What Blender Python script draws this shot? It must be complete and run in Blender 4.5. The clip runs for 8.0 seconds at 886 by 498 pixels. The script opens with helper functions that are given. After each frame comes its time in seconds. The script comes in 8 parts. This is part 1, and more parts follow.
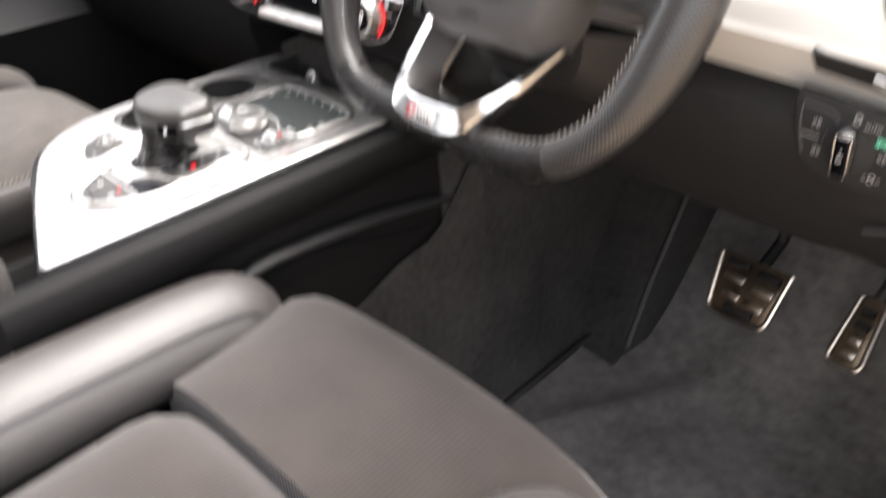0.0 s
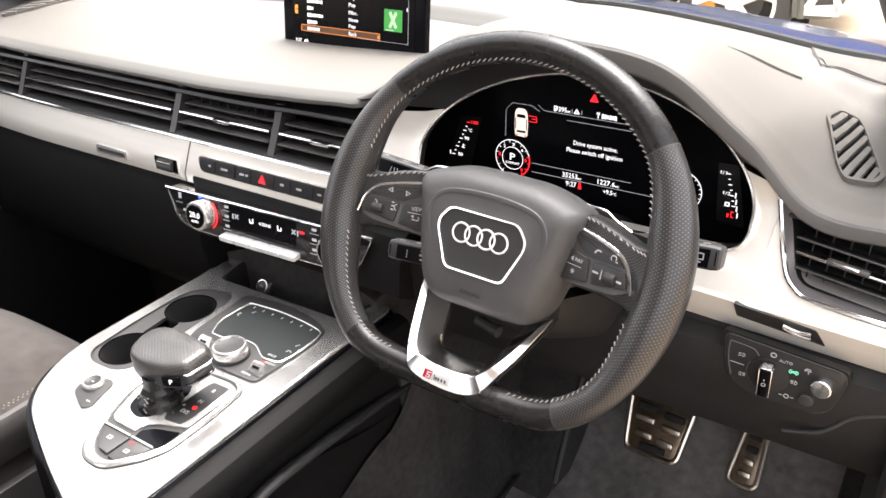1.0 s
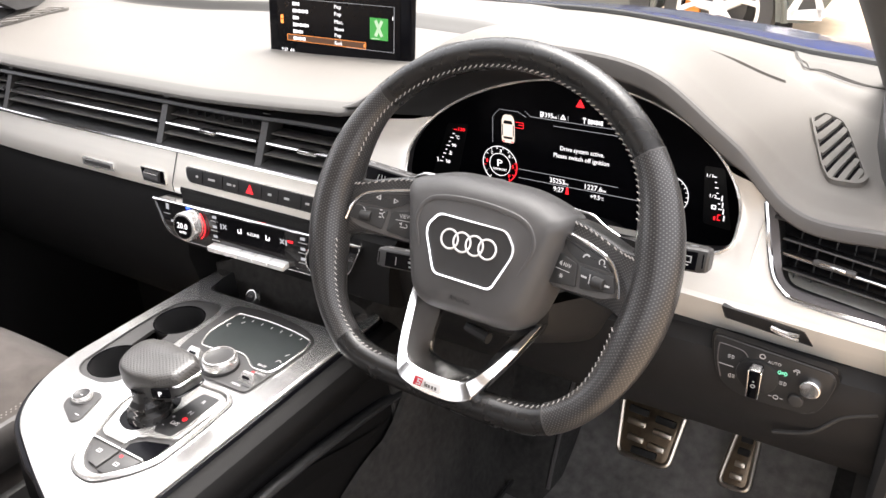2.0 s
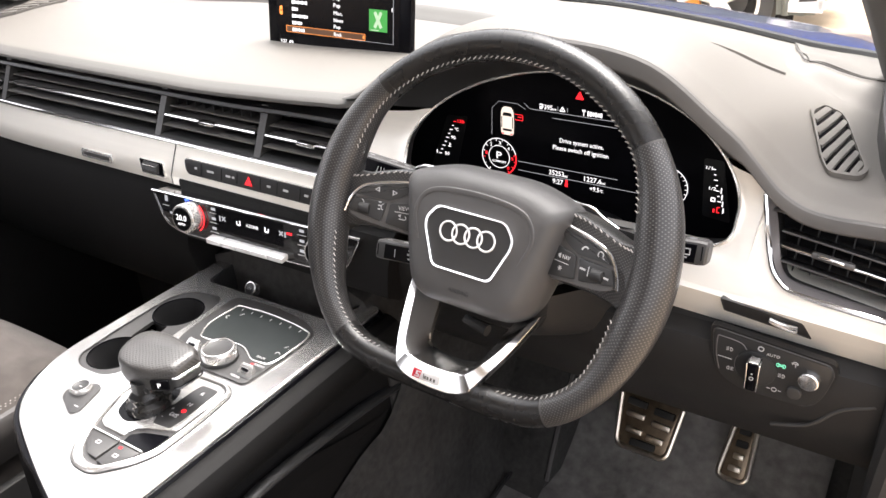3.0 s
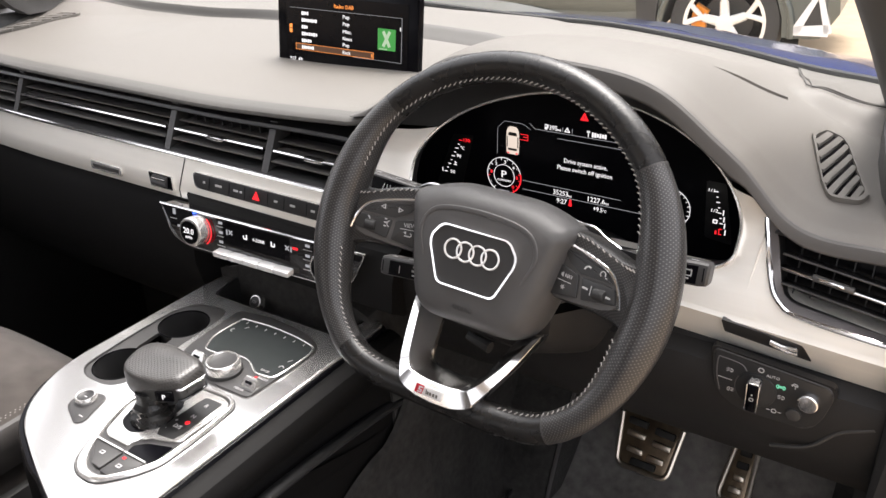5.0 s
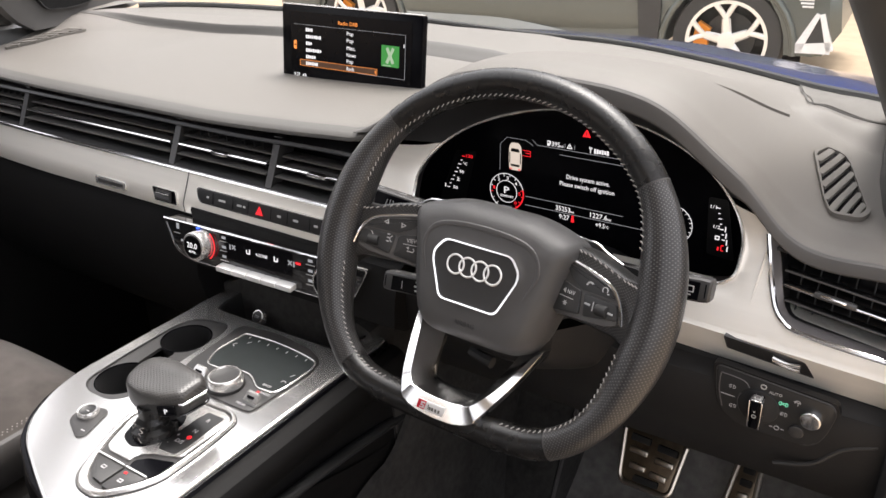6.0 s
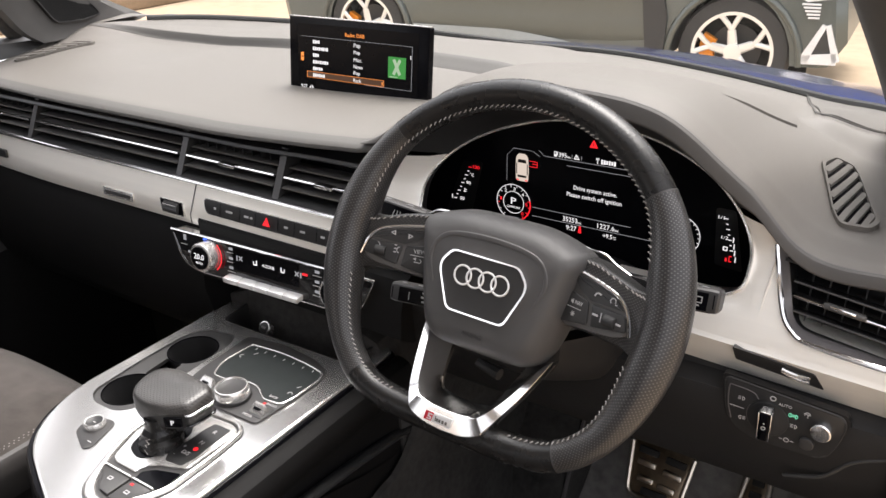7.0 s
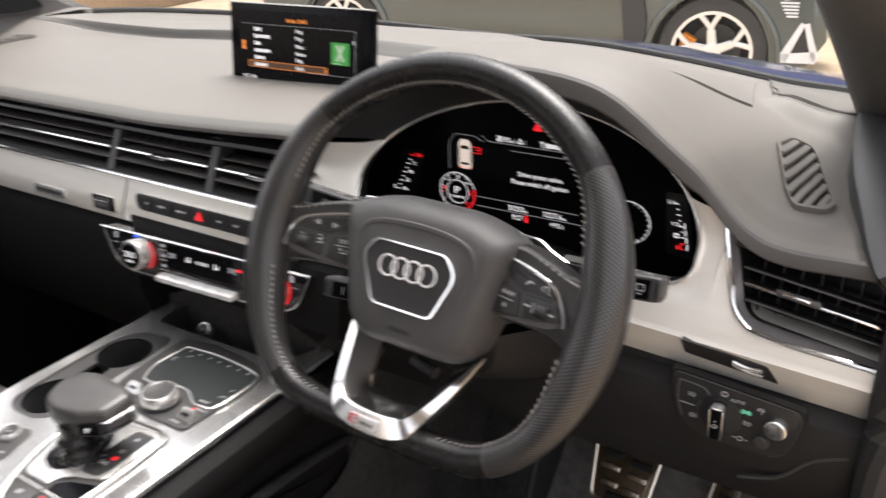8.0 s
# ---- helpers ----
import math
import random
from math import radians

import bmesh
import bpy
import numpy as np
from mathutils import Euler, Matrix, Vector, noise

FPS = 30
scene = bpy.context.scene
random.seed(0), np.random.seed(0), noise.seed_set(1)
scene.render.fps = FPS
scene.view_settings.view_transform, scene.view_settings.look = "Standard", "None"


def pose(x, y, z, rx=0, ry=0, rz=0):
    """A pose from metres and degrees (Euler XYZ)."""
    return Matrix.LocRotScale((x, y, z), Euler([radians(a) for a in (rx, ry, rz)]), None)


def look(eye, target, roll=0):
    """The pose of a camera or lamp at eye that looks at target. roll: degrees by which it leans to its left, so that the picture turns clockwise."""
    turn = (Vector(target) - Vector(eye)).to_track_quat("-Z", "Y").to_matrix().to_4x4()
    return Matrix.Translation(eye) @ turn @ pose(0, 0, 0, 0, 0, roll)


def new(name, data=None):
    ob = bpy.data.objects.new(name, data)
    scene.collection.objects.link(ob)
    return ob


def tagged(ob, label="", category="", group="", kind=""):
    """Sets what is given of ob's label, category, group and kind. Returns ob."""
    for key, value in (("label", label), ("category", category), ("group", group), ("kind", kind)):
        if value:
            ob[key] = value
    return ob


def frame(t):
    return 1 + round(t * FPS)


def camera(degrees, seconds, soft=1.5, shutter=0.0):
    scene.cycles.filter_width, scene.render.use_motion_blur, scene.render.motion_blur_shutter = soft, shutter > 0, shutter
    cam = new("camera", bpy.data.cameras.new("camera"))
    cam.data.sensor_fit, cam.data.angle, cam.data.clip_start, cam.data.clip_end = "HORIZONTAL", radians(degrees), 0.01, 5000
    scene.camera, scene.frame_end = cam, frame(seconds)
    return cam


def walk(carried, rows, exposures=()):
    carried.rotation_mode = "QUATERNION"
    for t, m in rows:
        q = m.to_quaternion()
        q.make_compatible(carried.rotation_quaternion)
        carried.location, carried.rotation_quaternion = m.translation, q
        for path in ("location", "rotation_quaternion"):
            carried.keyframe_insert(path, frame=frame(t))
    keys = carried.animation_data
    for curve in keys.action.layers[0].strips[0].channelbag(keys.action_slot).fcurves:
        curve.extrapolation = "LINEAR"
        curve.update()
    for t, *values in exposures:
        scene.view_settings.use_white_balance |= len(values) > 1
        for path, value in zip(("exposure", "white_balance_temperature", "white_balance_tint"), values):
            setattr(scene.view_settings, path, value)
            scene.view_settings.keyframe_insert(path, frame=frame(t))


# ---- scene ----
cam = camera(56.43, 8.0, soft=1.5, shutter=0.5)
PATH = [
    (0, (0.8077, -0.4435, 1.2669), (0.1841, 0.1208, 0.7260), -3.73),
    (0.1, (0.7922, -0.4523, 1.3096), (0.1896, 0.1401, 0.7750), -3.69),
    (0.2, (0.7798, -0.4646, 1.3508), (0.2018, 0.1549, 0.8196), -3.57),
    (0.3, (0.7689, -0.4788, 1.3773), (0.2080, 0.1649, 0.8566), -3.85),
    (0.4, (0.7518, -0.4979, 1.4092), (0.2135, 0.1652, 0.8890), -3.20),
    (0.5, (0.7435, -0.5092, 1.4282), (0.2139, 0.1686, 0.9183), -3.21),
    (0.7, (0.7380, -0.5302, 1.4461), (0.2169, 0.1729, 0.9622), -2.96),
    (1, (0.7281, -0.5492, 1.4666), (0.2230, 0.1733, 0.9945), -2.55),
    (2.5, (0.7300, -0.5494, 1.4654), (0.2339, 0.1844, 1.0011), -3.03),
    (3, (0.7300, -0.5488, 1.4652), (0.2353, 0.1809, 0.9931), -2.96),
    (3.5, (0.7296, -0.5488, 1.4647), (0.2354, 0.1803, 0.9914), -2.73),
    (4, (0.7300, -0.5493, 1.4659), (0.2334, 0.1828, 0.9997), -2.39),
    (5.5, (0.7347, -0.5579, 1.4711), (0.2291, 0.1797, 1.0236), -2.10),
    (6, (0.7346, -0.5578, 1.4711), (0.2255, 0.1835, 1.0338), -2.01),
    (6.5, (0.7337, -0.5577, 1.4700), (0.2198, 0.1850, 1.0407), -2.13),
    (7, (0.7332, -0.5578, 1.4703), (0.2152, 0.1847, 1.0456), -2.22),
    (7.5, (0.7351, -0.5576, 1.4695), (0.2103, 0.1829, 1.0496), -2.32),
    (7.7, (0.7387, -0.5464, 1.4678), (0.2159, 0.1937, 1.0447), -2.46),
    (7.8, (0.7462, -0.5331, 1.4555), (0.2221, 0.2086, 1.0368), -2.67),
    (7.9, (0.7497, -0.5149, 1.4456), (0.2318, 0.2305, 1.0258), -2.64),
    (8, (0.7522, -0.4923, 1.4311), (0.2444, 0.2604, 1.0122), -2.55),
]
walk(cam, [(t, look(eye, target, roll)) for t, eye, target, roll in PATH],
     exposures=[(t, stops, 6680, 14) for t, stops in ((0.0, 2.92), (1.0, 2.85), (4.2, 2.78), (5.4, 2.10), (8.0, 2.02))])

# ---- daylight: bright overcast sky, wide soft sun ----
world = bpy.data.worlds.new("overcast")
world.use_nodes = True
scene.world = world
wn = world.node_tree.nodes
wl = world.node_tree.links
sky = wn.new("ShaderNodeTexSky")
sky.sky_type = "NISHITA"
sky.sun_disc = False
sky.sun_elevation = radians(67)
sky.sun_rotation = radians(4)
sky.dust_density = 4.0
grey = wn.new("ShaderNodeHueSaturation")
grey.inputs["Saturation"].default_value = 0.18
wl.new(sky.outputs["Color"], grey.inputs["Color"])
wl.new(grey.outputs["Color"], wn["Background"].inputs["Color"])
wn["Background"].inputs["Strength"].default_value = 0.15
sun = new("sun", bpy.data.lights.new("sun", "SUN"))
sun.data.energy = 0.85
sun.data.angle = radians(30)
sun.data.color = (1.0, 0.97, 0.92)
sun.matrix_world = look((0.1, 1.35, 3.2), (0.0, 0.0, 0.0))


# ---- materials ----
def material(name, colour, rough=0.5, metal=0.0, spread=0.12, scale=60.0, bump=0.0, bump_scale=400.0,
             coat=0.0, sheen=0.0, stretch=(1, 1, 1), pattern="noise", rough_spread=0.08, spec=0.5):
    m = bpy.data.materials.new(name)
    m.use_nodes = True
    n, l = m.node_tree.nodes, m.node_tree.links
    b = n["Principled BSDF"]
    b.inputs["Metallic"].default_value = metal
    b.inputs["Specular IOR Level"].default_value = spec
    b.inputs["Coat Weight"].default_value = coat
    b.inputs["Coat Roughness"].default_value = 0.06
    b.inputs["Sheen Weight"].default_value = sheen
    tc = n.new("ShaderNodeTexCoord")
    mp = n.new("ShaderNodeMapping")
    mp.inputs["Scale"].default_value = stretch
    l.new(tc.outputs["Object"], mp.inputs["Vector"])
    big = n.new("ShaderNodeTexNoise")
    big.inputs["Scale"].default_value = scale * 0.12
    big.inputs["Detail"].default_value = 4
    l.new(mp.outputs["Vector"], big.inputs["Vector"])
    fine = n.new("ShaderNodeTexNoise")
    fine.inputs["Scale"].default_value = scale
    fine.inputs["Detail"].default_value = 5
    l.new(mp.outputs["Vector"], fine.inputs["Vector"])
    add = n.new("ShaderNodeMath")
    add.operation = "MULTIPLY_ADD"
    add.inputs[1].default_value = 0.5
    l.new(big.outputs["Fac"], add.inputs[0])
    half = n.new("ShaderNodeMath")
    half.operation = "MULTIPLY"
    half.inputs[1].default_value = 0.5
    l.new(fine.outputs["Fac"], half.inputs[0])
    l.new(half.outputs[0], add.inputs[2])
    ramp = n.new("ShaderNodeMapRange")
    ramp.inputs["From Min"].default_value = 0.3
    ramp.inputs["From Max"].default_value = 0.7
    l.new(add.outputs[0], ramp.inputs["Value"])
    mix = n.new("ShaderNodeMix")
    mix.data_type = "RGBA"
    mix.inputs["A"].default_value = (*[c * (1 - spread) for c in colour], 1)
    mix.inputs["B"].default_value = (*[min(1, c * (1 + spread)) for c in colour], 1)
    l.new(ramp.outputs["Result"], mix.inputs["Factor"])
    l.new(mix.outputs["Result"], b.inputs["Base Color"])
    rr = n.new("ShaderNodeMapRange")
    rr.inputs["To Min"].default_value = max(0.02, rough - rough_spread)
    rr.inputs["To Max"].default_value = min(1.0, rough + rough_spread)
    l.new(add.outputs[0], rr.inputs["Value"])
    l.new(rr.outputs["Result"], b.inputs["Roughness"])
    if bump:
        if pattern == "grain":
            t = n.new("ShaderNodeTexVoronoi")
            t.feature = "DISTANCE_TO_EDGE"
            out = t.outputs["Distance"]
        else:
            t = n.new("ShaderNodeTexNoise")
            t.inputs["Detail"].default_value = 6
            out = t.outputs["Fac"]
        t.inputs["Scale"].default_value = bump_scale
        l.new(mp.outputs["Vector"], t.inputs["Vector"])
        bp = n.new("ShaderNodeBump")
        bp.inputs["Strength"].default_value = bump
        bp.inputs["Distance"].default_value = 0.001
        l.new(out, bp.inputs["Height"])
        l.new(bp.outputs["Normal"], b.inputs["Normal"])
    return m


def dotted(name, base, dot, pitch, rough, deep=0.5):
    """Leather with rows of small punched holes, laid out by the surface's own UV metres."""
    m = material(name, base, rough, bump=0.0)
    n, l = m.node_tree.nodes, m.node_tree.links
    b = n["Principled BSDF"]
    uv = n.new("ShaderNodeUVMap")
    sc = n.new("ShaderNodeVectorMath")
    sc.operation = "SCALE"
    sc.inputs["Scale"].default_value = 1 / pitch
    l.new(uv.outputs["UV"], sc.inputs[0])
    rot = n.new("ShaderNodeMapping")
    rot.inputs["Rotation"].default_value = (0, 0, radians(45))
    l.new(sc.outputs["Vector"], rot.inputs["Vector"])
    fr = n.new("ShaderNodeVectorMath")
    fr.operation = "FRACTION"
    l.new(rot.outputs["Vector"], fr.inputs[0])
    ds = n.new("ShaderNodeVectorMath")
    ds.operation = "DISTANCE"
    ds.inputs[1].default_value = (0.5, 0.5, 0)
    l.new(fr.outputs["Vector"], ds.inputs[0])
    edge = n.new("ShaderNodeMapRange")
    edge.inputs["From Min"].default_value = 0.17
    edge.inputs["From Max"].default_value = 0.27
    l.new(ds.outputs["Value"], edge.inputs["Value"])
    old = b.inputs["Base Color"].links[0].from_socket
    mx = n.new("ShaderNodeMix")
    mx.data_type = "RGBA"
    mx.inputs["A"].default_value = (*dot, 1)
    l.new(edge.outputs["Result"], mx.inputs["Factor"])
    l.new(old, mx.inputs["B"])
    l.new(mx.outputs["Result"], b.inputs["Base Color"])
    bp = n.new("ShaderNodeBump")
    bp.inputs["Strength"].default_value = deep
    bp.inputs["Distance"].default_value = 0.0006
    l.new(edge.outputs["Result"], bp.inputs["Height"])
    l.new(bp.outputs["Normal"], b.inputs["Normal"])
    return m


def glowing(name, colour, strength):
    m = bpy.data.materials.new(name)
    m.use_nodes = True
    b = m.node_tree.nodes["Principled BSDF"]
    b.inputs["Base Color"].default_value = (*[c * 0.2 for c in colour], 1)
    b.inputs["Emission Color"].default_value = (*colour, 1)
    b.inputs["Emission Strength"].default_value = strength
    return m


def clear_glass(name, tint, gloss):
    m = bpy.data.materials.new(name)
    m.use_nodes = True
    n, l = m.node_tree.nodes, m.node_tree.links
    n.remove(n["Principled BSDF"])
    tr = n.new("ShaderNodeBsdfTransparent")
    tr.inputs["Color"].default_value = (*tint, 1)
    gl = n.new("ShaderNodeBsdfGlossy")
    gl.inputs["Roughness"].default_value = 0.02
    mx = n.new("ShaderNodeMixShader")
    mx.inputs[0].default_value = gloss
    l.new(tr.outputs[0], mx.inputs[1])
    l.new(gl.outputs[0], mx.inputs[2])
    l.new(mx.outputs[0], n["Material Output"].inputs["Surface"])
    return m


DASH = material("dash_soft_grey", (0.117, 0.1085, 0.0970), 0.58, bump=0.25, bump_scale=900, pattern="grain", spread=0.06, spec=0.38)
DASH_DARK = material("dash_lower_black", (0.014, 0.0136, 0.0136), 0.5, bump=0.25, bump_scale=900, pattern="grain", spread=0.15, spec=0.3)
SHROUD = material("shroud_black", (0.006, 0.006, 0.0064), 0.6, bump=0.15, bump_scale=700, spread=0.2)
LEATHER = material("black_leather", (0.0085, 0.0083, 0.0082), 0.27, bump=0.16, bump_scale=1400, pattern="grain", spread=0.2, spec=0.42)
PUNCHED = dotted("punched_black_leather", (0.0170, 0.0166, 0.0165), (0.080, 0.077, 0.075), 0.0025, 0.32, 0.35)
HUB = material("hub_soft_black", (0.056, 0.0545, 0.054), 0.5, bump=0.2, bump_scale=1300, pattern="grain", spread=0.1)
ALU = material("brushed_aluminium_trim", (0.86, 0.83, 0.765), 0.42, metal=0.45, spread=0.05, scale=100, stretch=(0.05, 1, 1), bump=0.02, bump_scale=700)
SILVER = material("satin_silver", (0.70, 0.69, 0.67), 0.25, metal=0.8, spread=0.02, scale=80, rough_spread=0.04)
CONSOLE = material("silver_console", (0.66, 0.655, 0.645), 0.19, metal=0.85, spread=0.012, scale=14, rough_spread=0.01)
BRIGHT = material("bright_badge_silver", (0.86, 0.86, 0.85), 0.22, metal=0.4, spread=0.01, rough_spread=0.02)
SATIN = material("satin_chrome", (0.84, 0.84, 0.84), 0.17, metal=1.0, spread=0.02, rough_spread=0.03)
CHROME = material("chrome", (0.86, 0.86, 0.86), 0.12, metal=1.0, spread=0.02, rough_spread=0.04)
GLOSS = material("gloss_black", (0.008, 0.008, 0.009), 0.1, coat=0.3, spread=0.2)
PLASTIC = material("black_plastic", (0.021, 0.021, 0.0212), 0.42, bump=0.1, bump_scale=1500, spread=0.15)
# Dash grey with shade in it, for tier face and front roll; joint too.
DASH_SHADE = material("dash_shade_grey", (0.074, 0.070, 0.064), 0.6, bump=0.25, bump_scale=900, pattern="grain", spread=0.05)
# Dash grey darkened for the shade on the hood's rear-facing edge.
HOOD_SHADE = material("hood_shade_grey", (0.068, 0.064, 0.060), 0.6, bump=0.25, bump_scale=900, pattern="grain", spread=0.05)
PADDING = material("padded_leather", (0.0045, 0.0043, 0.0042), 0.62, bump=0.3, bump_scale=900, pattern="grain", spread=0.15, spec=0.15)
FLANK = material("flank_leather", (0.0075, 0.0073, 0.0073), 0.62, bump=0.25, bump_scale=900, pattern="grain", spread=0.15, spec=0.1)
FRAME_GREY = material("vent_frame_grey", (0.105, 0.098, 0.098), 0.45, metal=0.2, spread=0.06)
VENT_GREY = material("vent_slat_grey", (0.060, 0.058, 0.056), 0.42, bump=0.1, bump_scale=1200, spread=0.1)
POD_GREY = material("pod_grey", (0.078, 0.075, 0.073), 0.46, bump=0.1, bump_scale=1200, spread=0.1)
GREY_PLASTIC = material("grey_plastic", (0.034, 0.033, 0.0325), 0.48, bump=0.1, bump_scale=1200, spread=0.1)
RUBBER = material("rubber", (0.012, 0.012, 0.012), 0.75, bump=0.3, bump_scale=500)
STEEL = material("worn_steel", (0.60, 0.54, 0.46), 0.3, metal=1.0, spread=0.12, scale=220, bump=0.05, bump_scale=900)
BROWNED = material("browned_steel", (0.20, 0.155, 0.11), 0.38, metal=0.9, spread=0.35, scale=90, bump=0.1, bump_scale=600)
SUEDE = material("grey_suede", (0.050, 0.044, 0.040), 0.95, bump=0.35, bump_scale=1600, sheen=0.2, spread=0.5, scale=34, spec=0.1)
RIBBED = material("ribbed_suede", (0.031, 0.0255, 0.0225), 0.95, sheen=0.3, spread=0.32, scale=18, spec=0.1)


def add_ribs(m, scale, strength):
    """Fine parallel ribs pressed into a cloth, running fore and aft."""
    n, l = m.node_tree.nodes, m.node_tree.links
    tc = n.new("ShaderNodeTexCoord")
    w = n.new("ShaderNodeTexWave")
    w.bands_direction = "X"
    w.inputs["Scale"].default_value = scale
    w.inputs["Distortion"].default_value = 0.6
    w.inputs["Detail"].default_value = 1
    l.new(tc.outputs["Object"], w.inputs["Vector"])
    b = n.new("ShaderNodeBump")
    b.inputs["Strength"].default_value = strength
    b.inputs["Distance"].default_value = 0.001
    l.new(w.outputs["Fac"], b.inputs["Height"])
    l.new(b.outputs["Normal"], n["Principled BSDF"].inputs["Normal"])


add_ribs(RIBBED, 75.0, 0.35)
SEAT_LEATHER = material("grey_seat_leather", (0.058, 0.054, 0.052), 0.42, bump=0.25, bump_scale=1000, pattern="grain", spread=0.05)
COVER = material("speaker_fabric", (0.098, 0.092, 0.083), 0.85, bump=0.5, bump_scale=1200, pattern="grain", spread=0.06)
PANEL = material("switch_panel_grey", (0.017, 0.017, 0.017), 0.4, spread=0.06)
BRICK = material("brown_brick", (0.28, 0.20, 0.13), 0.9, bump=0.5, bump_scale=40, spread=0.25, scale=20)
FENCE = material("pale_fence", (0.62, 0.60, 0.56), 0.7, spread=0.08, scale=12)
WALL = material("far_wall", (0.16, 0.14, 0.12), 0.9, bump=0.4, bump_scale=12, spread=0.25, scale=3)
FILL_WALL = material("warm_fill_wall", (0.52, 0.43, 0.34), 0.9, bump=0.4, bump_scale=12, spread=0.15, scale=3)
CARPET = material("black_carpet", (0.040, 0.0385, 0.037), 0.98, bump=0.9, bump_scale=900, sheen=0.04, spread=0.45, scale=90, spec=0.1)
MAT = material("tufted_mat", (0.150, 0.143, 0.138), 0.98, bump=0.9, bump_scale=700, sheen=0.15, spread=0.45, scale=60, spec=0.1)
STITCH = material("pale_stitch", (0.34, 0.32, 0.30), 0.8, spread=0.1)
HEADLINER = material("headliner", (0.45, 0.44, 0.42), 0.95, bump=0.2, bump_scale=700)
PILLAR = material("pillar_fabric", (0.068, 0.065, 0.062), 0.85, bump=0.2, bump_scale=900, spread=0.1)
BLUE = material("blue_metallic_paint", (0.012, 0.030, 0.115), 0.1, metal=0.0, coat=0.6, spread=0.12, scale=3000, spec=0.5)
PAINT = material("dark_grey_paint", (0.100, 0.112, 0.104), 0.32, metal=0.3, coat=0.35, spread=0.08, scale=900)
SILL = material("pale_sill", (0.26, 0.27, 0.26), 0.3, metal=0.4, coat=0.4, spread=0.08, scale=30)
CLADDING = material("dark_cladding", (0.03, 0.03, 0.03), 0.6, spread=0.1)
PAVING = material("tan_paving", (0.33, 0.25, 0.17), 0.9, bump=0.5, bump_scale=60, spread=0.22, scale=8)
GAUGE_FIELD = material("gauge_field", (0.0075, 0.0075, 0.008), 0.3, spread=0.1)
GLASS = clear_glass("windscreen_glass", (0.93, 0.95, 0.94), 0.05)
DARK_GLASS = material("car_window", (0.01, 0.011, 0.012), 0.05, spread=0.05, coat=0.5)
TYRE = material("tyre", (0.040, 0.039, 0.038), 0.8, bump=0.3, bump_scale=300)
BLACK = material("display_black", (0.003, 0.003, 0.004), 0.2, spread=0.3, spec=0.08)
WHITE_GLOW = glowing("display_white", (0.9, 0.9, 0.92), 0.26)
CAR_GLOW = glowing("display_car_symbol", (0.85, 0.74, 0.64), 0.20)
GREY_GLOW = glowing("display_grey", (0.3, 0.31, 0.33), 0.24)
RED_GLOW = glowing("display_red", (1.0, 0.02, 0.03), 0.28)
ORANGE_GLOW = glowing("display_orange", (1.0, 0.32, 0.06), 0.26)
GREEN_GLOW = glowing("display_green", (0.05, 0.42, 0.07), 0.13)
PALE_GREEN_GLOW = glowing("display_pale_green", (0.60, 0.80, 0.55), 0.13)
BLUE_GLOW = glowing("display_blue", (0.05, 0.15, 1.0), 0.5)
LIGHT_GREEN_GLOW = glowing("lamp_green", (0.2, 0.8, 0.5), 0.2)
PRINT = material("pale_print", (0.42, 0.42, 0.42), 0.5, spread=0.05)
AMBER_FIELD = glowing("display_amber", (0.12, 0.045, 0.012), 0.10)
RED_PRINT = material("red_enamel", (0.42, 0.008, 0.02), 0.3, spread=0.05)
RED_PLASTIC = material("red_lamp", (0.6, 0.02, 0.02), 0.15, coat=0.5)
ORANGE_PLASTIC = material("orange_caliper", (0.9, 0.3, 0.02), 0.35)
WHITE_PLASTIC = material("pale_lamp", (0.75, 0.76, 0.78), 0.1, coat=0.5)

# ---- builders ----
from mathutils.geometry import delaunay_2d_cdt

PLACE = {}


def thing(name, loc, label, category, group="", kind=""):
    ob = new(name)
    ob.empty_display_size = 0.05
    ob.location = loc
    PLACE[ob.name] = Matrix.Translation(loc)
    return tagged(ob, label, category, group, kind)


def part(name, bm, mat, parent=None, label="", m=None, smooth=True):
    me = bm
    if isinstance(bm, bmesh.types.BMesh):
        bmesh.ops.recalc_face_normals(bm, faces=bm.faces)
        me = bpy.data.meshes.new(name)
        bm.to_mesh(me)
        bm.free()
        me.materials.append(mat)
        if smooth:
            me.shade_smooth()
            me.set_sharp_from_angle(angle=radians(32))
    ob = new(name, me)
    m = m or Matrix()
    PLACE[ob.name] = m
    if parent:
        ob.parent = parent
        ob.matrix_parent_inverse = PLACE[parent.name].inverted()
    ob.matrix_basis = m
    return tagged(ob, label)


def stuff(ob):
    return tagged(ob, kind="stuff")


def structure(name, bm, mat, label):
    return tagged(part(name, bm, mat), label, name.split("_")[0], kind="structure")


def join(*bms):
    out = bms[0]
    for b in bms[1:]:
        me = bpy.data.meshes.new("tmp")
        b.to_mesh(me)
        b.free()
        out.from_mesh(me)
        bpy.data.meshes.remove(me)
    return out


def moved(bm, m):
    bmesh.ops.transform(bm, matrix=m, verts=bm.verts)
    return bm


def box(sx, sy, sz, bevel=0.0, at=(0, 0, 0), seg=2):
    bm = bmesh.new()
    bmesh.ops.create_cube(bm, size=1, matrix=Matrix.Translation(at) @ Matrix.Diagonal((sx, sy, sz, 1)))
    if bevel:
        bmesh.ops.bevel(bm, geom=list(bm.edges), offset=bevel, segments=seg, affect="EDGES", profile=0.5)
    return bm


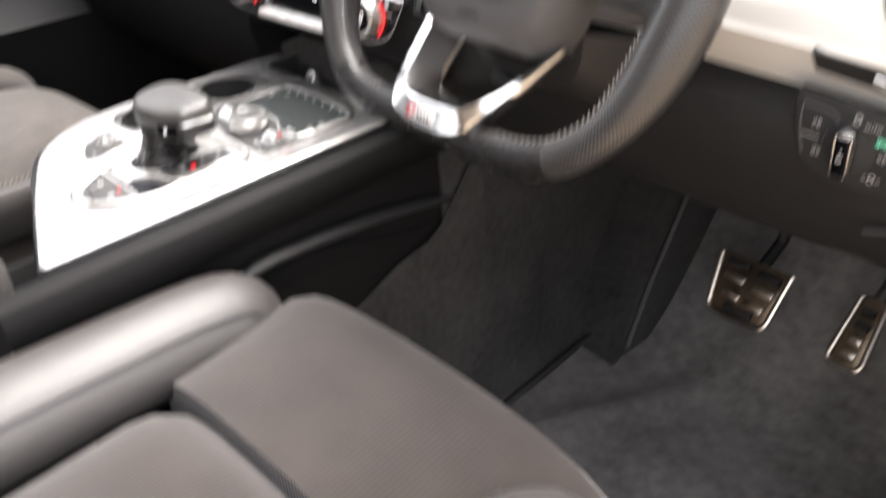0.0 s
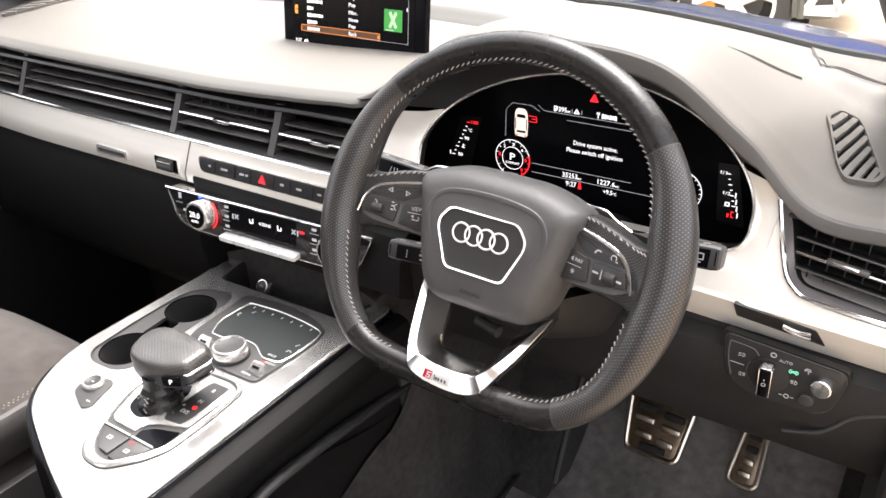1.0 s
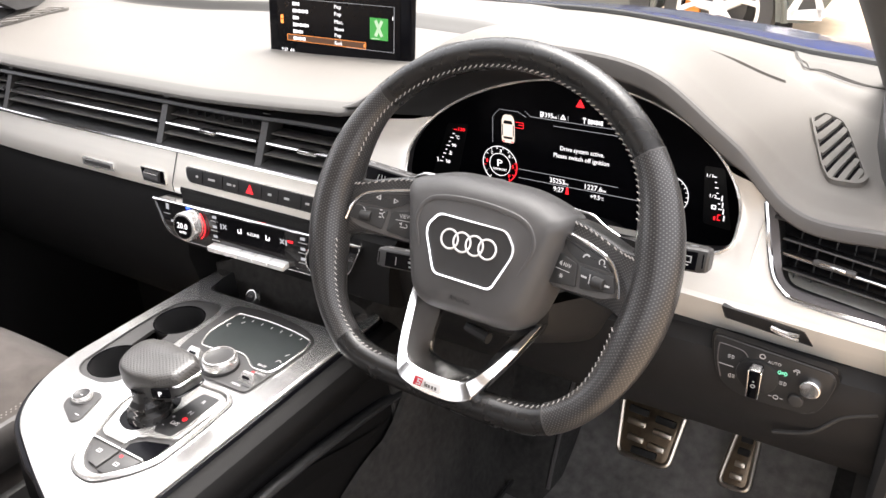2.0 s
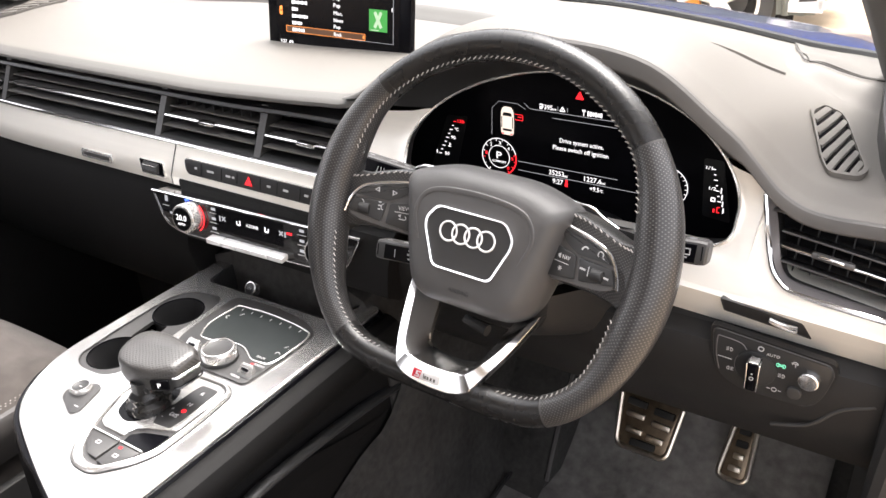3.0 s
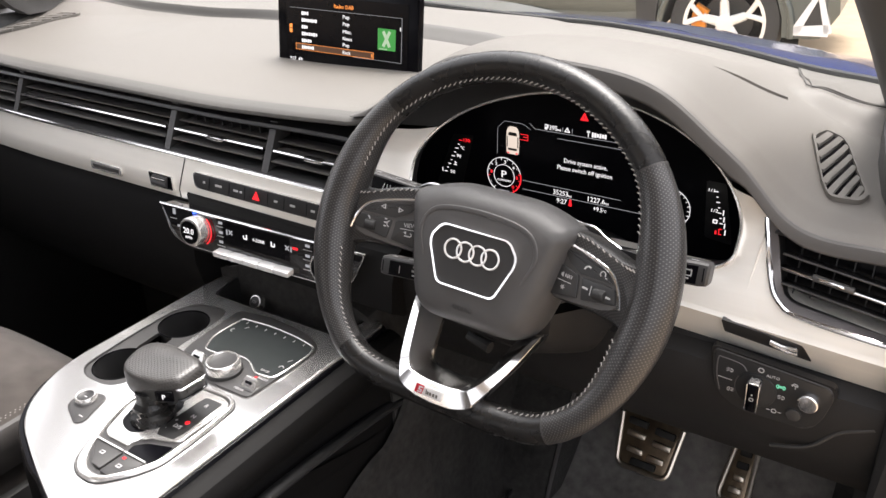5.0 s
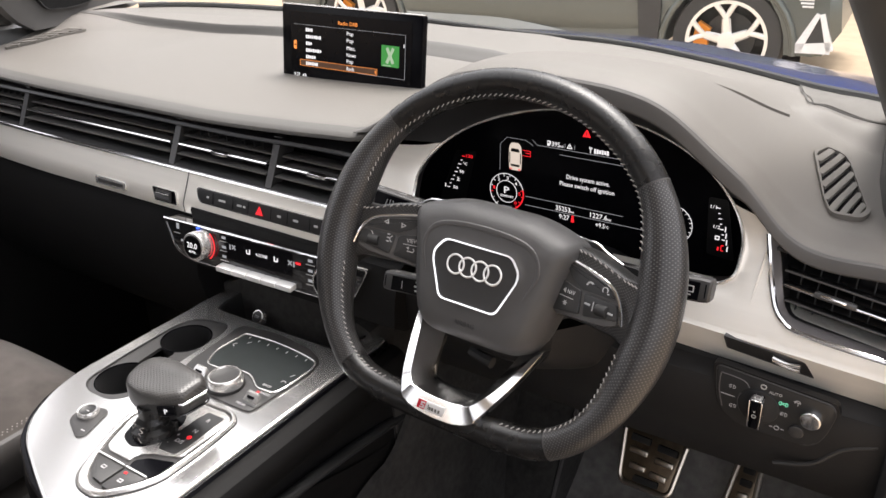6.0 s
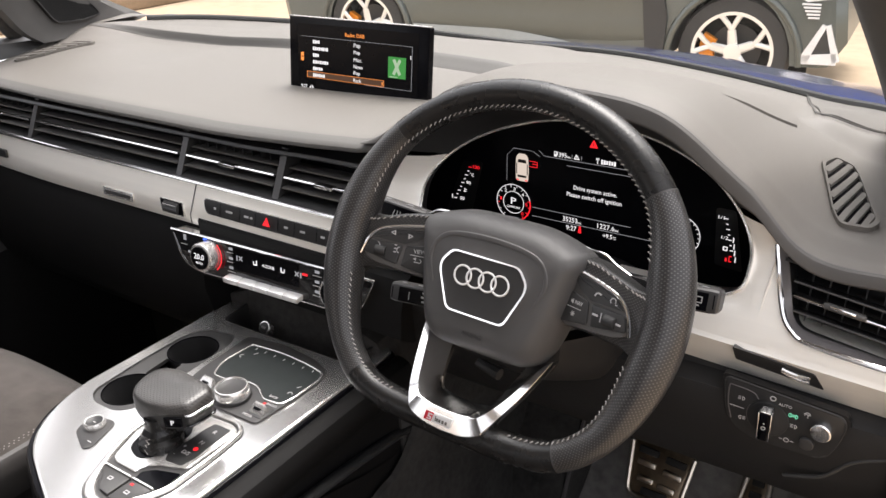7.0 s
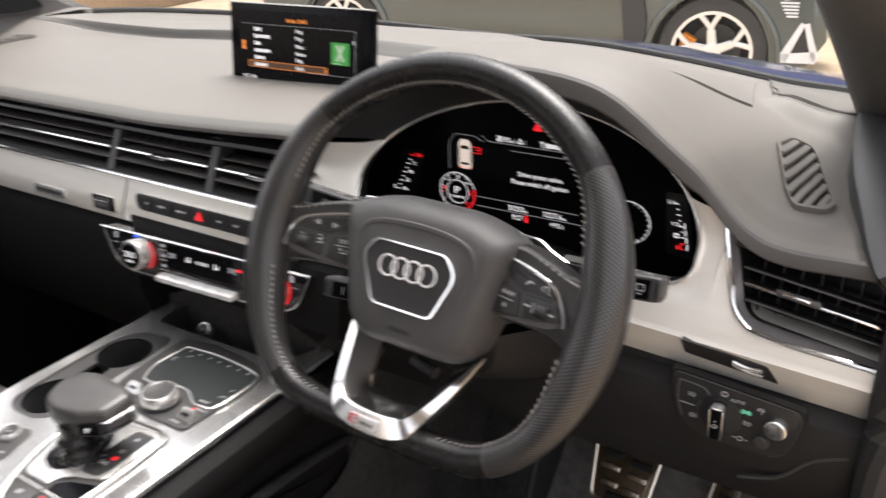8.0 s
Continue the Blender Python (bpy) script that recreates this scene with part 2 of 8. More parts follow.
def disc(r, h, seg=32, bevel=0.0, r2=None, at=(0, 0, 0)):
    """A cylinder along z, its foot at the place given."""
    bm = bmesh.new()
    bmesh.ops.create_cone(bm, cap_ends=True, segments=seg, radius1=r, radius2=r if r2 is None else r2, depth=h,
                          matrix=Matrix.Translation((at[0], at[1], at[2] + h / 2)))
    if bevel:
        es = [e for e in bm.edges if all(abs(v.co.z - at[2] - h) < 1e-6 for v in e.verts)]
        bmesh.ops.bevel(bm, geom=es, offset=bevel, segments=3, affect="EDGES", profile=0.5)
    return bm


def rounded(pts, r, n=5):
    """A polygon's corners, rounded by r (one number, or one a corner)."""
    out = []
    k = len(pts)
    for i in range(k):
        p = Vector(pts[i])
        a, b = Vector(pts[i - 1]) - p, Vector(pts[(i + 1) % k]) - p
        rad = r[i] if isinstance(r, (list, tuple)) else r
        d = min(rad, a.length * 0.48, b.length * 0.48)
        p0, p1 = p + a.normalized() * d, p + b.normalized() * d
        for j in range(n + 1):
            t = j / n
            out.append(p0 * (1 - t) ** 2 + p * 2 * t * (1 - t) + p1 * t * t)
    return [(q.x, q.y) for q in out]


def slab(outline, z0, z1, bevel=0.0, hole=None, seg=2):
    """A flat outline raised from z0 to z1, its upper edge bevelled; hole: an outline with as many points, cut through."""
    bm = bmesh.new()
    if hole:
        loops = []
        for pts, z in ((outline, z1), (hole, z1), (hole, z0), (outline, z0)):
            loops.append([bm.verts.new((x, y, z)) for x, y in pts])
        k = len(outline)
        for a, b in ((0, 1), (1, 2), (2, 3), (3, 0)):
            for i in range(k):
                bm.faces.new((loops[a][i], loops[a][(i + 1) % k], loops[b][(i + 1) % k], loops[b][i]))
        return bm
    top = [bm.verts.new((x, y, z1)) for x, y in outline]
    low = [bm.verts.new((x, y, z0)) for x, y in outline]
    f = bm.faces.new(top)
    bm.faces.new(low[::-1])
    k = len(top)
    for i in range(k):
        bm.faces.new((top[i], low[i], low[(i + 1) % k], top[(i + 1) % k]))
    if bevel:
        bmesh.ops.bevel(bm, geom=list(f.edges), offset=bevel, segments=seg, affect="EDGES", profile=0.5)
    return bm


def loft(rings, closed=True, caps=False, uv=False, loop=False):
    """A skin through rings of as many points each."""
    bm = bmesh.new()
    vs = [[bm.verts.new(p) for p in ring] for ring in rings]
    lay = bm.loops.layers.uv.new("UVMap") if uv else None
    k = len(rings[0])
    run = [0.0]
    for i in range(1, len(rings) + (1 if loop else 0)):
        run.append(run[-1] + (Vector(rings[i % len(rings)][0]) - Vector(rings[i - 1][0])).length)
    across = [0.0]
    for j in range(1, k + 1):
        across.append(across[-1] + (Vector(rings[0][j % k]) - Vector(rings[0][j - 1])).length)
    for i in range(len(rings) - (0 if loop else 1)):
        i2 = (i + 1) % len(rings)
        for j in range(k if closed else k - 1):
            j2 = (j + 1) % k
            f = bm.faces.new((vs[i][j], vs[i][j2], vs[i2][j2], vs[i2][j]))
            if uv:
                for lp, q in zip(f.loops, ((run[i], across[j]), (run[i], across[j + 1]), (run[i + 1], across[j + 1]), (run[i + 1], across[j]))):
                    lp[lay].uv = q
    if caps:
        bm.faces.new(vs[0][::-1])
        bm.faces.new(vs[-1])
    return bm


def tube(path, r, seg=10, loop=False, caps=True, uv=False, flat=1.0, up=(0, 0, 1)):
    """A round bar along a path; r: a radius, or a function of the step from 0 to 1."""
    pts = [Vector(p) for p in path]
    rings = []
    k = len(pts)
    for i, p in enumerate(pts):
        a = pts[i - 1] if loop or i else p
        b = pts[(i + 1) % k] if loop or i < k - 1 else p
        d = (b - a).normalized()
        s = d.cross(Vector(up))
        if s.length < 1e-4:
            s = d.cross(Vector((0, 1, 0)))
        s.normalize()
        t = s.cross(d)
        rad = r(i / max(1, k - 1)) if callable(r) else r
        rings.append([p + (s * math.cos(q) + t * math.sin(q) * flat) * rad for q in (2 * math.pi * j / seg for j in range(seg))])
    return loft(rings, caps=caps and not loop, loop=loop, uv=uv)


def smooth_path(ctrl, n=8):
    """A gliding line through a few points (Catmull-Rom)."""
    c = [Vector(p) for p in ctrl]
    c = [c[0] * 2 - c[1]] + c + [c[-1] * 2 - c[-2]]
    out = []
    for i in range(1, len(c) - 2):
        p0, p1, p2, p3 = c[i - 1:i + 3]
        for j in range(n):
            t = j / n
            out.append(0.5 * (2 * p1 + (p2 - p0) * t + (2 * p0 - 5 * p1 + 4 * p2 - p3) * t * t + (3 * p1 - p0 - 3 * p2 + p3) * t ** 3))
    out.append(c[-2])
    return out


def facing(x, y, z, lean=0.0, turn=0.0):
    """A pose whose flat side looks back at the seats: local x to the right, local y up, local z out of the panel. lean: degrees its top goes forward."""
    return pose(x, y, z, 90 - lean, 0, turn)


def writing(text, size, m, mat, parent, align="CENTER", name="lettering"):
    cu = bpy.data.curves.new(name, "FONT")
    cu.body, cu.size, cu.align_x, cu.align_y, cu.extrude = text, size, align, "CENTER", 0.0002
    cu.resolution_u = 2
    tmp = bpy.data.objects.new("tmp", cu)
    me = bpy.data.meshes.new_from_object(tmp)
    bpy.data.objects.remove(tmp)
    bpy.data.curves.remove(cu)
    me.materials.clear()
    me.materials.append(mat)
    return part(name, me, mat, parent, m=m)


def fitted(text, width, height, m, mat, parent, name="lettering"):
    """Writing stretched to a width and a capital's height, centred."""
    ob = writing(text, 1.0, m, mat, parent, name=name)
    me = ob.data
    xs = [v.co.x for v in me.vertices]
    ys = [v.co.y for v in me.vertices]
    kx, ky = width / (max(xs) - min(xs)), height / 0.72
    cx, cy = (max(xs) + min(xs)) / 2, (max(ys) + min(ys)) / 2
    for v in me.vertices:
        v.co = ((v.co.x - cx) * kx, (v.co.y - cy) * ky, 0.0003 if v.co.z > 0 else 0.0)
    return ob


def word_bar(width, height, count, m, mat, parent, name="station_bar"):
    """A strip of small blocks the size of a short word."""
    pitch = width / count
    blocks = [box(pitch * (0.74 if i % 3 else 0.62), height * (1.0 if i == 0 else 0.72 + 0.2 * (i % 2)), 0.0004, 0, (-width / 2 + pitch * (i + 0.5), 0, 0)) for i in range(count)]
    return part(name, join(*blocks), mat, parent, m=m, smooth=False)


def bar(w, h, m, mat, parent, name="mark", deep=0.0004):
    return part(name, box(w, h, deep), mat, parent, m=m, smooth=False)


def ease(t):
    t = min(1.0, max(0.0, t))
    return t * t * (3 - 2 * t)

# ---- the ground outside and the car's shell ----
def ground_sheet():
    bm = bmesh.new()
    bmesh.ops.create_grid(bm, x_segments=40, y_segments=40, size=60, matrix=Matrix.Translation((0, 0, -0.23)))
    return bm


structure("ground", ground_sheet(), PAVING, "tan block paving of a forecourt")


def plate(points, thick, direction):
    """A sheet through four corners, with thickness along a direction."""
    bm = bmesh.new()
    d = Vector(direction).normalized() * thick
    a = [bm.verts.new(p) for p in points]
    b = [bm.verts.new(Vector(p) + d) for p in points]
    k = len(a)
    bm.faces.new(a)
    bm.faces.new(b[::-1])
    for i in range(k):
        bm.faces.new((a[i], b[i], b[(i + 1) % k], a[(i + 1) % k]))
    return bm


# Wall added out of view, so reflections meet a darker horizon.
structure("wall_far", plate([(-30, 13, -0.23), (30, 13, -0.23), (30, 13, 6.0), (-30, 13, 6.0)], 0.3, (0, 1, 0)), WALL, "plain wall added across the forecourt to darken the horizon")
# Unseen wall added behind the car; its warm colour bounces fill light.
structure("wall_back", plate([(-12, -8, -0.23), (3.9, -8, -0.23), (3.9, -8, 1.9), (-12, -8, 1.9)], 0.3, (0, -1, 0)), FILL_WALL, "plain warm wall added unseen behind the car for fill light")
# floor pan, firewall, roof, sides
structure("floor", plate([(-0.75, -2.2, 0.40), (0.72, -2.2, 0.40), (0.72, 0.50, 0.40), (-0.75, 0.50, 0.40)], 0.05, (0, 0, -1)), CARPET, "black carpeted car floor")
structure("wall_front", join(
    plate([(-0.75, 0.50, 0.40), (0.72, 0.50, 0.40), (0.72, 0.74, 0.66), (-0.75, 0.74, 0.66)], 0.04, (0, 0.7, -0.7)),
    plate([(-0.75, 0.74, 0.66), (0.72, 0.74, 0.66), (0.72, 0.80, 1.09), (-0.75, 0.80, 1.09)], 0.04, (0, 1, 0))), CARPET, "black carpet lining on the sloped bulkhead")
structure("ceiling", plate([(-0.62, -2.2, 1.66), (0.62, -2.2, 1.66), (0.60, -0.25, 1.66), (-0.60, -0.25, 1.66)], 0.05, (0, 0, 1)), HEADLINER, "pale fabric headliner under the roof")
structure("wall_rear", join(
    plate([(-0.75, -2.2, 0.35), (0.75, -2.2, 0.35), (0.75, -2.2, 1.15), (-0.75, -2.2, 1.15)], 0.06, (0, -1, 0)),
    plate([(-0.62, -2.2, 1.52), (0.62, -2.2, 1.52), (0.62, -2.2, 1.71), (-0.62, -2.2, 1.71)], 0.06, (0, -1, 0))), PILLAR, "dark lining at the rear of the cabin")
structure("wall_sill", box(0.12, 2.75, 0.16, 0.02, (0.79, -0.85, 0.40)), PLASTIC, "black sill plate along the open doorway")


def pillar(side):
    ctrl = [(0.715, 0.60, 1.09), (0.695, 0.48, 1.175), (0.665, 0.30, 1.32), (0.625, 0.05, 1.50), (0.60, -0.28, 1.66)]
    path = smooth_path([(side * x, y, z) for x, y, z in ctrl], 6)
    return tube(path, lambda t: 0.052 - 0.008 * t, seg=14, flat=0.7)


def sail_pillar():
    """The passenger-side pillar: a broad triangular foot that narrows upwards, between door glass and windscreen."""
    low = smooth_path([(-0.733, 0.296, 1.195), (-0.732, 0.262, 1.221), (-0.730, 0.219, 1.281), (-0.715, 0.145, 1.362), (-0.670, -0.03, 1.50), (-0.60, -0.28, 1.645)], 6)
    high = smooth_path([(-0.835, 0.612, 1.188), (-0.800, 0.530, 1.222), (-0.765, 0.455, 1.256), (-0.715, 0.300, 1.350), (-0.655, 0.06, 1.50), (-0.60, -0.25, 1.665)], 6)
    rings = []
    for a, b in zip(low, high):
        w = (b - a).length
        ring = [a + Vector((-0.030, 0, 0)), a]
        for t, o in ((0.08, 0.006), (0.25, 0.009), (0.5, 0.010), (0.72, 0.010), (0.88, 0.004)):
            ring.append(a.lerp(b, t) + Vector((o * min(1, w / 0.2), 0, 0)))
        ring += [b + Vector((-0.012, 0, 0)), b + Vector((-0.045, 0.0, 0.0))]
        rings.append(ring)
    return loft(rings, caps=True)


structure("pillar_left", sail_pillar(), PILLAR, "dark fabric windscreen pillar trim on the passenger side")
structure("pillar_right", pillar(1), PILLAR, "dark fabric windscreen pillar trim on the driver side")


def windscreen():
    rings = []
    for t in (0.0, 0.25, 0.5, 0.75, 1.0):
        half = 0.70 - 0.10 * t
        ring = []
        for j in range(17):
            s = -1 + j / 8
            y0 = 0.90 - 0.30 * s * s
            y1 = -0.12 - 0.14 * s * s
            ring.append((half * s, y0 + (y1 - y0) * t, 1.11 + (1.66 - 1.11) * t + 0.02 * math.sin(math.pi * t)))
        rings.append(ring)
    return loft(rings, closed=False)


pane = structure("window_1", windscreen(), GLASS, "clear laminated windscreen")
pane.visible_shadow = False

# bonnet of the car, blue
bonnet = thing("car_bonnet", (0, 1.3, 1.0), "metallic blue bonnet of the car, beyond the windscreen", "bonnet")


def bonnet_skin():
    rings = []
    for i in range(19):
        d = 1.05 * i / 18
        ring = []
        for j in range(41):
            s = -1 + j / 20
            z = 1.129 - 0.030 * s * s - (0.184 + 0.04 * s * s) * d - 0.12 * max(0.0, d - 0.30) ** 1.5 - 0.5 * max(0.0, abs(s) - 0.86) ** 1.5
            z += 0.007 * math.exp(-((abs(s) - 0.62 - 0.06 * d) / 0.05) ** 2) + 0.004 * ease((0.28 - abs(s)) / 0.03) * ease(d / 0.1)
            if i == 0:
                z -= 0.012
            ring.append((0.86 * s * (1.10 if abs(s) == 1.0 else 1.0), 0.93 - 0.22 * s * s + d, z - (0.05 if abs(s) == 1.0 else 0.0)))
        rings.append(ring)
    return loft(rings, closed=False)


part("panel", bonnet_skin(), BLUE, bonnet)
part("wiper_cowl", loft([[(0.80 * s, 0.90 + dy - 0.27 * s * s, z - 0.02 * s * s) for s in (-1 + j / 12 for j in range(25))]
                         for dy, z in ((-0.06, 1.115), (-0.02, 1.105), (0.02, 1.10), (0.05, 1.06))], closed=False), PLASTIC, bonnet, "black plastic scuttle")

# ---- dashboard ----
dash = thing("dashboard", (0, 0.4, 0.9), "soft grey dashboard with black lower half and aluminium strip", "dashboard")
X0, X1 = -0.755, 0.728


def hump(x):
    """The rise of the instrument hood over the flat top, at its rear lip."""
    d = abs(x - 0.375)
    rise = sum(along(HOOD, d + k) for k in (-0.012, -0.006, 0.0, 0.006, 0.012)) / 5
    return math.hypot(rise, 0.011 * ease((x + 0.14) / 0.30)) if x < 0.375 else rise


HOOD = [(0.0, 0.108), (0.040, 0.1065), (0.071, 0.1040), (0.098, 0.0990), (0.117, 0.0925), (0.139, 0.0795), (0.1636, 0.0600), (0.196, 0.0361), (0.222, 0.0173), (0.245, 0.003), (0.262, 0.0)]


def lip_y(x):
    return 0.134 + 0.014 * ease((x - 0.05) / 0.15) + 0.010 * ease((-x - 0.45) / 0.3)


def along(points, x):
    """A line through (x, y) points, read at x, with soft corners."""
    if x <= points[0][0]:
        return points[0][1]
    for (xa, ya), (xb, yb) in zip(points, points[1:]):
        if x <= xb:
            t = (x - xa) / (xb - xa)
            return ya + (yb - ya) * t
    return points[-1][1]


STEP = [(-0.800, 0.375), (-0.755, 0.405), (-0.726, 0.424), (-0.69, 0.441), (-0.65, 0.459), (-0.6176, 0.477), (-0.575, 0.506), (-0.528, 0.531), (-0.452, 0.553), (-0.38, 0.567), (-0.26, 0.574), (-0.12, 0.566), (0.0, 0.552), (0.10, 0.536), (0.24, 0.50), (0.50, 0.42), (0.56, 0.395), (0.60, 0.400), (0.65, 0.395), (0.69, 0.375), (0.73, 0.34)]


def step_y(x):
    """Where the far tier of the top begins."""
    return (along(STEP, x - 0.012) + along(STEP, x) + along(STEP, x + 0.012)) / 3


def step_run(x):
    return 0.010 + 0.022 * ease((x + 0.5) / 0.5) + 0.004 * ease((x - 0.50) / 0.06)


def step_height(x):
    return 0.013 * (1 - ease((x - 0.06) / 0.14)) + 0.001 * ease((-x - 0.58) / 0.14) + 0.013 * ease((x - 0.54) / 0.05)


FAR = [(-0.75, 1.210), (-0.685, 1.207), (-0.60, 1.196), (-0.517, 1.181), (-0.38, 1.166), (-0.25, 1.153), (-0.09, 1.142), (0.0, 1.140), (0.15, 1.1435), (0.27, 1.1400), (0.375, 1.1400), (0.476, 1.1430), (0.52, 1.1450), (0.58, 1.1530), (0.64, 1.1700), (0.73, 1.1850)]


def top_z(x, y):
    left = 1 - ease((x - 0.10) / 0.12)
    z = (1.160 + 0.006 * ease((y - 0.12) / 0.06)) * (1 - left) + (1.1706 - 0.0046 * ease((y - 0.20) / 0.24)) * left
    ys = step_y(x)
    z += step_height(x) * ease((y - ys) / step_run(x)) - 0.3 * step_height(x) * math.exp(-((y - ys + 0.002) / 0.004) ** 2) * (x < 0.3)
    z += hump(x) * (1 - 0.95 * ease((y - 0.19) / 0.46))
    z += 0.018 * ease((-x - 0.50) / 0.2) * ease((y - 0.15) / 0.2)
    z -= 0.012 * ease((x - 0.57) / 0.1) * (1 - ease((y - 0.3) / 0.2))
    z -= 0.009 * ease((x - 0.565) / 0.05) * (1 - 0.35 * ease((x - 0.62) / 0.09)) * (1 - ease((y - 0.135) / 0.12))
    end = far_y(x)
    low = (along(FAR, x - 0.05) + along(FAR, x) + along(FAR, x + 0.05)) / 3
    t = ease((y - end + 0.16) / 0.17)
    return z + (low - z) * t


def far_y(x):
    s = abs(x) / 0.74
    return 0.86 - 0.42 * s ** 2.5


def smooth_path2(points):
    return [(q.x, q.y) for q in smooth_path([(x, y, 0) for x, y in points], 8)]


def draped(corners, lift, n=26, fade=0.0):
    """A thin panel laid over the dashboard's top, between four plan corners."""
    a, b, c, d = (Vector(q) for q in corners)
    rings = []
    for i in range(n + 1):
        ring = []
        for j in range(n + 1):
            u = min(1.0, max(0.0, (i - 0.85) / (n - 1.7)))
            v = min(1.0, max(0.0, (j - 0.85) / (n - 1.7)))
            q = a.lerp(b, u).lerp(d.lerp(c, u), v)
            edge = lift + 0.002 if i in (0, n) or j in (0, n) else 0.0
            rise = lift * (ease(u / fade) if fade else 1.0) - (0.0015 * (1 - ease(u / fade)) if fade else 0.0)
            ring.append((q.x, q.y, top_z(q.x, q.y) + min(rise, lift - edge) if edge else top_z(q.x, q.y) + rise))
        rings.append(ring)
    return loft(rings, closed=False)


def lip_depth(x):
    return 0.70 + 0.10 * ease((x + 0.72) / 0.4) + 0.20 * ease((x - 0.12) / 0.16) - 0.35 * ease((x - 0.56) / 0.05)


def top_pad():
    rings = []
    xs = [X0 + (X1 - X0) * i / 200 for i in range(201)]
    for x in xs:
        y0, y1 = lip_y(x), far_y(x)
        drop = top_z(x, y0)
        dep = lip_depth(x)
        hood = hump(x) / 0.108
        ring = [(x, y0 + dy * (1 - 0.45 * hood), drop - dz * dep * (1 - 0.16 * hood)) for dy, dz in ((0.024, 0.0185), (0.006, 0.0182), (0.0015, 0.0172), (0.0, 0.0150), (0.0015, 0.0112), (0.006, 0.0066), (0.014, 0.0026), (0.022, 0.0008), (0.030, 0.0))]
        ys, yr = step_y(x), step_run(x)
        y2 = y0 + 0.030 * (1 - 0.45 * hood)
        cuts = [y2 + (ys - 0.012 - y2) * j / 20 for j in range(1, 21)] + [ys - 0.012 + (yr + 0.012) * j / 14 for j in range(1, 15)] + [ys + yr + (y1 - ys - yr) * j / 14 for j in range(1, 15)]
        for y in cuts:
            ring.append((x, y, top_z(x, y)))
        ring.append((x, y1 + 0.004, top_z(x, y1) - 0.03))
        rings.append(ring)
    return loft(rings, closed=False)


part("top_pad", top_pad(), DASH, dash, "soft grey leather-look upper pad")


def hood_lip():
    """A skin along the instrument hood's rear edge, darkened for the shade there."""
    rings = []
    for i in range(81):
        x = 0.135 + (X1 - 0.002 - 0.135) * i / 80
        y0, h = lip_y(x), hump(x) / 0.108
        k = max(ease((h - 0.06) * 3), 0.7 * ease((x - 0.50) / 0.06))
        z = top_z(x, y0)
        rings.append([(x, y0 + 0.010, z - 0.0165 * k - 0.002), (x, y0 - 0.0012, z - 0.0162 * k - 0.0015), (x, y0 - 0.0022, z - 0.0145 * k - 0.0010), (x, y0 - 0.0010, z - 0.006 * k - 0.001), (x, y0 + 0.001, z - 0.0015 * k - 0.001 * (1 - k)), (x, y0 + 0.004, z + 0.0008 * k - 0.001 * (1 - k)), (x, y0 + 0.0065, z + 0.0005 * k - 0.002 * (1 - k)), (x, y0 + 0.0075, z - 0.002)])
    return loft(rings, closed=False)


part("hood_lip", hood_lip(), HOOD_SHADE, dash, "instrument hood's edge, its shade put into a darker grey")


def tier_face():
    """A skin over the step between the two tiers, darkened for its shade."""
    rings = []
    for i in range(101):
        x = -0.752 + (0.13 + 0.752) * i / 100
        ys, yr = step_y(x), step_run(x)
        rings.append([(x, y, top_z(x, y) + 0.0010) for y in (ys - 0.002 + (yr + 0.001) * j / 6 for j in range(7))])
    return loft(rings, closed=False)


part("tier_face", tier_face(), DASH_SHADE, dash, "step face, its shade put into a darker grey")


def end_pad():
    """The far tier's end by the passenger door, past the door's front edge."""
    rings = []
    for i in range(9):
        x = -0.812 + (0.812 - 0.750) * i / 8
        ys = [0.338 + (0.640 - 0.338) * j / 20 for j in range(21)]
        rings.append([(x, 0.340, 1.12), (x, 0.338, top_z(X0, 0.365) - 0.006)] + [(x, y + 0.004, top_z(max(x, X0), max(y, 0.362)) - 0.02 * ease((y - 0.5) / 0.14)) for y in ys])
    return loft(rings, closed=False)


part("end_pad", end_pad(), DASH, dash, "soft grey upper pad")


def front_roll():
    """The roll under the pad's rear edge, over the vents, with its shade painted in."""
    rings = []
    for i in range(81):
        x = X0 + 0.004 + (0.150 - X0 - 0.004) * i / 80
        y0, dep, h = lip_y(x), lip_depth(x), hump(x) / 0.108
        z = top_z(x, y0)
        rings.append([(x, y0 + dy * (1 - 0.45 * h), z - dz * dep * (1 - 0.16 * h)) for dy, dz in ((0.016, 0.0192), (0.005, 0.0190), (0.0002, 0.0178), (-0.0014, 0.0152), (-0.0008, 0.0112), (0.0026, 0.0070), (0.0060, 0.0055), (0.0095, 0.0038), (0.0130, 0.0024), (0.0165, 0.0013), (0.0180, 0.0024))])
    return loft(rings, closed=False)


part("front_roll", front_roll(), DASH_SHADE, dash, "roll under the pad's edge, its shade put into a darker grey")
part("vent_seal", loft([[(X0 + 0.01 + (0.145 - X0 - 0.01) * i / 40, y, z + 0.005 * ease((X0 + 0.9 * i / 40 + 0.09) / 0.2)) for y, z in ((0.145, 1.1400), (0.1415, 1.1430), (0.144, 1.1465), (0.175, 1.1480), (0.175, 1.1395))] for i in range(41)], closed=True, caps=True), PLASTIC, dash, "thin black strip over the vents")


# lower body of the dashboard, behind and below the aluminium strip
def lower_body(x0, x1, prof, n=12):
    return loft([[(x0 + (x1 - x0) * i / n, y, z) for y, z in prof] for i in range(n + 1)], closed=True, caps=True)


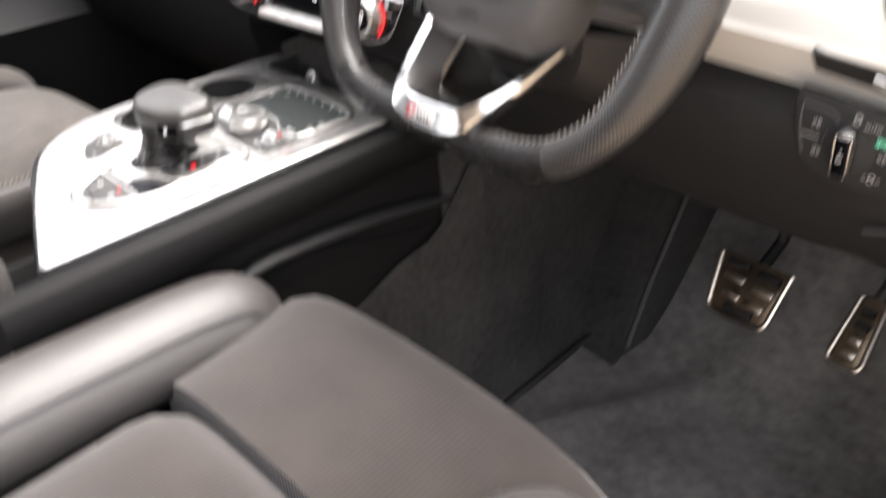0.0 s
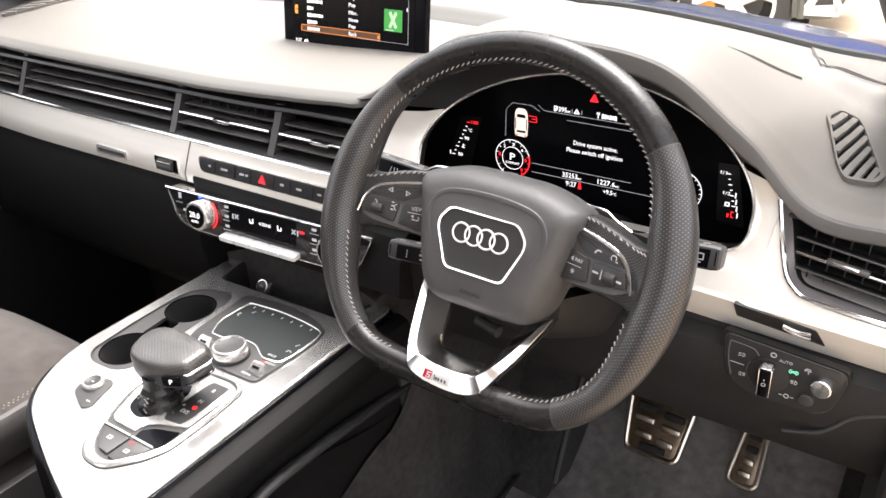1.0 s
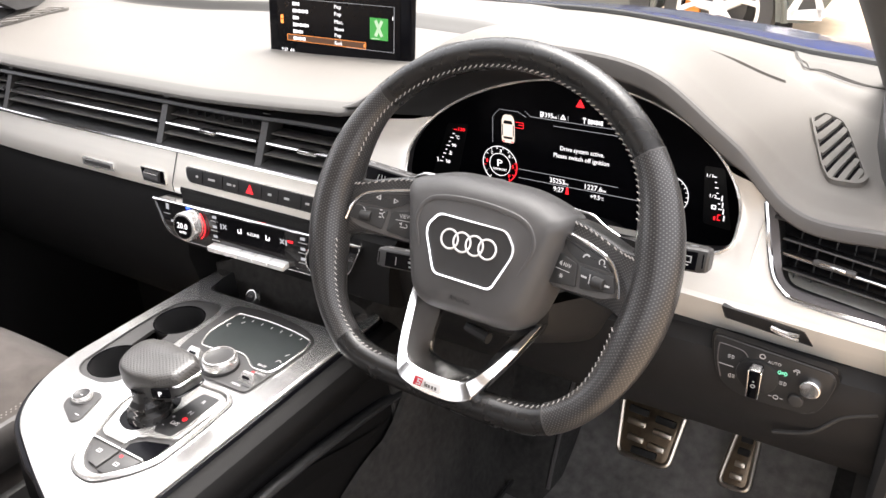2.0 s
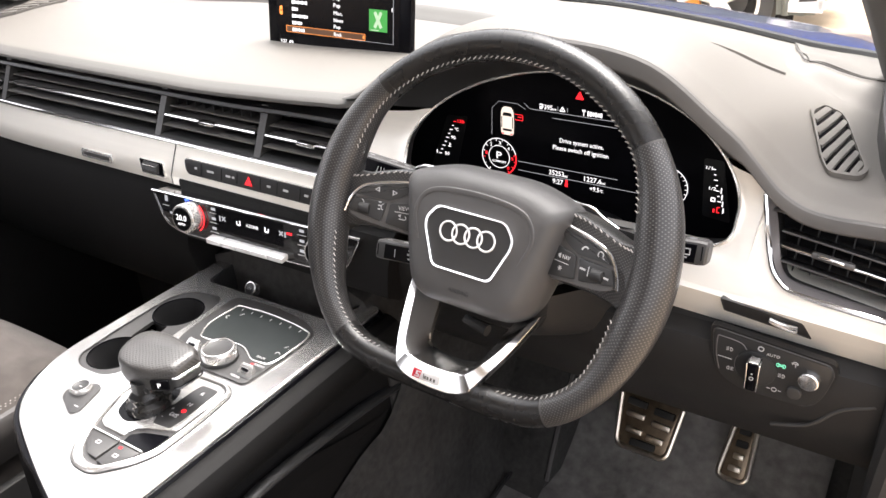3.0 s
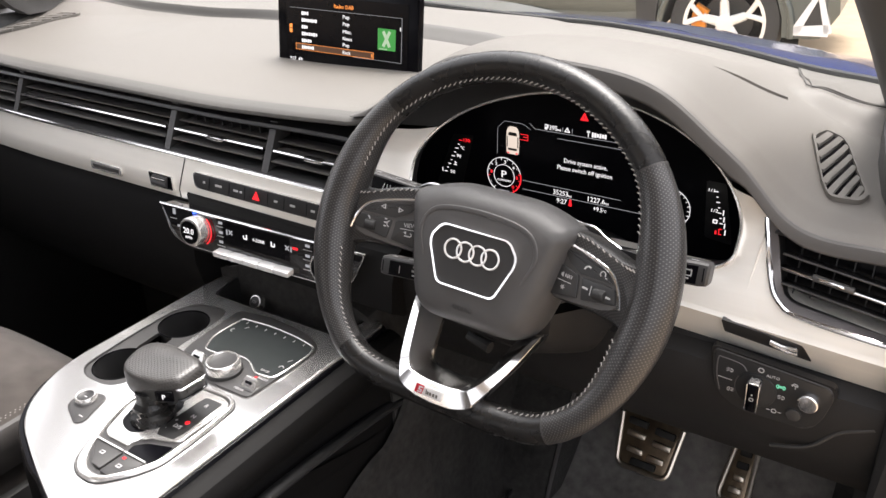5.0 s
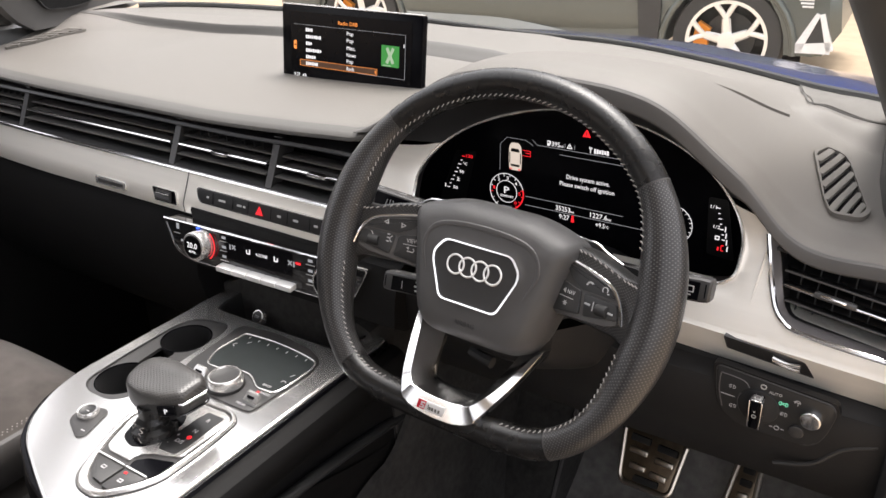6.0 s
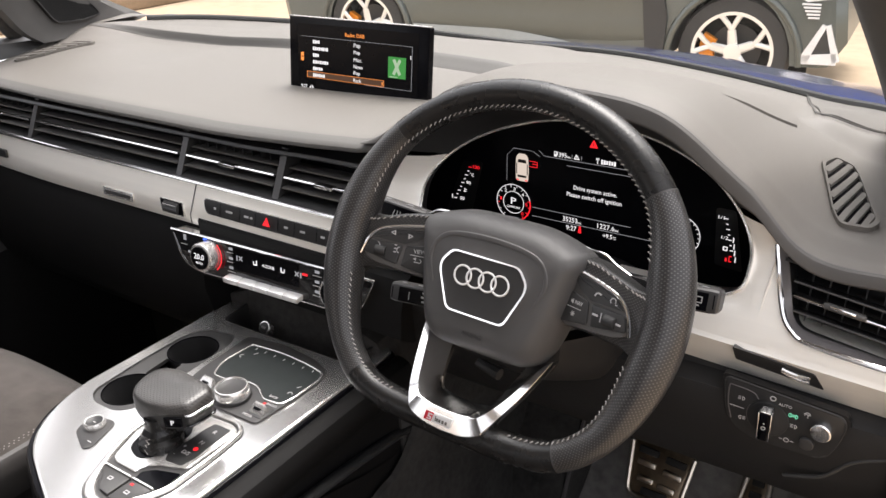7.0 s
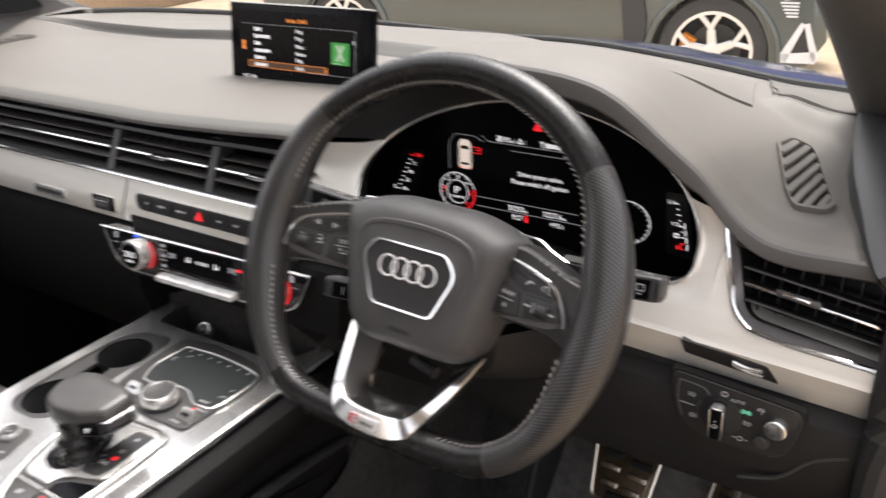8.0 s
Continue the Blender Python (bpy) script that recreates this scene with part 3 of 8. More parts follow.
# Same plastic as the knee panel, darkened here for its deeper shade.
part("glovebox_panel", lower_body(X0, -0.135, [(0.135, 1.04), (0.118, 1.026), (0.105, 1.0), (0.098, 0.94), (0.115, 0.86), (0.19, 0.78), (0.36, 0.74), (0.62, 0.80), (0.62, 1.04)]), FLANK, dash, "black glovebox face, its deeper shade put into the colour")
part("centre_panel", lower_body(-0.135, 0.215, [(0.135, 1.045), (0.108, 1.034), (0.096, 1.00), (0.092, 0.965), (0.115, 0.95), (0.20, 0.945), (0.5, 0.95), (0.5, 1.045)]), FLANK, dash)
part("knee_panel", lower_body(0.215, X1, [(0.190, 1.045), (0.145, 1.036), (0.1365, 1.0195), (0.1200, 1.010), (0.116, 0.995), (0.120, 0.955), (0.150, 0.895), (0.22, 0.85), (0.40, 0.83), (0.60, 0.86), (0.60, 1.045)]), DASH_DARK, dash, "black knee panel")
part("knee_flap", tube(smooth_path([(0.640, 0.1245, 0.9330), (0.672, 0.1210, 0.9480), (0.695, 0.1188, 0.9750), (0.722, 0.1180, 0.9900)], 6), 0.0022, 8), GREY_PLASTIC, dash, "curved edge of the side flap")
part("inner_frame", box(X1 - X0 - 0.02, 0.24, 0.10, 0.01, ((X0 + X1) / 2, 0.385, 1.085)), SHROUD, dash)


# aluminium strip, left of the instruments
def trim_left():
    rings = []
    for i in range(61):
        x = X0 + (0.150 - X0) * i / 60
        w = 0.010 * ease((-x - 0.45) / 0.3)
        rings.append([(x, 0.150, 1.0915), (x, 0.126 + w, 1.0900), (x, 0.119 + w, 1.0860), (x, 0.1095 + w, 1.058), (x, 0.106 + w, 1.044), (x, 0.109 + w, 1.030), (x, 0.150, 1.030)])
    return loft(rings, closed=True, caps=True)


part("trim_strip", trim_left(), ALU, dash, "brushed aluminium strip")
part("chrome_line", tube([(X0 + (0.150 - X0) * i / 40, 0.117 + 0.010 * ease((-(X0 + (0.150 - X0) * i / 40) - 0.45) / 0.3), 1.0900) for i in range(41)], 0.0026, 8), CHROME, dash, "bright chrome line")
part("trim_joint", tube([(-0.142, 0.1188, 1.0860), (-0.146, 0.1092, 1.058), (-0.149, 0.1060, 1.044), (-0.152, 0.1088, 1.031)], 0.0008, 6), PLASTIC, dash)


# driver's aluminium surround with the hole for the instruments, and the black hood lining above it
def arch(x0, x1, zb, zt, n=64, lean=False):
    """A closed D lying on its back: flat foot, round top. Starts at the foot's middle and runs to the right."""
    cx, hw = (x0 + x1) / 2, (x1 - x0) / 2
    out = []
    zc = zb + 0.040
    for i in range(n):
        a = 2 * math.pi * (i / n) - math.pi / 2
        c, s = math.cos(a), math.sin(a)
        if s >= 0 and c < 0 and lean:
            x = cx - hw * abs(c) ** 1.05
            z = zc + (zt - zc) * abs(s) ** 1.15
        elif s >= 0:
            x = cx + hw * math.copysign(abs(c) ** 0.93, c)
            z = zc + (zt - zc) * abs(s) ** 1.15
        else:
            x = cx + hw * math.copysign(abs(c) ** 0.42, c)
            z = zc - (zc - zb) * abs(s) ** 0.42
        out.append((x, z))
    return out


N = 96
FACE = arch(0.150, 0.568, 1.050, 1.216, N)
BEZEL = arch(0.211, 0.578, 1.090, 1.225, N, True)


def rim_y(z):
    """The instrument rim leans back towards its top."""
    return 0.120 + 0.45 * (z - 1.05)


LIP = arch(0.128, 0.606, 1.045, 1.250, N)


def panel_y(z):
    return 0.118 + 0.045 * ease((z - 1.05) / 0.1)


VENT_LINE = smooth_path([(0.5975, 0.1620, 1.1490), (0.6000, 0.1590, 1.1385), (0.6034, 0.1550, 1.1275), (0.6090, 0.1455, 1.1105), (0.6162, 0.1350, 1.0946), (0.6210, 0.1305, 1.0878), (0.6267, 0.1275, 1.0830), (0.6349, 0.1250, 1.0787), (0.6541, 0.1238, 1.0763), (0.6770, 0.1230, 1.0746), (X1, 0.1222, 1.0715)], 5)


def vent_x(z):
    """Where the chrome line beside the vent stands at a height."""
    return along([(q.z, q.x) for q in reversed(VENT_LINE)], z)


def lip_point(i, upper):
    x, z = LIP[i]
    if x > 0.46:
        z = max(z, 1.0650)
    if not upper:
        if BEZEL[i][1] > 1.10:
            x = min(0.6085, vent_x(min(z, 1.149)) + 0.001) if x > 0.37 else 0.130
        return (x, panel_y(min(z, 1.16)) - 0.0003, min(z, 1.16))
    if z > 1.14:
        z = top_z(x, lip_y(x)) - 0.0178 * (1 - 0.16 * hump(x) / 0.108)
        return (x, lip_y(x) + 0.006, z)
    return (x, 0.118 + 0.045 * ease((z - 1.05) / 0.1) + 0.0015, z)


def surround(upper):
    idx = [i for i in range(N) if (BEZEL[i][1] > 1.168) == upper]
    if not upper:
        idx = [i for i in range(N // 2, N) if BEZEL[i][1] <= 1.168] + [i for i in range(N // 2) if BEZEL[i][1] <= 1.168]
        idx = [idx[0] - 1] + idx + [idx[-1] + 1]
    rings = []
    for t in (0.0, 0.06, 0.2, 0.35, 0.5, 0.65, 0.8, 0.92, 1.0):
        ring = []
        for i in idx:
            a = Vector((BEZEL[i][0], rim_y(BEZEL[i][1]), BEZEL[i][1]))
            b = Vector(lip_point(i, upper))
            p = a.lerp(b, t)
            if not upper:
                p.y = a.y + (panel_y(p.z) - 0.0003 - a.y) * ease(t * 4)
            ring.append(p)
        rings.append(ring)
    return loft(rings, closed=False)


part("hood_lining", surround(True), SHROUD, dash, "black lining inside the instrument hood")
part("instrument_surround", surround(False), ALU, dash, "brushed aluminium surround")


# aluminium strip right of the instruments, down to the door
def trim_right(x0, x1, set_back):
    rings = []
    for i in range(41):
        x = x0 + (x1 - x0) * i / 40
        top = 1.078 if x < 0.599 else along([(q.x, q.z) for q in VENT_LINE], x)
        face = [(x, panel_y(z) + set_back, z) for z in (top + (1.0670 - 0.045 * (x - 0.54) - top) * j / 8 for j in range(9))]
        rings.append([(x, 0.190, top)] + face + [(x, 0.1172 + set_back, 1.0630 - 0.045 * (x - 0.54)), (x, 0.1345 + set_back, 1.0275 - 0.045 * (x - 0.54)), (x, 0.190, 1.0275 - 0.045 * (x - 0.54))])
    return loft(rings, closed=True, caps=True)


part("trim_corner", trim_right(0.599, X1, 0.0), ALU, dash, "brushed aluminium corner by the door")
part("trim_foot", trim_right(0.44, 0.599, 0.0), ALU, dash, "brushed aluminium strip")
part("chrome_corner", tube(VENT_LINE, 0.0026, 8), CHROME, dash, "bright chrome edge round the side vent")

# stitched seams and the steps on the far pad
part("far_edge", tube([(x, far_y(x) + 0.006, top_z(x, far_y(x)) + 0.002) for x in (-0.70 + 1.40 * i / 60 for i in range(61))], 0.0065, 8), RUBBER, dash, "black rubber edge at the windscreen foot")


def slotted_grille(parent, outline, count, slant, mat_frame, mat_slat, rise=1.0):
    """A grille let into the dashboard's top: raised frame, dark back, slanted slats, all following the pad."""
    def lay(bm):
        for v in bm.verts:
            v.co.z += top_z(v.co.x, v.co.y)
        return bm

    cx = sum(q[0] for q in outline) / len(outline)
    cy = sum(q[1] for q in outline) / len(outline)
    inner = [(cx + (x - cx) * 0.88, cy + (y - cy) * 0.94) for x, y in outline]
    part("grille_frame", lay(slab(outline, 0.0, 0.0046, hole=inner)), mat_frame, parent)
    part("grille_back", lay(loft([[(cx + (x - cx) * k, cy + (y - cy) * k, 0.0008) for x, y in inner] for k in (1.0, 0.75, 0.5, 0.25, 0.02)])), BLACK, parent)
    d = Vector((math.cos(radians(slant)), math.sin(radians(slant))))
    n = Vector((-d.y, d.x))
    lo = min(Vector(q).dot(n) for q in inner)
    hi = max(Vector(q).dot(n) for q in inner)
    half = (hi - lo) / count * 0.31
    for i in range(count):
        level = lo + (hi - lo) * (i + 0.5) / count
        cuts = []
        for a, b in zip(inner, inner[1:] + inner[:1]):
            fa, fb = Vector(a).dot(n) - level, Vector(b).dot(n) - level
            if fa * fb < 0:
                cuts.append((Vector(a).lerp(Vector(b), fa / (fa - fb))).dot(d))
        if len(cuts) < 2:
            continue
        rings = []
        for k in range(7):
            c = d * (min(cuts) + (max(cuts) - min(cuts)) * k / 6) + n * level
            rings.append([(*(c + n * s * half), h) for s, h in ((-1, 0.0008), (1, 0.0008), (0.9, 0.0036 * rise), (-0.9, 0.0036 * rise))])
        part("slat", lay(loft(rings, caps=True)), mat_slat, parent, smooth=False)


side_defrost = thing("demister_vent", (0.632, 0.29, 1.155), "grey slotted demister vent in the driver's end of the dashboard", "air vent")
slotted_grille(side_defrost, rounded([(0.5975, 0.318), (0.6035, 0.356), (0.6220, 0.361), (0.6330, 0.342), (0.6690, 0.236), (0.6640, 0.2185), (0.6380, 0.2120), (0.6270, 0.2320)], [0.008, 0.008, 0.006, 0.02, 0.008, 0.006, 0.006, 0.02], 3), 7, 84, DASH, DASH)
left_defrost = thing("demister_vent", (-0.68, 0.33, 1.18), "grey slotted demister vent in the passenger's end of the dashboard", "air vent")
slotted_grille(left_defrost, rounded([(-0.694, 0.374), (-0.680, 0.360), (-0.690, 0.270), (-0.714, 0.222), (-0.730, 0.230), (-0.724, 0.300), (-0.712, 0.350)], 0.008, 3), 7, 35, DASH, DASH, 1.5)

# loudspeaker cover on the far pad, driver's corner
cover = thing("speaker_cover", (0.62, 0.48, 1.17), "grey fabric loudspeaker cover in the dashboard corner", "speaker")
part("cover", draped([(0.508, 0.695), (0.569, 0.446), (0.668, 0.456), (0.630, 0.58)], 0.0024), COVER, cover)
part("joint", tube([(x, y, top_z(x, y) + 0.0022) for x, y in smooth_path2([(0.505, 0.704), (0.5386, 0.5566), (0.556, 0.480), (0.5646, 0.4516), (0.58, 0.4390), (0.5981, 0.4403), (0.6377, 0.449), (0.669, 0.455)])], 0.0009, 6), DASH_SHADE, cover)
# shallow lid let into the back of the instrument hood
lid = thing("display_lid", (0.45, 0.50, 1.18), "grey shallow lid behind the instrument hood", "lid")
part("lid", draped([(0.478, 0.262), (0.5607, 0.3680), (0.522, 0.545), (0.430, 0.500)], 0.0028, fade=0.6), DASH, lid)

# ---- air vents ----
def vent_bay(x0, x1, knob, fins=True):
    v = thing("air_vent", ((x0 + x1) / 2, 0.15, 1.10), "wide dashboard air vent with thin grey slats and a chrome-edged slat", "air vent", "dashboard vents")
    w = x1 - x0
    cx = (x0 + x1) / 2
    part("back", box(w, 0.004, 0.062, 0, (cx, 0.186, 1.119)), BLACK, v)
    for z, y in ((1.1262, 0.148), (1.1165, 0.139), (1.1048, 0.131)):
        bright = abs(z - 1.1165) < 0.001
        part("slat", box(w - 0.002, 0.022, 0.0026, 0.0010, (cx, y + 0.010, z)), VENT_GREY, v, "grey slat")
        if not bright:
            part("slat_edge", box(w - 0.004, 0.0016, 0.0012, 0, (cx, y - 0.0012, z + 0.0006)), COVER, v, "paler front edge", smooth=False)
        if bright:
            part("chrome_edge", tube([(x0 + 0.002, y - 0.002, z + 0.0006), (cx, y - 0.002, z + 0.0006), (x1 - 0.002, y - 0.002, z + 0.0006)], 0.0023, 8), CHROME, v, "bright chrome edge")
    if fins:
        n = max(3, int(w / 0.016))
        for i in range(n):
            part("fin", box(0.0014, 0.020, 0.036, 0, (x0 + w * (i + 0.5) / n, 0.166, 1.118)), PLASTIC, v, smooth=False)
    if knob:
        part("slider", box(0.030, 0.010, 0.0055, 0.002, (cx, 0.135, 1.1175)), CHROME, v, "chrome slider")
    return v


for x0, x1, knob, fins in ((X0 + 0.012, -0.552, True, True), (-0.538, -0.190, False, False), (-0.176, -0.006, True, True), (0.008, 0.150, True, False)):
    vent_bay(x0, x1, knob, fins)
for x in (-0.545, -0.183, 0.001):
    part("vent_divider", loft([[(x - 0.0055, y, z), (x + 0.0055, y, z), (x + 0.0055, y + 0.03, z), (x - 0.0055, y + 0.03, z)] for y, z in ((0.122, 1.0895), (0.125, 1.0935), (0.148, 1.140), (0.152, 1.150))], caps=True), GREY_PLASTIC, dash, "dark grey vent divider")
part("vent_sill", loft([[(X0 + (0.15 - X0) * i / 20, y, z) for y, z in ((0.121, 1.0905), (0.135, 1.0945), (0.165, 1.0925), (0.165, 1.0865), (0.121, 1.0865))] for i in range(21)], caps=True), PLASTIC, dash)

# side vent by the driver's door
sv = thing("side_vent", (0.66, 0.15, 1.11), "driver's side air vent with grey frame and chrome slat", "air vent", "dashboard vents")
VM = facing(0.664, 0.1425, 1.112, 16)
MOUTH = smooth_path([VM @ Vector(q) for q in ((-0.0575, 0.0400, -0.004), (-0.0545, 0.0300, -0.004), (-0.0520, 0.0225, -0.004), (-0.0480, 0.0080, -0.004), (-0.0437, -0.0085, -0.004), (-0.0408, -0.0180, -0.004), (-0.0365, -0.0250, -0.004), (-0.0290, -0.0298, -0.004), (-0.0120, -0.0325, -0.004), (0.0110, -0.0350, -0.004), (0.0640, -0.0405, -0.004))], 5)
inward = (VM.to_3x3() @ Vector((0, 0, -1))).normalized()
part("frame", loft([[a + Vector((0, 0.0015, 0)), a.lerp(b, 0.12) + Vector((0, -0.0006, 0)), a.lerp(b, 0.9), b, b + inward * 0.003] for a, b in zip(VENT_LINE, MOUTH)], closed=False), FRAME_GREY, sv, "grey inner frame")
part("throat", loft([[b + inward * 0.003, b + inward * 0.034] for b in MOUTH], closed=False), SHROUD, sv, "black throat")
part("back", slab([(-0.0600, 0.036), (0.064, 0.030), (0.064, -0.044), (-0.030, -0.036), (-0.047, -0.012)], -0.036, -0.034), BLACK, sv, m=VM)
# Black strip put in for the shadow that the pad's edge casts.
part("pad_shadow", box(0.122, 0.0032, 0.016, 0.001), PLASTIC, sv, "black strip for the pad edge's shadow over the slats", VM @ pose(0.004, 0.0250, -0.010, 0, 0, -4.5))
for u, v in ((-0.0095, 0.0085), (-0.0075, -0.0045), (-0.0050, -0.0180)):
    part("slat", box(0.078 + 2 * (u + 0.0095) + 0.040, 0.0016, 0.018, 0.0005), PLASTIC, sv, "black slat", VM @ pose(u + 0.022, v - 0.0035, -0.013, 0, 0, -7.0))
    if v > 0 or v < -0.01:
        part("slat_edge", box(0.118, 0.0018, 0.0014, 0.0005), VENT_GREY, sv, "thin grey front edge", VM @ pose(u + 0.022, v - 0.0035, -0.0036, 0, 0, -7.0))
part("chrome_edge", box(0.118, 0.0026, 0.002, 0.0008), CHROME, sv, "bright chrome edge", VM @ pose(0.0145, -0.0080, -0.0030, 0, 0, -7.0))
part("slider", box(0.036, 0.0060, 0.007, 0.0022), VENT_GREY, sv, "grey slider", VM @ pose(-0.0005, -0.0042, -0.001, 0, 0, -6.5))
part("slider_edge", box(0.022, 0.0028, 0.003, 0.001), CHROME, sv, "chrome slider edge", VM @ pose(-0.0020, -0.0036, 0.0020, 0, 0, -6.5))
for i in range(7):
    part("fin", box(0.0010, 0.046, 0.006), GREY_PLASTIC, sv, m=VM @ pose(-0.034 + 0.0150 * i, -0.003, -0.027), smooth=False)

# ---- infotainment screen ----
scr = thing("infotainment_screen", (-0.043, 0.35, 1.165), "thin black pop-up display showing a radio list", "screen")
SM = facing(-0.0435, 0.3545, 1.217, 8)
part("housing", slab(rounded([(-0.1285, -0.060), (0.1285, -0.060), (0.1285, 0.0535), (-0.1285, 0.0535)], 0.004, 3), -0.010, 0.0, 0.001), BLACK, scr, m=SM)
part("top_edge", box(0.257, 0.0016, 0.010, 0.0005), SILVER, scr, "thin silver top edge", SM @ pose(0, 0.0537, -0.004))
part("glass", box(0.222, 0.092, 0.0008), BLACK, scr, m=SM @ pose(0, -0.002, 0.0004), smooth=False)


def on_screen(x, y):
    return SM @ pose(x, y, 0.0012)


fitted("Radio: DAB", 0.0354, 0.0054, on_screen(-0.0010, 0.0330), ORANGE_GLOW, scr)
for i, word in enumerate(("Pop", "Pop", "Misc.", "News", "Pop", "Rock")):
    y = 0.0188 - 0.0097 * i
    fitted(word, (0.0118, 0.0118, 0.0155, 0.0165, 0.0118, 0.0140)[i], 0.0054, on_screen(-0.0025 + (0.0118, 0.0118, 0.0155, 0.0165, 0.0118, 0.0140)[i] / 2, y), WHITE_GLOW, scr)
    w, k = ((0.0140, 4), (0.0300, 8), (0.0123, 3), (0.0310, 7), (0.0195, 5), (0.0240, 6))[i]
    word_bar(w, 0.0052, k, on_screen(-0.0814 + w / 2, y), WHITE_GLOW, scr)
for y in (-0.0248, -0.0335):
    bar(0.145, 0.0005, on_screen(-0.020, y), ORANGE_GLOW, scr, "frame_line")
for x in (-0.0925, 0.0525):
    bar(0.0005, 0.0087, on_screen(x, -0.02915), ORANGE_GLOW, scr, "frame_line")
bar(0.144, 0.0080, on_screen(-0.020, -0.02915) @ pose(0, 0, -0.0003), AMBER_FIELD, scr, "frame_field")
bar(0.0018, 0.0042, on_screen(0.0500, -0.02915), ORANGE_GLOW, scr, "scroll_mark")
bar(0.2045, 0.0004, on_screen(-0.0017, 0.0258), GREY_GLOW, scr, "rule")
bar(0.0004, 0.0600, on_screen(0.1008, -0.0042), GREY_GLOW, scr, "rule")
bar(0.084, 0.0004, on_screen(0.0592, -0.0342), GREY_GLOW, scr, "rule")
bar(0.0011, 0.0050, on_screen(0.0986, 0.0110), WHITE_GLOW, scr, "scroll_mark")
bar(0.0305, 0.0290, on_screen(0.0753, -0.0048), GREEN_GLOW, scr, "station_tile")
for turn in (28, -28):
    bar(0.0046, 0.0235, on_screen(0.0753, -0.0040) @ pose(0, 0, 0.0005, 0, 0, turn), PALE_GREEN_GLOW, scr, "cross_stroke")
bar(0.014, 0.0012, on_screen(0.0700, -0.0178) @ pose(0, 0, 0.0005), PALE_GREEN_GLOW, scr, "tile_line")
fitted("9:27", 0.0119, 0.0050, on_screen(-0.0988, -0.0476), WHITE_GLOW, scr)
for x, h in ((-0.0878, 0.0016), (-0.0866, 0.0028), (-0.0854, 0.0040), (-0.0826, 0.0042), (-0.0810, 0.0030)):
    bar(0.0008, h, on_screen(x, -0.0494 + h / 2), WHITE_GLOW, scr, "signal_mark")
part("tab_mark", slab(rounded([(-0.0030, 0.0058), (0.0022, 0.0066), (0.0022, -0.0066), (-0.0030, -0.0058)], 0.001, 2), 0, 0.0004), ORANGE_GLOW, scr, m=on_screen(-0.1016, -0.0040), smooth=False)
part("tab_slot", box(0.0030, 0.0016, 0.0004, 0, (0, 0, 0.0004)), BLACK, scr, m=on_screen(-0.1016, -0.0040), smooth=False)

# ---- instrument cluster ----
clu = thing("instrument_cluster", (0.36, 0.23, 1.05), "black digital instrument cluster with lit white and red readings", "instrument cluster")
part("face", moved(slab([(x, z) for x, z in FACE], 0, 0.003), Matrix(((1, 0, 0, 0), (0, 0, 1, 0.238), (0, 1, 0, 0), (0, 0, 0, 1)))), BLACK, clu)
part("well", loft([[(x, rim_y(z), z) for x, z in BEZEL], [(x, rim_y(z) + 0.012, z) for x, z in BEZEL], [(x, 0.2385, z) for x, z in FACE]]), SHROUD, clu, "black well")
part("rim_line", tube([(x, rim_y(z) - 0.0005, z) for x, z in BEZEL], 0.0017, 6, loop=True, up=(0, 1, 0)), SILVER, clu, "thin silver rim line")
CY = 0.2365


def on_dial(x, z):
    return facing(x, CY, z)


fitted("Drive system active.", 0.0516, 0.0052, on_dial(0.3865, 1.1339), WHITE_GLOW, clu)
fitted("Please switch off ignition", 0.0657, 0.0052, on_dial(0.3855, 1.1248), WHITE_GLOW, clu)
fitted("35253", 0.0183, 0.0060, on_dial(0.3576, 1.0946), WHITE_GLOW, clu)
fitted("9:27", 0.0128, 0.0060, on_dial(0.3594, 1.0847), WHITE_GLOW, clu)
fitted("1227.6", 0.0204, 0.0060, on_dial(0.4016, 1.0946), WHITE_GLOW, clu)
fitted("+9.5", 0.0110, 0.0055, on_dial(0.4040, 1.0841), WHITE_GLOW, clu)
fitted("°C", 0.0036, 0.0034, on_dial(0.4122, 1.0834), WHITE_GLOW, clu)
fitted("395", 0.0098, 0.0056, on_dial(0.3462, 1.1702), WHITE_GLOW, clu)
for x, z in ((0.3692, 1.0930), (0.4142, 1.0930), (0.3534, 1.1690)):
    fitted("mi", 0.0040, 0.0030, on_dial(x, z), WHITE_GLOW, clu)
for x, z, w, h in ((0.3372, 1.1702, 0.0030, 0.0060), (0.3395, 1.1710, 0.0008, 0.0040)):
    bar(w, h, on_dial(x, z), WHITE_GLOW, clu, "fuel_mark")
bar(0.0018, 0.0018, on_dial(0.3372, 1.1713) @ pose(0, 0, 0.0003), BLACK, clu, "fuel_mark")
for x, z, w, h in ((0.3881, 1.1700, 0.0007, 0.0066), (0.3868, 1.1725, 0.0007, 0.0024), (0.3894, 1.1725, 0.0007, 0.0024)):
    bar(w, h, on_dial(x, z), WHITE_GLOW, clu, "aerial_mark")
word_bar(0.0177, 0.0054, 6, on_dial(0.4006, 1.1698), WHITE_GLOW, clu)
part("belt_lamp", join(disc(0.0014, 0.0004, 14, at=(0.0004, 0.0030, 0)), slab([(-0.0016, -0.0040), (0.0022, -0.0040), (0.0018, 0.0014), (-0.0010, 0.0014)], 0, 0.0004)), RED_GLOW, clu, m=on_dial(0.3697, 1.0846), smooth=False)
part("warning_lamp", slab(rounded([(-0.0050, -0.0036), (0.0050, -0.0036), (0, 0.0056)], 0.001, 2), 0, 0.0004), RED_GLOW, clu, m=on_dial(0.3828, 1.1878), smooth=False)
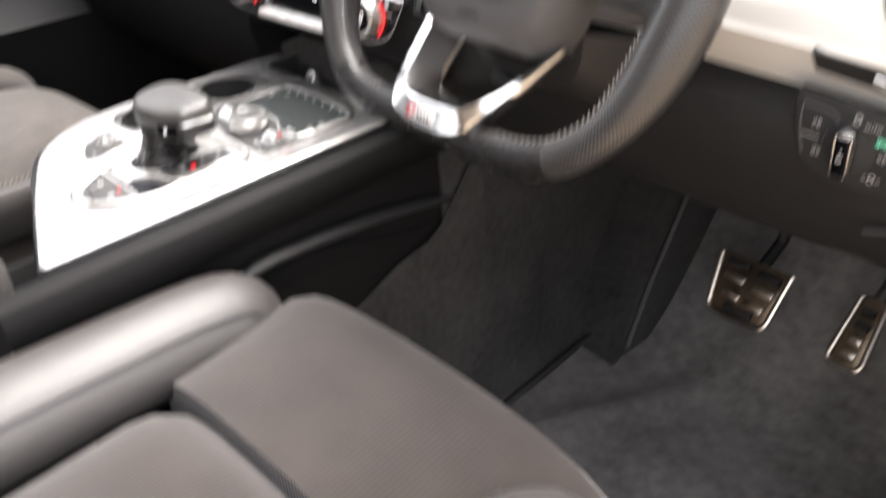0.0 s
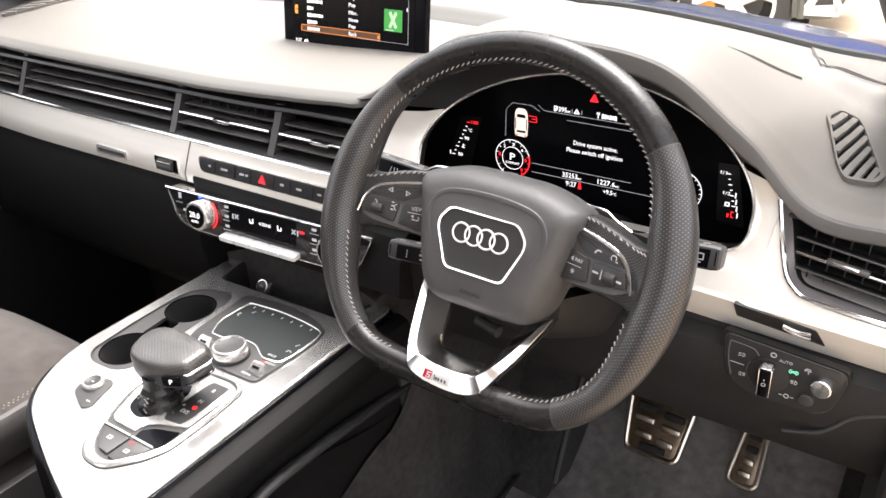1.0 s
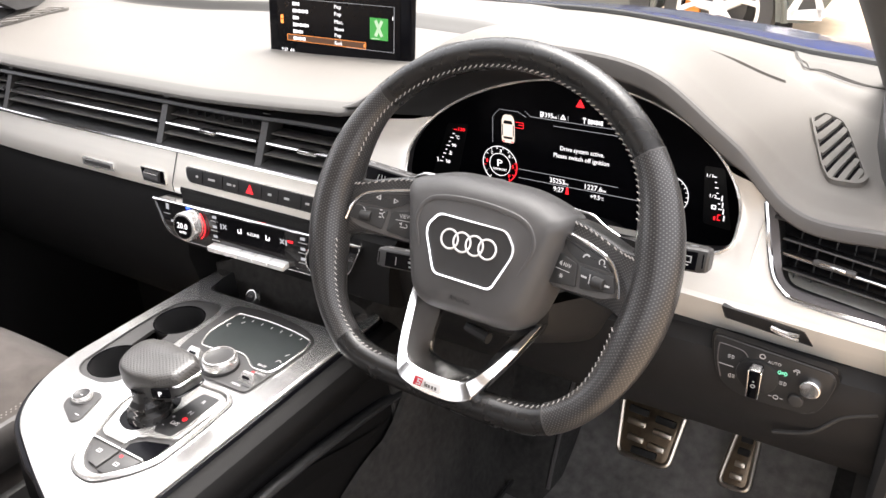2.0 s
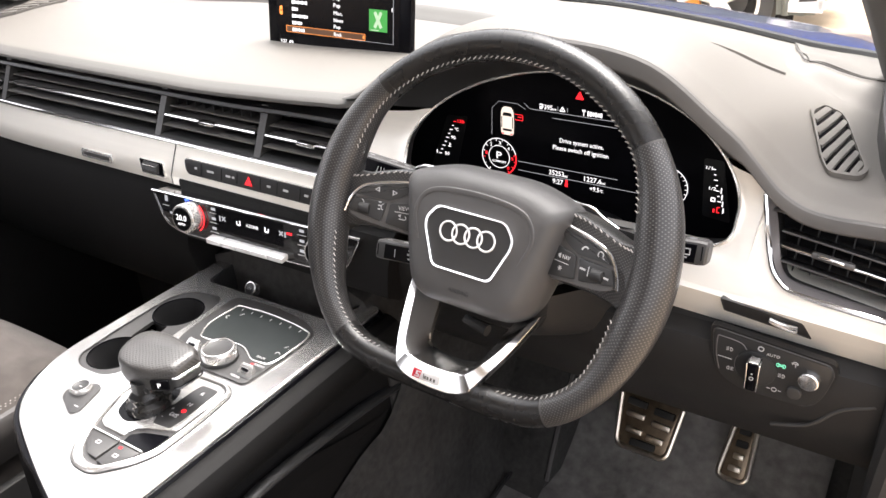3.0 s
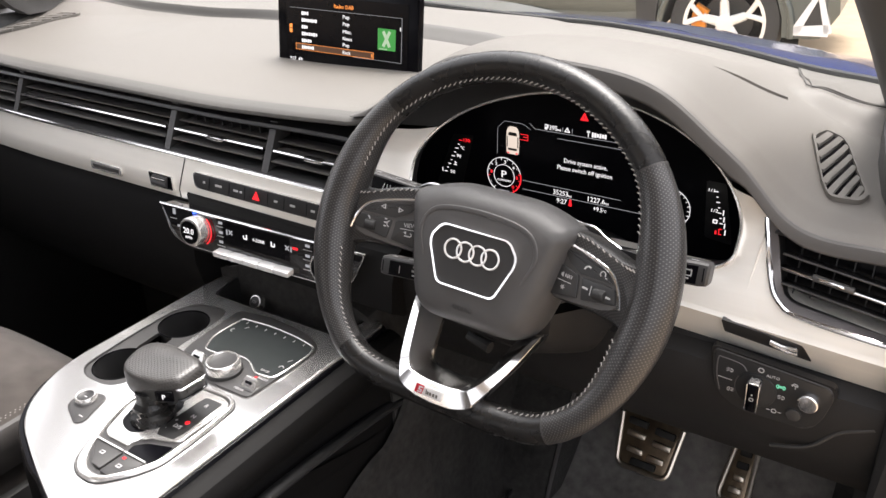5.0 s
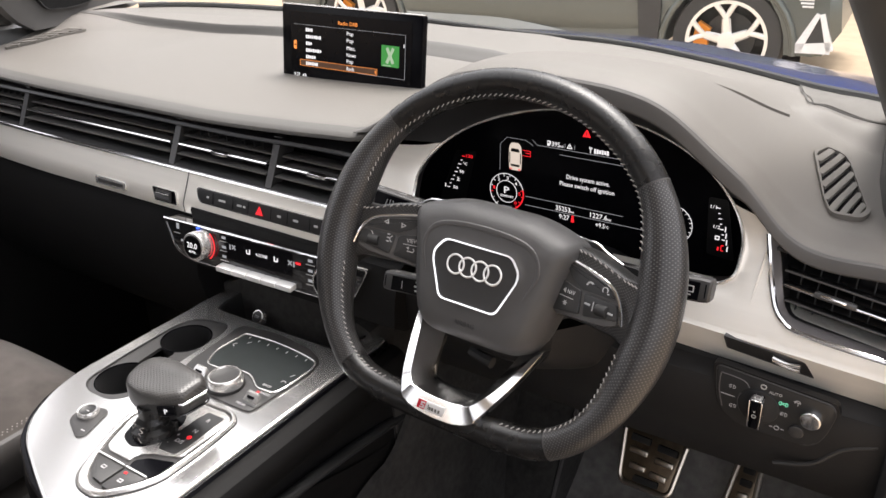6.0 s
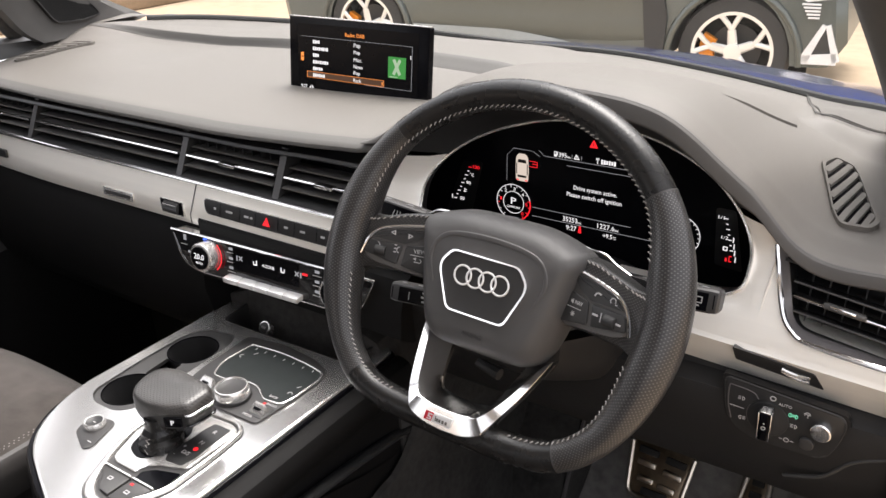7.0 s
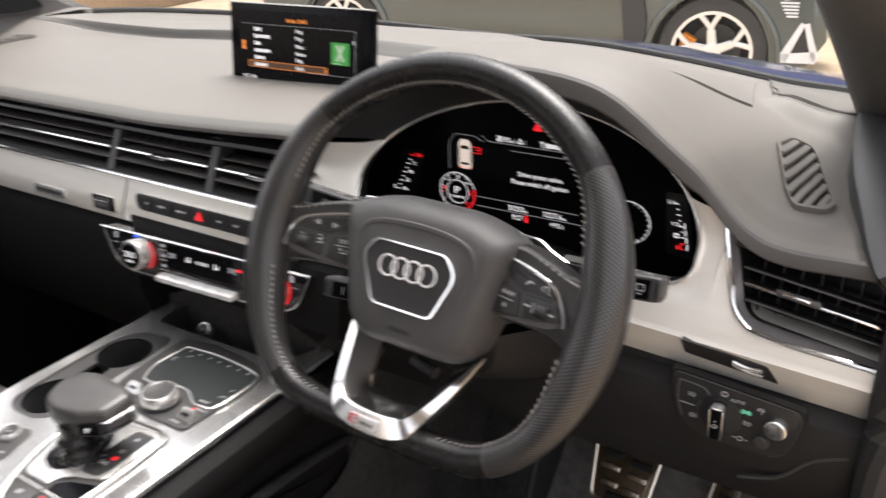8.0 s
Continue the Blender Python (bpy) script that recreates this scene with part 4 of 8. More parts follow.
bar(0.0010, 0.0038, on_dial(0.3828, 1.1878) @ pose(0, 0.0002, 0.0004), SHROUD, clu, "warning_stroke")
tri = rounded([(-0.0036, -0.0024), (0.0036, -0.0024), (0, 0.0036)], 0.0008, 2)
part("alert_mark", slab(tri, 0, 0.0004, hole=[(x * 0.66, y * 0.62 + 0.0001) for x, y in tri]), WHITE_GLOW, clu, m=on_dial(0.3631, 1.1702), smooth=False)
bar(0.0006, 0.0020, on_dial(0.3631, 1.1704), WHITE_GLOW, clu, "alert_stroke")
for x, z in ((0.3575, 1.1700), (0.3690, 1.1700)):
    bar(0.0004, 0.0050, on_dial(x, z), GREY_GLOW, clu, "rule")
for z, x0, x1 in ((1.1005, 0.3086, 0.4300), (1.0897, 0.3087, 0.4584), (1.1655, 0.3235, 0.4230), (1.1588, 0.3515, 0.4267)):
    bar(x1 - x0, 0.0004, on_dial((x0 + x1) / 2, z), GREY_GLOW, clu, "rule")
part("rule_end", tube([(0.3235, CY - 0.0002, 1.1655), (0.3165, CY - 0.0002, 1.1712)], 0.0002, 5), GREY_GLOW, clu)
part("message_field", slab([(0.3495, 1.1040), (0.4275, 1.1040), (0.4275, 1.1570), (0.3495, 1.1570)], 0, 0.0003), BLACK, clu, "black message field", Matrix(((1, 0, 0, 0), (0, 0, -1, CY + 0.0008), (0, 1, 0, 0), (0, 0, 0, 1))), smooth=False)
part("gauge_field", slab(rounded([(0.1867, 1.0712), (0.2244, 1.0760), (0.2420, 1.1445), (0.2130, 1.1415)], 0.003, 3), 0, 0.0003), GAUGE_FIELD, clu, "dark grey temperature field", Matrix(((1, 0, 0, 0), (0, 0, -1, CY + 0.0006), (0, 1, 0, 0), (0, 0, 0, 1))), smooth=False)
part("gauge_field", slab(rounded([(0.5240, 1.0790), (0.5530, 1.0760), (0.5400, 1.1420), (0.5200, 1.1420)], 0.003, 3), 0, 0.0003), GAUGE_FIELD, clu, "dark grey fuel field", Matrix(((1, 0, 0, 0), (0, 0, -1, CY + 0.0006), (0, 1, 0, 0), (0, 0, 0, 1))), smooth=False)


def ring_mesh(r0, r1, n=40, a0=0.0, a1=360.0, h=0.0004):
    """A flat ring or part of one, facing local z."""
    k = n + 1
    pts = [radians(a0 + (a1 - a0) * i / n) for i in range(k)]
    return loft([[(r * math.cos(a), r * math.sin(a), z) for r, z in ((r0, 0), (r1, 0), (r1, h), (r0, h))] for a in pts])


DC = (0.2837, 1.1016)
part("dial_ring", ring_mesh(0.0222, 0.0229), WHITE_GLOW, clu, m=on_dial(*DC))
part("dial_ring", ring_mesh(0.0134, 0.0140), WHITE_GLOW, clu, m=on_dial(*DC))
part("red_zone", ring_mesh(0.0219, 0.0232, 14, -60, 15), RED_GLOW, clu, m=on_dial(*DC) @ pose(0, 0, 0.0003))
fitted("P", 0.0068, 0.0088, on_dial(DC[0], DC[1] + 0.0018), WHITE_GLOW, clu)
fitted("COMFORT", 0.0185, 0.0027, on_dial(DC[0], DC[1] - 0.0060), WHITE_GLOW, clu)
bar(0.014, 0.0012, on_dial(DC[0], DC[1] - 0.0192), GREY_GLOW, clu, "scale_note")
for i in range(14):
    a = radians(232 - 22 * i)
    bar(0.0032 if i % 2 == 0 else 0.0018, 0.0006, on_dial(DC[0] + 0.0206 * math.cos(a), DC[1] + 0.0206 * math.sin(a)) @ pose(0, 0, 0, 0, 0, math.degrees(a)), WHITE_GLOW if i < 10 and i != 2 else RED_GLOW, clu, "tick")
for word, a, mat in (("1", 172, RED_GLOW), ("2", 128, WHITE_GLOW), ("3", 86, WHITE_GLOW), ("4", 44, WHITE_GLOW), ("5", 0, RED_GLOW), ("0", -46, RED_GLOW)):
    fitted(word, 0.0022 if word == "1" else 0.0030, 0.0040, on_dial(DC[0] + 0.0172 * math.cos(radians(a)), DC[1] + 0.0172 * math.sin(radians(a))), mat, clu)
part("dial_ring", ring_mesh(0.0219, 0.0225), WHITE_GLOW, clu, m=on_dial(0.4845, 1.1036))
for i in range(10):
    a = radians(-60 + 15 * i)
    bar(0.0022, 0.0005, on_dial(0.4845 + 0.0205 * math.cos(a), 1.1036 + 0.0205 * math.sin(a)) @ pose(0, 0, 0, 0, 0, math.degrees(a)), WHITE_GLOW, clu, "tick")
car_m = on_dial(0.2951, 1.1470)
part("car_symbol", slab(rounded([(-0.0078, -0.0165), (0.0078, -0.0165), (0.0085, -0.0020), (0.0078, 0.0120), (0.0050, 0.0168), (-0.0050, 0.0168), (-0.0078, 0.0120), (-0.0085, -0.0020)], 0.003, 3), 0, 0.0005), CAR_GLOW, clu, "pale car symbol", car_m)
part("window_mark", slab(rounded([(-0.0060, 0.0060), (0.0060, 0.0060), (0.0048, 0.0100), (-0.0048, 0.0100)], 0.001, 2), 0.0005, 0.0008), SHROUD, clu, m=car_m, smooth=False)
part("window_mark", slab(rounded([(-0.0056, -0.0118), (0.0056, -0.0118), (0.0060, -0.0092), (-0.0060, -0.0092)], 0.0008, 2), 0.0005, 0.0008), SHROUD, clu, m=car_m, smooth=False)
for x in (-0.0070, 0.0070):
    bar(0.0010, 0.0130, car_m @ pose(x, -0.0015, 0.0007), SHROUD, clu, "window_mark")
for x in (-0.0055, 0.0055):
    bar(0.0026, 0.0014, car_m @ pose(x, -0.0150, 0.0007), RED_GLOW, clu, "tail_mark")
part("symbol_frame", tube([(x, CY - 0.0001, z) for x, z in ((0.2745, 1.1280), (0.2752, 1.1597), (0.2840, 1.1690), (0.3080, 1.1690), (0.3180, 1.1640))], 0.00022, 5), GREY_GLOW, clu)
for x, z, w, h in ((0.3095, 1.1565, 0.0100, 0.0005), (0.3095, 1.1500, 0.0100, 0.0005), (0.3145, 1.15325, 0.0005, 0.0065), (0.3110, 1.1535, 0.0050, 0.0007)):
    bar(w, h, on_dial(x, z), RED_GLOW, clu, "distance_mark")
for i in range(9):
    bar(0.0042 if i % 2 == 0 else 0.0024, 0.0008, on_dial(0.2013 + 0.00281 * i, 1.0920 + 0.00544 * i), WHITE_GLOW if i < 8 else RED_GLOW, clu, "tick")
    if i < 7:
        bar(0.0036 if i % 2 == 0 else 0.0022, 0.0008, on_dial(0.5399 - 0.00145 * i, 1.0979 + 0.00568 * i), WHITE_GLOW, clu, "tick")
bar(0.0010, 0.0050, on_dial(0.1966, 1.0935), WHITE_GLOW, clu, "needle_mark")
fitted("130", 0.0090, 0.0042, on_dial(0.2325, 1.1368), RED_GLOW, clu)
fitted("°C", 0.0052, 0.0040, on_dial(0.2260, 1.1262), WHITE_GLOW, clu)
fitted("90", 0.0062, 0.0042, on_dial(0.2208, 1.1151), WHITE_GLOW, clu)
fitted("50", 0.0062, 0.0042, on_dial(0.2112, 1.0930), WHITE_GLOW, clu)
for x, z, w, h in ((0.2152, 1.1050, 0.0008, 0.0046), (0.2152, 1.1028, 0.0042, 0.0008), (0.2166, 1.1055, 0.0020, 0.0006)):
    bar(w, h, on_dial(x, z), WHITE_GLOW, clu, "oil_mark")
fitted("1/1", 0.0062, 0.0036, on_dial(0.5262, 1.1326), WHITE_GLOW, clu)
fitted("1/2", 0.0070, 0.0036, on_dial(0.5318, 1.1110), WHITE_GLOW, clu)
part("fuel_mark", slab(rounded([(-0.0026, -0.0022), (0.0022, -0.0022), (0.0022, 0.0024), (-0.0026, 0.0024)], 0.0006, 2), 0, 0.0004, hole=rounded([(-0.0014, -0.0012), (0.0012, -0.0012), (0.0012, 0.0014), (-0.0014, 0.0014)], 0.0004, 2)), WHITE_GLOW, clu, m=on_dial(0.5336, 1.0990), smooth=False)
for x, z, w, h in ((0.5352, 1.0870, 0.0018, 0.0040), (0.5384, 1.0885, 0.0008, 0.0066), (0.5396, 1.0856, 0.0030, 0.0008), (0.5400, 1.0915, 0.0022, 0.0008)):
    bar(w, h, on_dial(x, z), RED_GLOW, clu, "fuel_lamp")
for i in range(4):
    bar(0.0011, 0.0058, on_dial(0.5447 - 0.00135 * i, 1.0885 + 0.0072 * i), WHITE_GLOW, clu, "fuel_bar")

# ---- steering wheel ----
WHEEL_TILT = 22.0
WA = radians(WHEEL_TILT)
WM = Matrix(((1, 0, 0, 0.39), (0, math.sin(WA), -math.cos(WA), 0.0), (0, math.cos(WA), math.sin(WA), 1.12), (0, 0, 0, 1))) @ pose(0, 0, 0, 0, 0, -2)
# the rim's own plane leans a little more than the hub's
RA, RY = radians(26.6), radians(2.3)
WR = Matrix(((math.cos(RY), -math.sin(RY) * math.sin(RA), math.sin(RY) * math.cos(RA), 0.3908), (math.sin(RY), math.cos(RY) * math.sin(RA), -math.cos(RY) * math.cos(RA), 0.0064), (0, math.cos(RA), math.sin(RA), 1.1311), (0, 0, 0, 1))) @ pose(0, 0, 0, 0, 0, -3.1)
wheel = thing("steering_wheel", (0.39, 0.0, 1.12), "flat-bottomed black leather steering wheel with pale stitching and chrome lower spoke", "steering wheel")


def rim_radius(a):
    d = math.degrees(a) % 360
    off = min(abs(d), abs(d - 180), abs(d - 360))
    return 0.0141 + 0.0061 * ease((42 - off) / 32)


def rim_point(a, flat=-0.1386):
    r = 0.1811 - rim_radius(a)
    u, v = r * math.cos(a), r * math.sin(a)
    k = 0.0101
    d = (v - flat) / k
    v = flat + k * (math.log1p(math.exp(d)) if d < 30 else d) - k * 0.1
    return Vector((u, v, 0))


def rim_piece(a0, a1, fat=0.0):
    n = max(2, int((a1 - a0) / 2.5))
    rings = []
    for i in range(n + 1):
        a = radians(a0 + (a1 - a0) * i / n)
        p, q = rim_point(a - 0.01), rim_point(a + 0.01)
        c = rim_point(a)
        d = (q - p).normalized()
        out = d.cross(Vector((0, 0, 1)))
        r = rim_radius(a) + fat
        rings.append([c + out * math.cos(t) * r * 0.98 + Vector((0, 0, 1)) * math.sin(t) * r * 1.06 for t in (2 * math.pi * j / 20 for j in range(20))])
    return loft(rings, caps=True, uv=True)


for name, a0, a1, mat, label in (("rim_top", 39, 138.5, LEATHER, "smooth black leather"), ("rim_left", 138.5, 228, PUNCHED, "perforated black leather"),
                                 ("rim_bottom", 228, 308, LEATHER, "smooth black leather"), ("rim_right", 308, 399, PUNCHED, "perforated black leather")):
    part(name, rim_piece(a0, a1), mat, wheel, label, WR)
for a in (39, 138.5, 228, 308):
    part("rim_seam", rim_piece(a - 0.25, a + 0.25, 0.0003), GREY_PLASTIC, wheel, m=WR)


def stitches():
    a = 0.0
    bm = bmesh.new()
    while a < 360:
        ra = radians(a)
        d = a % 360
        c = rim_point(ra)
        q = (rim_point(ra + 0.01) - rim_point(ra - 0.01)).normalized()
        inward = -q.cross(Vector((0, 0, 1)))
        r = rim_radius(ra)
        step = 5.8 / 1000
        a += math.degrees(step / max(0.08, (rim_point(ra + 0.01) - rim_point(ra - 0.01)).length / 0.02))
        if 246 < d < 290 or d < 19 or d > 347 or 161 < d < 193:
            continue
        at = c + inward * (r * 0.86) + Vector((0, 0, 1)) * (r * 0.60)
        f = (inward * 0.5 + Vector((0, 0, 1)) * 0.85).normalized()
        along = (q + inward * 0.75).normalized()
        m = Matrix.Translation(at) @ Matrix((along, f.cross(along), f)).transposed().to_4x4()
        me = box(0.0036, 0.0007, 0.0009)
        moved(me, m)
        tmp = bpy.data.meshes.new("tmp")
        me.to_mesh(tmp)
        me.free()
        bm.from_mesh(tmp)
        bpy.data.meshes.remove(tmp)
    return bm


stuff(part("stitching", stitches(), STITCH, wheel, "pale cross stitching", WR, smooth=False))


def hub_ring(k, n, dv=0.0):
    pts = rounded([(-0.045, 0.068), (0.045, 0.068), (0.0875, 0.053), (0.081, 0.024), (0.074, -0.010), (0.059, -0.061), (-0.059, -0.061), (-0.074, -0.010), (-0.081, 0.024), (-0.0875, 0.053)],
                  [0.02, 0.02, 0.010, 0.02, 0.02, 0.03, 0.03, 0.02, 0.02, 0.010], 6)
    return [(u * k, (v - 0.002) * k + 0.002 + dv, n) for u, v in pts]


part("airbag_cover", loft([hub_ring(0.96, -0.045), hub_ring(1.0, -0.030), hub_ring(0.985, -0.014), hub_ring(0.94, -0.002), hub_ring(0.86, 0.007), hub_ring(0.76, 0.0105),
                           hub_ring(0.55, 0.0115), hub_ring(0.2, 0.012)], caps=True), HUB, wheel, "soft black airbag cover", WM)
part("cover_crease", tube(smooth_path([(-0.051, -0.004, 0.0112), (-0.059, 0.022, 0.0108), (-0.045, 0.0420, 0.0108), (0.0, 0.0475, 0.0112), (0.045, 0.0420, 0.0108), (0.059, 0.022, 0.0108), (0.051, -0.004, 0.0112)], 8), lambda t: 0.0026 * math.sin(math.pi * (0.04 + 0.92 * t)) ** 0.5, 8, flat=0.5), HUB, wheel, m=WM)
writing("AIRBAG", 0.0062, WM @ pose(0.0, -0.0405, 0.0112), PLASTIC, wheel)
badge = rounded([(-0.035, 0.0315), (0.035, 0.0315), (0.0445, 0.0190), (0.0445, 0.0105), (0.030, -0.0235), (-0.030, -0.0235), (-0.0445, 0.0105), (-0.0445, 0.0190)], 0.006, 5)
inner_badge = [(u * 0.953, v * 0.945 + 0.0003) for u, v in badge]
part("badge_plate", slab(inner_badge, 0.008, 0.0135), PLASTIC, wheel, m=WM)
part("badge_frame", slab(badge, 0.008, 0.0152, hole=inner_badge), CHROME, wheel, "bright chrome badge frame", WM)
for i in range(4):
    cx = -0.0194 + 0.0128 * i
    part("badge_ring", tube([(cx + 0.0086 * math.cos(t), 0.0106 + 0.0086 * math.sin(t), 0.0146) for t in (2 * math.pi * j / 32 for j in range(32))], 0.0010, 8, loop=True), BRIGHT, wheel, "chrome ring", WM)

# leather bridges from hub to rim, switch pods, chrome blades
for side in (-1, 1):
    name = "left" if side < 0 else "right"
    prof = []
    for u, hi, lo, n0, n1 in ((0.060, 0.054, -0.010, -0.040, -0.014), (0.080, 0.0525, -0.010, -0.038, -0.010), (0.094, 0.0507, -0.010, -0.034, -0.007), (0.1115, 0.0457, -0.010, -0.030, -0.002), (0.131, 0.0395, -0.012, -0.024, 0.002), (0.143, 0.0390, -0.017, -0.018, 0.004), (0.151, 0.0425, -0.026, -0.012, 0.005), (0.156, 0.0465, -0.034, -0.008, 0.004)):
        prof.append([(side * u, v, n) for v, n in ((hi, n0), (hi, n1 - 0.005), (hi - 0.002, n1 - 0.0015), (hi - 0.006, n1), (lo + 0.006, n1), (lo + 0.002, n1 - 0.0015), (lo, n1 - 0.005), (lo, n0))])
    part("spoke_" + name, loft(prof, caps=True, uv=True), PUNCHED, wheel, "perforated black leather spoke", WM)
    row = [Vector(q) for q in smooth_path([(side * 0.080, 0.0498, -0.0095), (side * 0.094, 0.0480, -0.0065), (side * 0.1115, 0.0430, -0.0015), (side * 0.131, 0.0367, 0.0025), (side * 0.142, 0.0345, 0.0050)], 3)]
    part("spoke_stitching", join(*[moved(box(0.0032, 0.0009, 0.0010), Matrix.Translation(q) @ pose(0, 0, 0, 0, 0, -side * 38)) for q in row]), STITCH, wheel, "pale stitching", WM, smooth=False)
    PM = WM @ pose(0, 0, -0.030, 0, -side * 15, 0)
    pod = rounded([(side * u, v) for u, v in ((0.064, 0.0410), (0.0857, 0.0388), (0.107, 0.0343), (0.125, 0.0290), (0.134, 0.0220), (0.1432, 0.0020), (0.130, -0.0040), (0.0750, -0.0080), (0.066, 0.004))],
                  [0.004, 0.006, 0.01, 0.006, 0.008, 0.005, 0.006, 0.004, 0.006], 4)
    if side < 0:
        pod = pod[::-1]
    part("switch_pod", slab(pod, -0.016, 0.0015, 0.002), POD_GREY, wheel, "dark grey switch pod", PM)
    ctrl = [(side * u, v, 0.002) for u, v in ((0.064, 0.0425), (0.0857, 0.0402), (0.107, 0.0357), (0.126, 0.0300), (0.1355, 0.0225), (0.1415, 0.0115), (0.1446, 0.001))]
    part("chrome_blade", tube(smooth_path(ctrl, 5), 0.0016, 8), CHROME, wheel, "slim chrome blade", PM)
    for quad in ([(0.078, 0.0375), (0.108, 0.0325), (0.126, 0.0270), (0.1350, 0.0195), (0.1012, 0.0195), (0.088, 0.0260)],
                 [(0.1035, 0.0172), (0.1370, 0.0165), (0.1410, 0.0035), (0.1065, -0.0020)],
                 [(0.0780, 0.0225), (0.0995, 0.0175), (0.1020, -0.0020), (0.0745, -0.0055), (0.0700, 0.0070)]):
        q = rounded([(side * u, v) for u, v in quad], 0.0020, 3)
        part("key", slab(q, 0.0012, 0.0034, 0.0007), PLASTIC, wheel, m=PM)
    part("roller", moved(disc(0.0050, 0.0105, 18, 0.0008), Matrix.Translation((0, 0, -0.00525))), RUBBER, wheel, "ribbed roller", PM @ pose(side * 0.1245, 0.0078, 0.0030, 0, 90, 0))
def pod_mark(side, name, bm, u, v, turn=0.0):
    part(name, bm, PRINT, wheel, m=WM @ pose(0, 0, -0.030, 0, -side * 15, 0) @ pose(side * u, v, 0.0036, 0, 0, turn), smooth=False)


fitted("VIEW", 0.0120, 0.0040, WM @ pose(0, 0, -0.030, 0, 15, 0) @ pose(-0.0850, 0.0155, 0.0037, 0, 0, 6), PRINT, wheel)
fitted("NAV", 0.0080, 0.0036, WM @ pose(0, 0, -0.030, 0, -15, 0) @ pose(0.0908, 0.0138, 0.0037, 0, 0, -3), PRINT, wheel)
arrow = [(-0.0030, 0.0), (0.0020, 0.0026), (0.0020, -0.0026)]
for u, turn in ((0.1144, 8), (0.0972, 188)):
    pod_mark(-1, "arrow_print", slab(arrow, 0, 0.0003, hole=[(x * 0.5, y * 0.5) for x, y in arrow]), u, 0.0279, turn)
for u, a in ((0.1290, -80), (0.1052, 100)):
    pod_mark(-1, "bracket_print", ring_mesh(0.0026, 0.0033, 10, a, a + 160), u, 0.0126)
for dv in (-0.0034, 0.0, 0.0034):
    pod_mark(-1, "switch_print", box(0.0026, 0.0012, 0.0003), 0.1100, 0.0132 + dv)
for side, v in ((-1, 0.0112), (1, 0.0088)):
    pod_mark(side, "key_groove", box(0.0150, 0.0006, 0.0003), 0.0866, v, side * -3)
pod_mark(-1, "back_print", box(0.0060, 0.0009, 0.0003), 0.0859, 0.0050)
pod_mark(-1, "back_print", ring_mesh(0.0012, 0.0020, 8, -90, 90), 0.0835, 0.0066)
pod_mark(-1, "back_print", slab([(-0.0018, 0.0), (0.0010, 0.0016), (0.0010, -0.0016)], 0, 0.0003), 0.0885, 0.0081)
pod_mark(1, "phone_print", ring_mesh(0.0028, 0.0042, 10, 20, 150), 0.1082, 0.0240, 25)
pod_mark(1, "turn_print", ring_mesh(0.0022, 0.0030, 14, -30, 230), 0.1235, 0.0250)
pod_mark(1, "turn_print", box(0.0020, 0.0008, 0.0003), 0.1270, 0.0226)
for a in (0, 60, 120):
    pod_mark(1, "star_print", box(0.0042, 0.0007, 0.0003), 0.0863, 0.0036, a)
pod_mark(1, "speaker_print", slab([(-0.0014, -0.0008), (0.0010, -0.0022), (0.0010, 0.0022), (-0.0014, 0.0008)], 0, 0.0003), 0.0838, 0.0142)
for u, v, w in ((0.1091, 0.0092, 0.0058), (0.1330, 0.0078, 0.0050)):
    pod_mark(1, "switch_print", box(w, 0.0016, 0.0003), u, v, -3)
pod_mark(1, "switch_print", box(0.0009, 0.0080, 0.0003), 0.1150, 0.0088)

# lower spoke: a dished chrome U with an enamel plate
def lower_spoke():
    def both(half):
        line = smooth_path(half, 5)
        return line + [Vector((-q.x, q.y, q.z)) for q in line[-2::-1]]

    outer = both([(-0.0690, -0.047, -0.022), (-0.0580, -0.078, 0.001), (-0.0480, -0.1000, 0.018), (-0.0410, -0.1125, 0.0255), (-0.0360, -0.1195, 0.0280), (-0.0200, -0.1252, 0.0288), (0, -0.1268, 0.0290)])
    inner = both([(-0.0600, -0.055, -0.019), (-0.0470, -0.082, 0.004), (-0.0385, -0.0955, 0.018), (-0.0320, -0.1025, 0.0255), (-0.0280, -0.1045, 0.0270), (-0.0150, -0.1068, 0.0282), (0, -0.1074, 0.0285)])
    deep = both([(-0.0410, -0.060, -0.034), (-0.0350, -0.080, -0.018), (-0.0305, -0.0920, -0.008), (-0.0270, -0.0985, -0.003), (-0.0235, -0.1010, -0.001), (-0.0120, -0.1030, 0.0), (0, -0.1035, 0.0)])
    back = Vector((0, 0, -0.014))
    return loft([[o, o.lerp(i, 0.06) + Vector((0, 0, 0.0012)), i.lerp(o, 0.06) + Vector((0, 0, 0.0012)), i, i.lerp(d, 0.5) + Vector((0, 0, -0.003)), d, d + back * 0.4, o + back] for o, i, d in zip(outer, inner, deep)], caps=True)


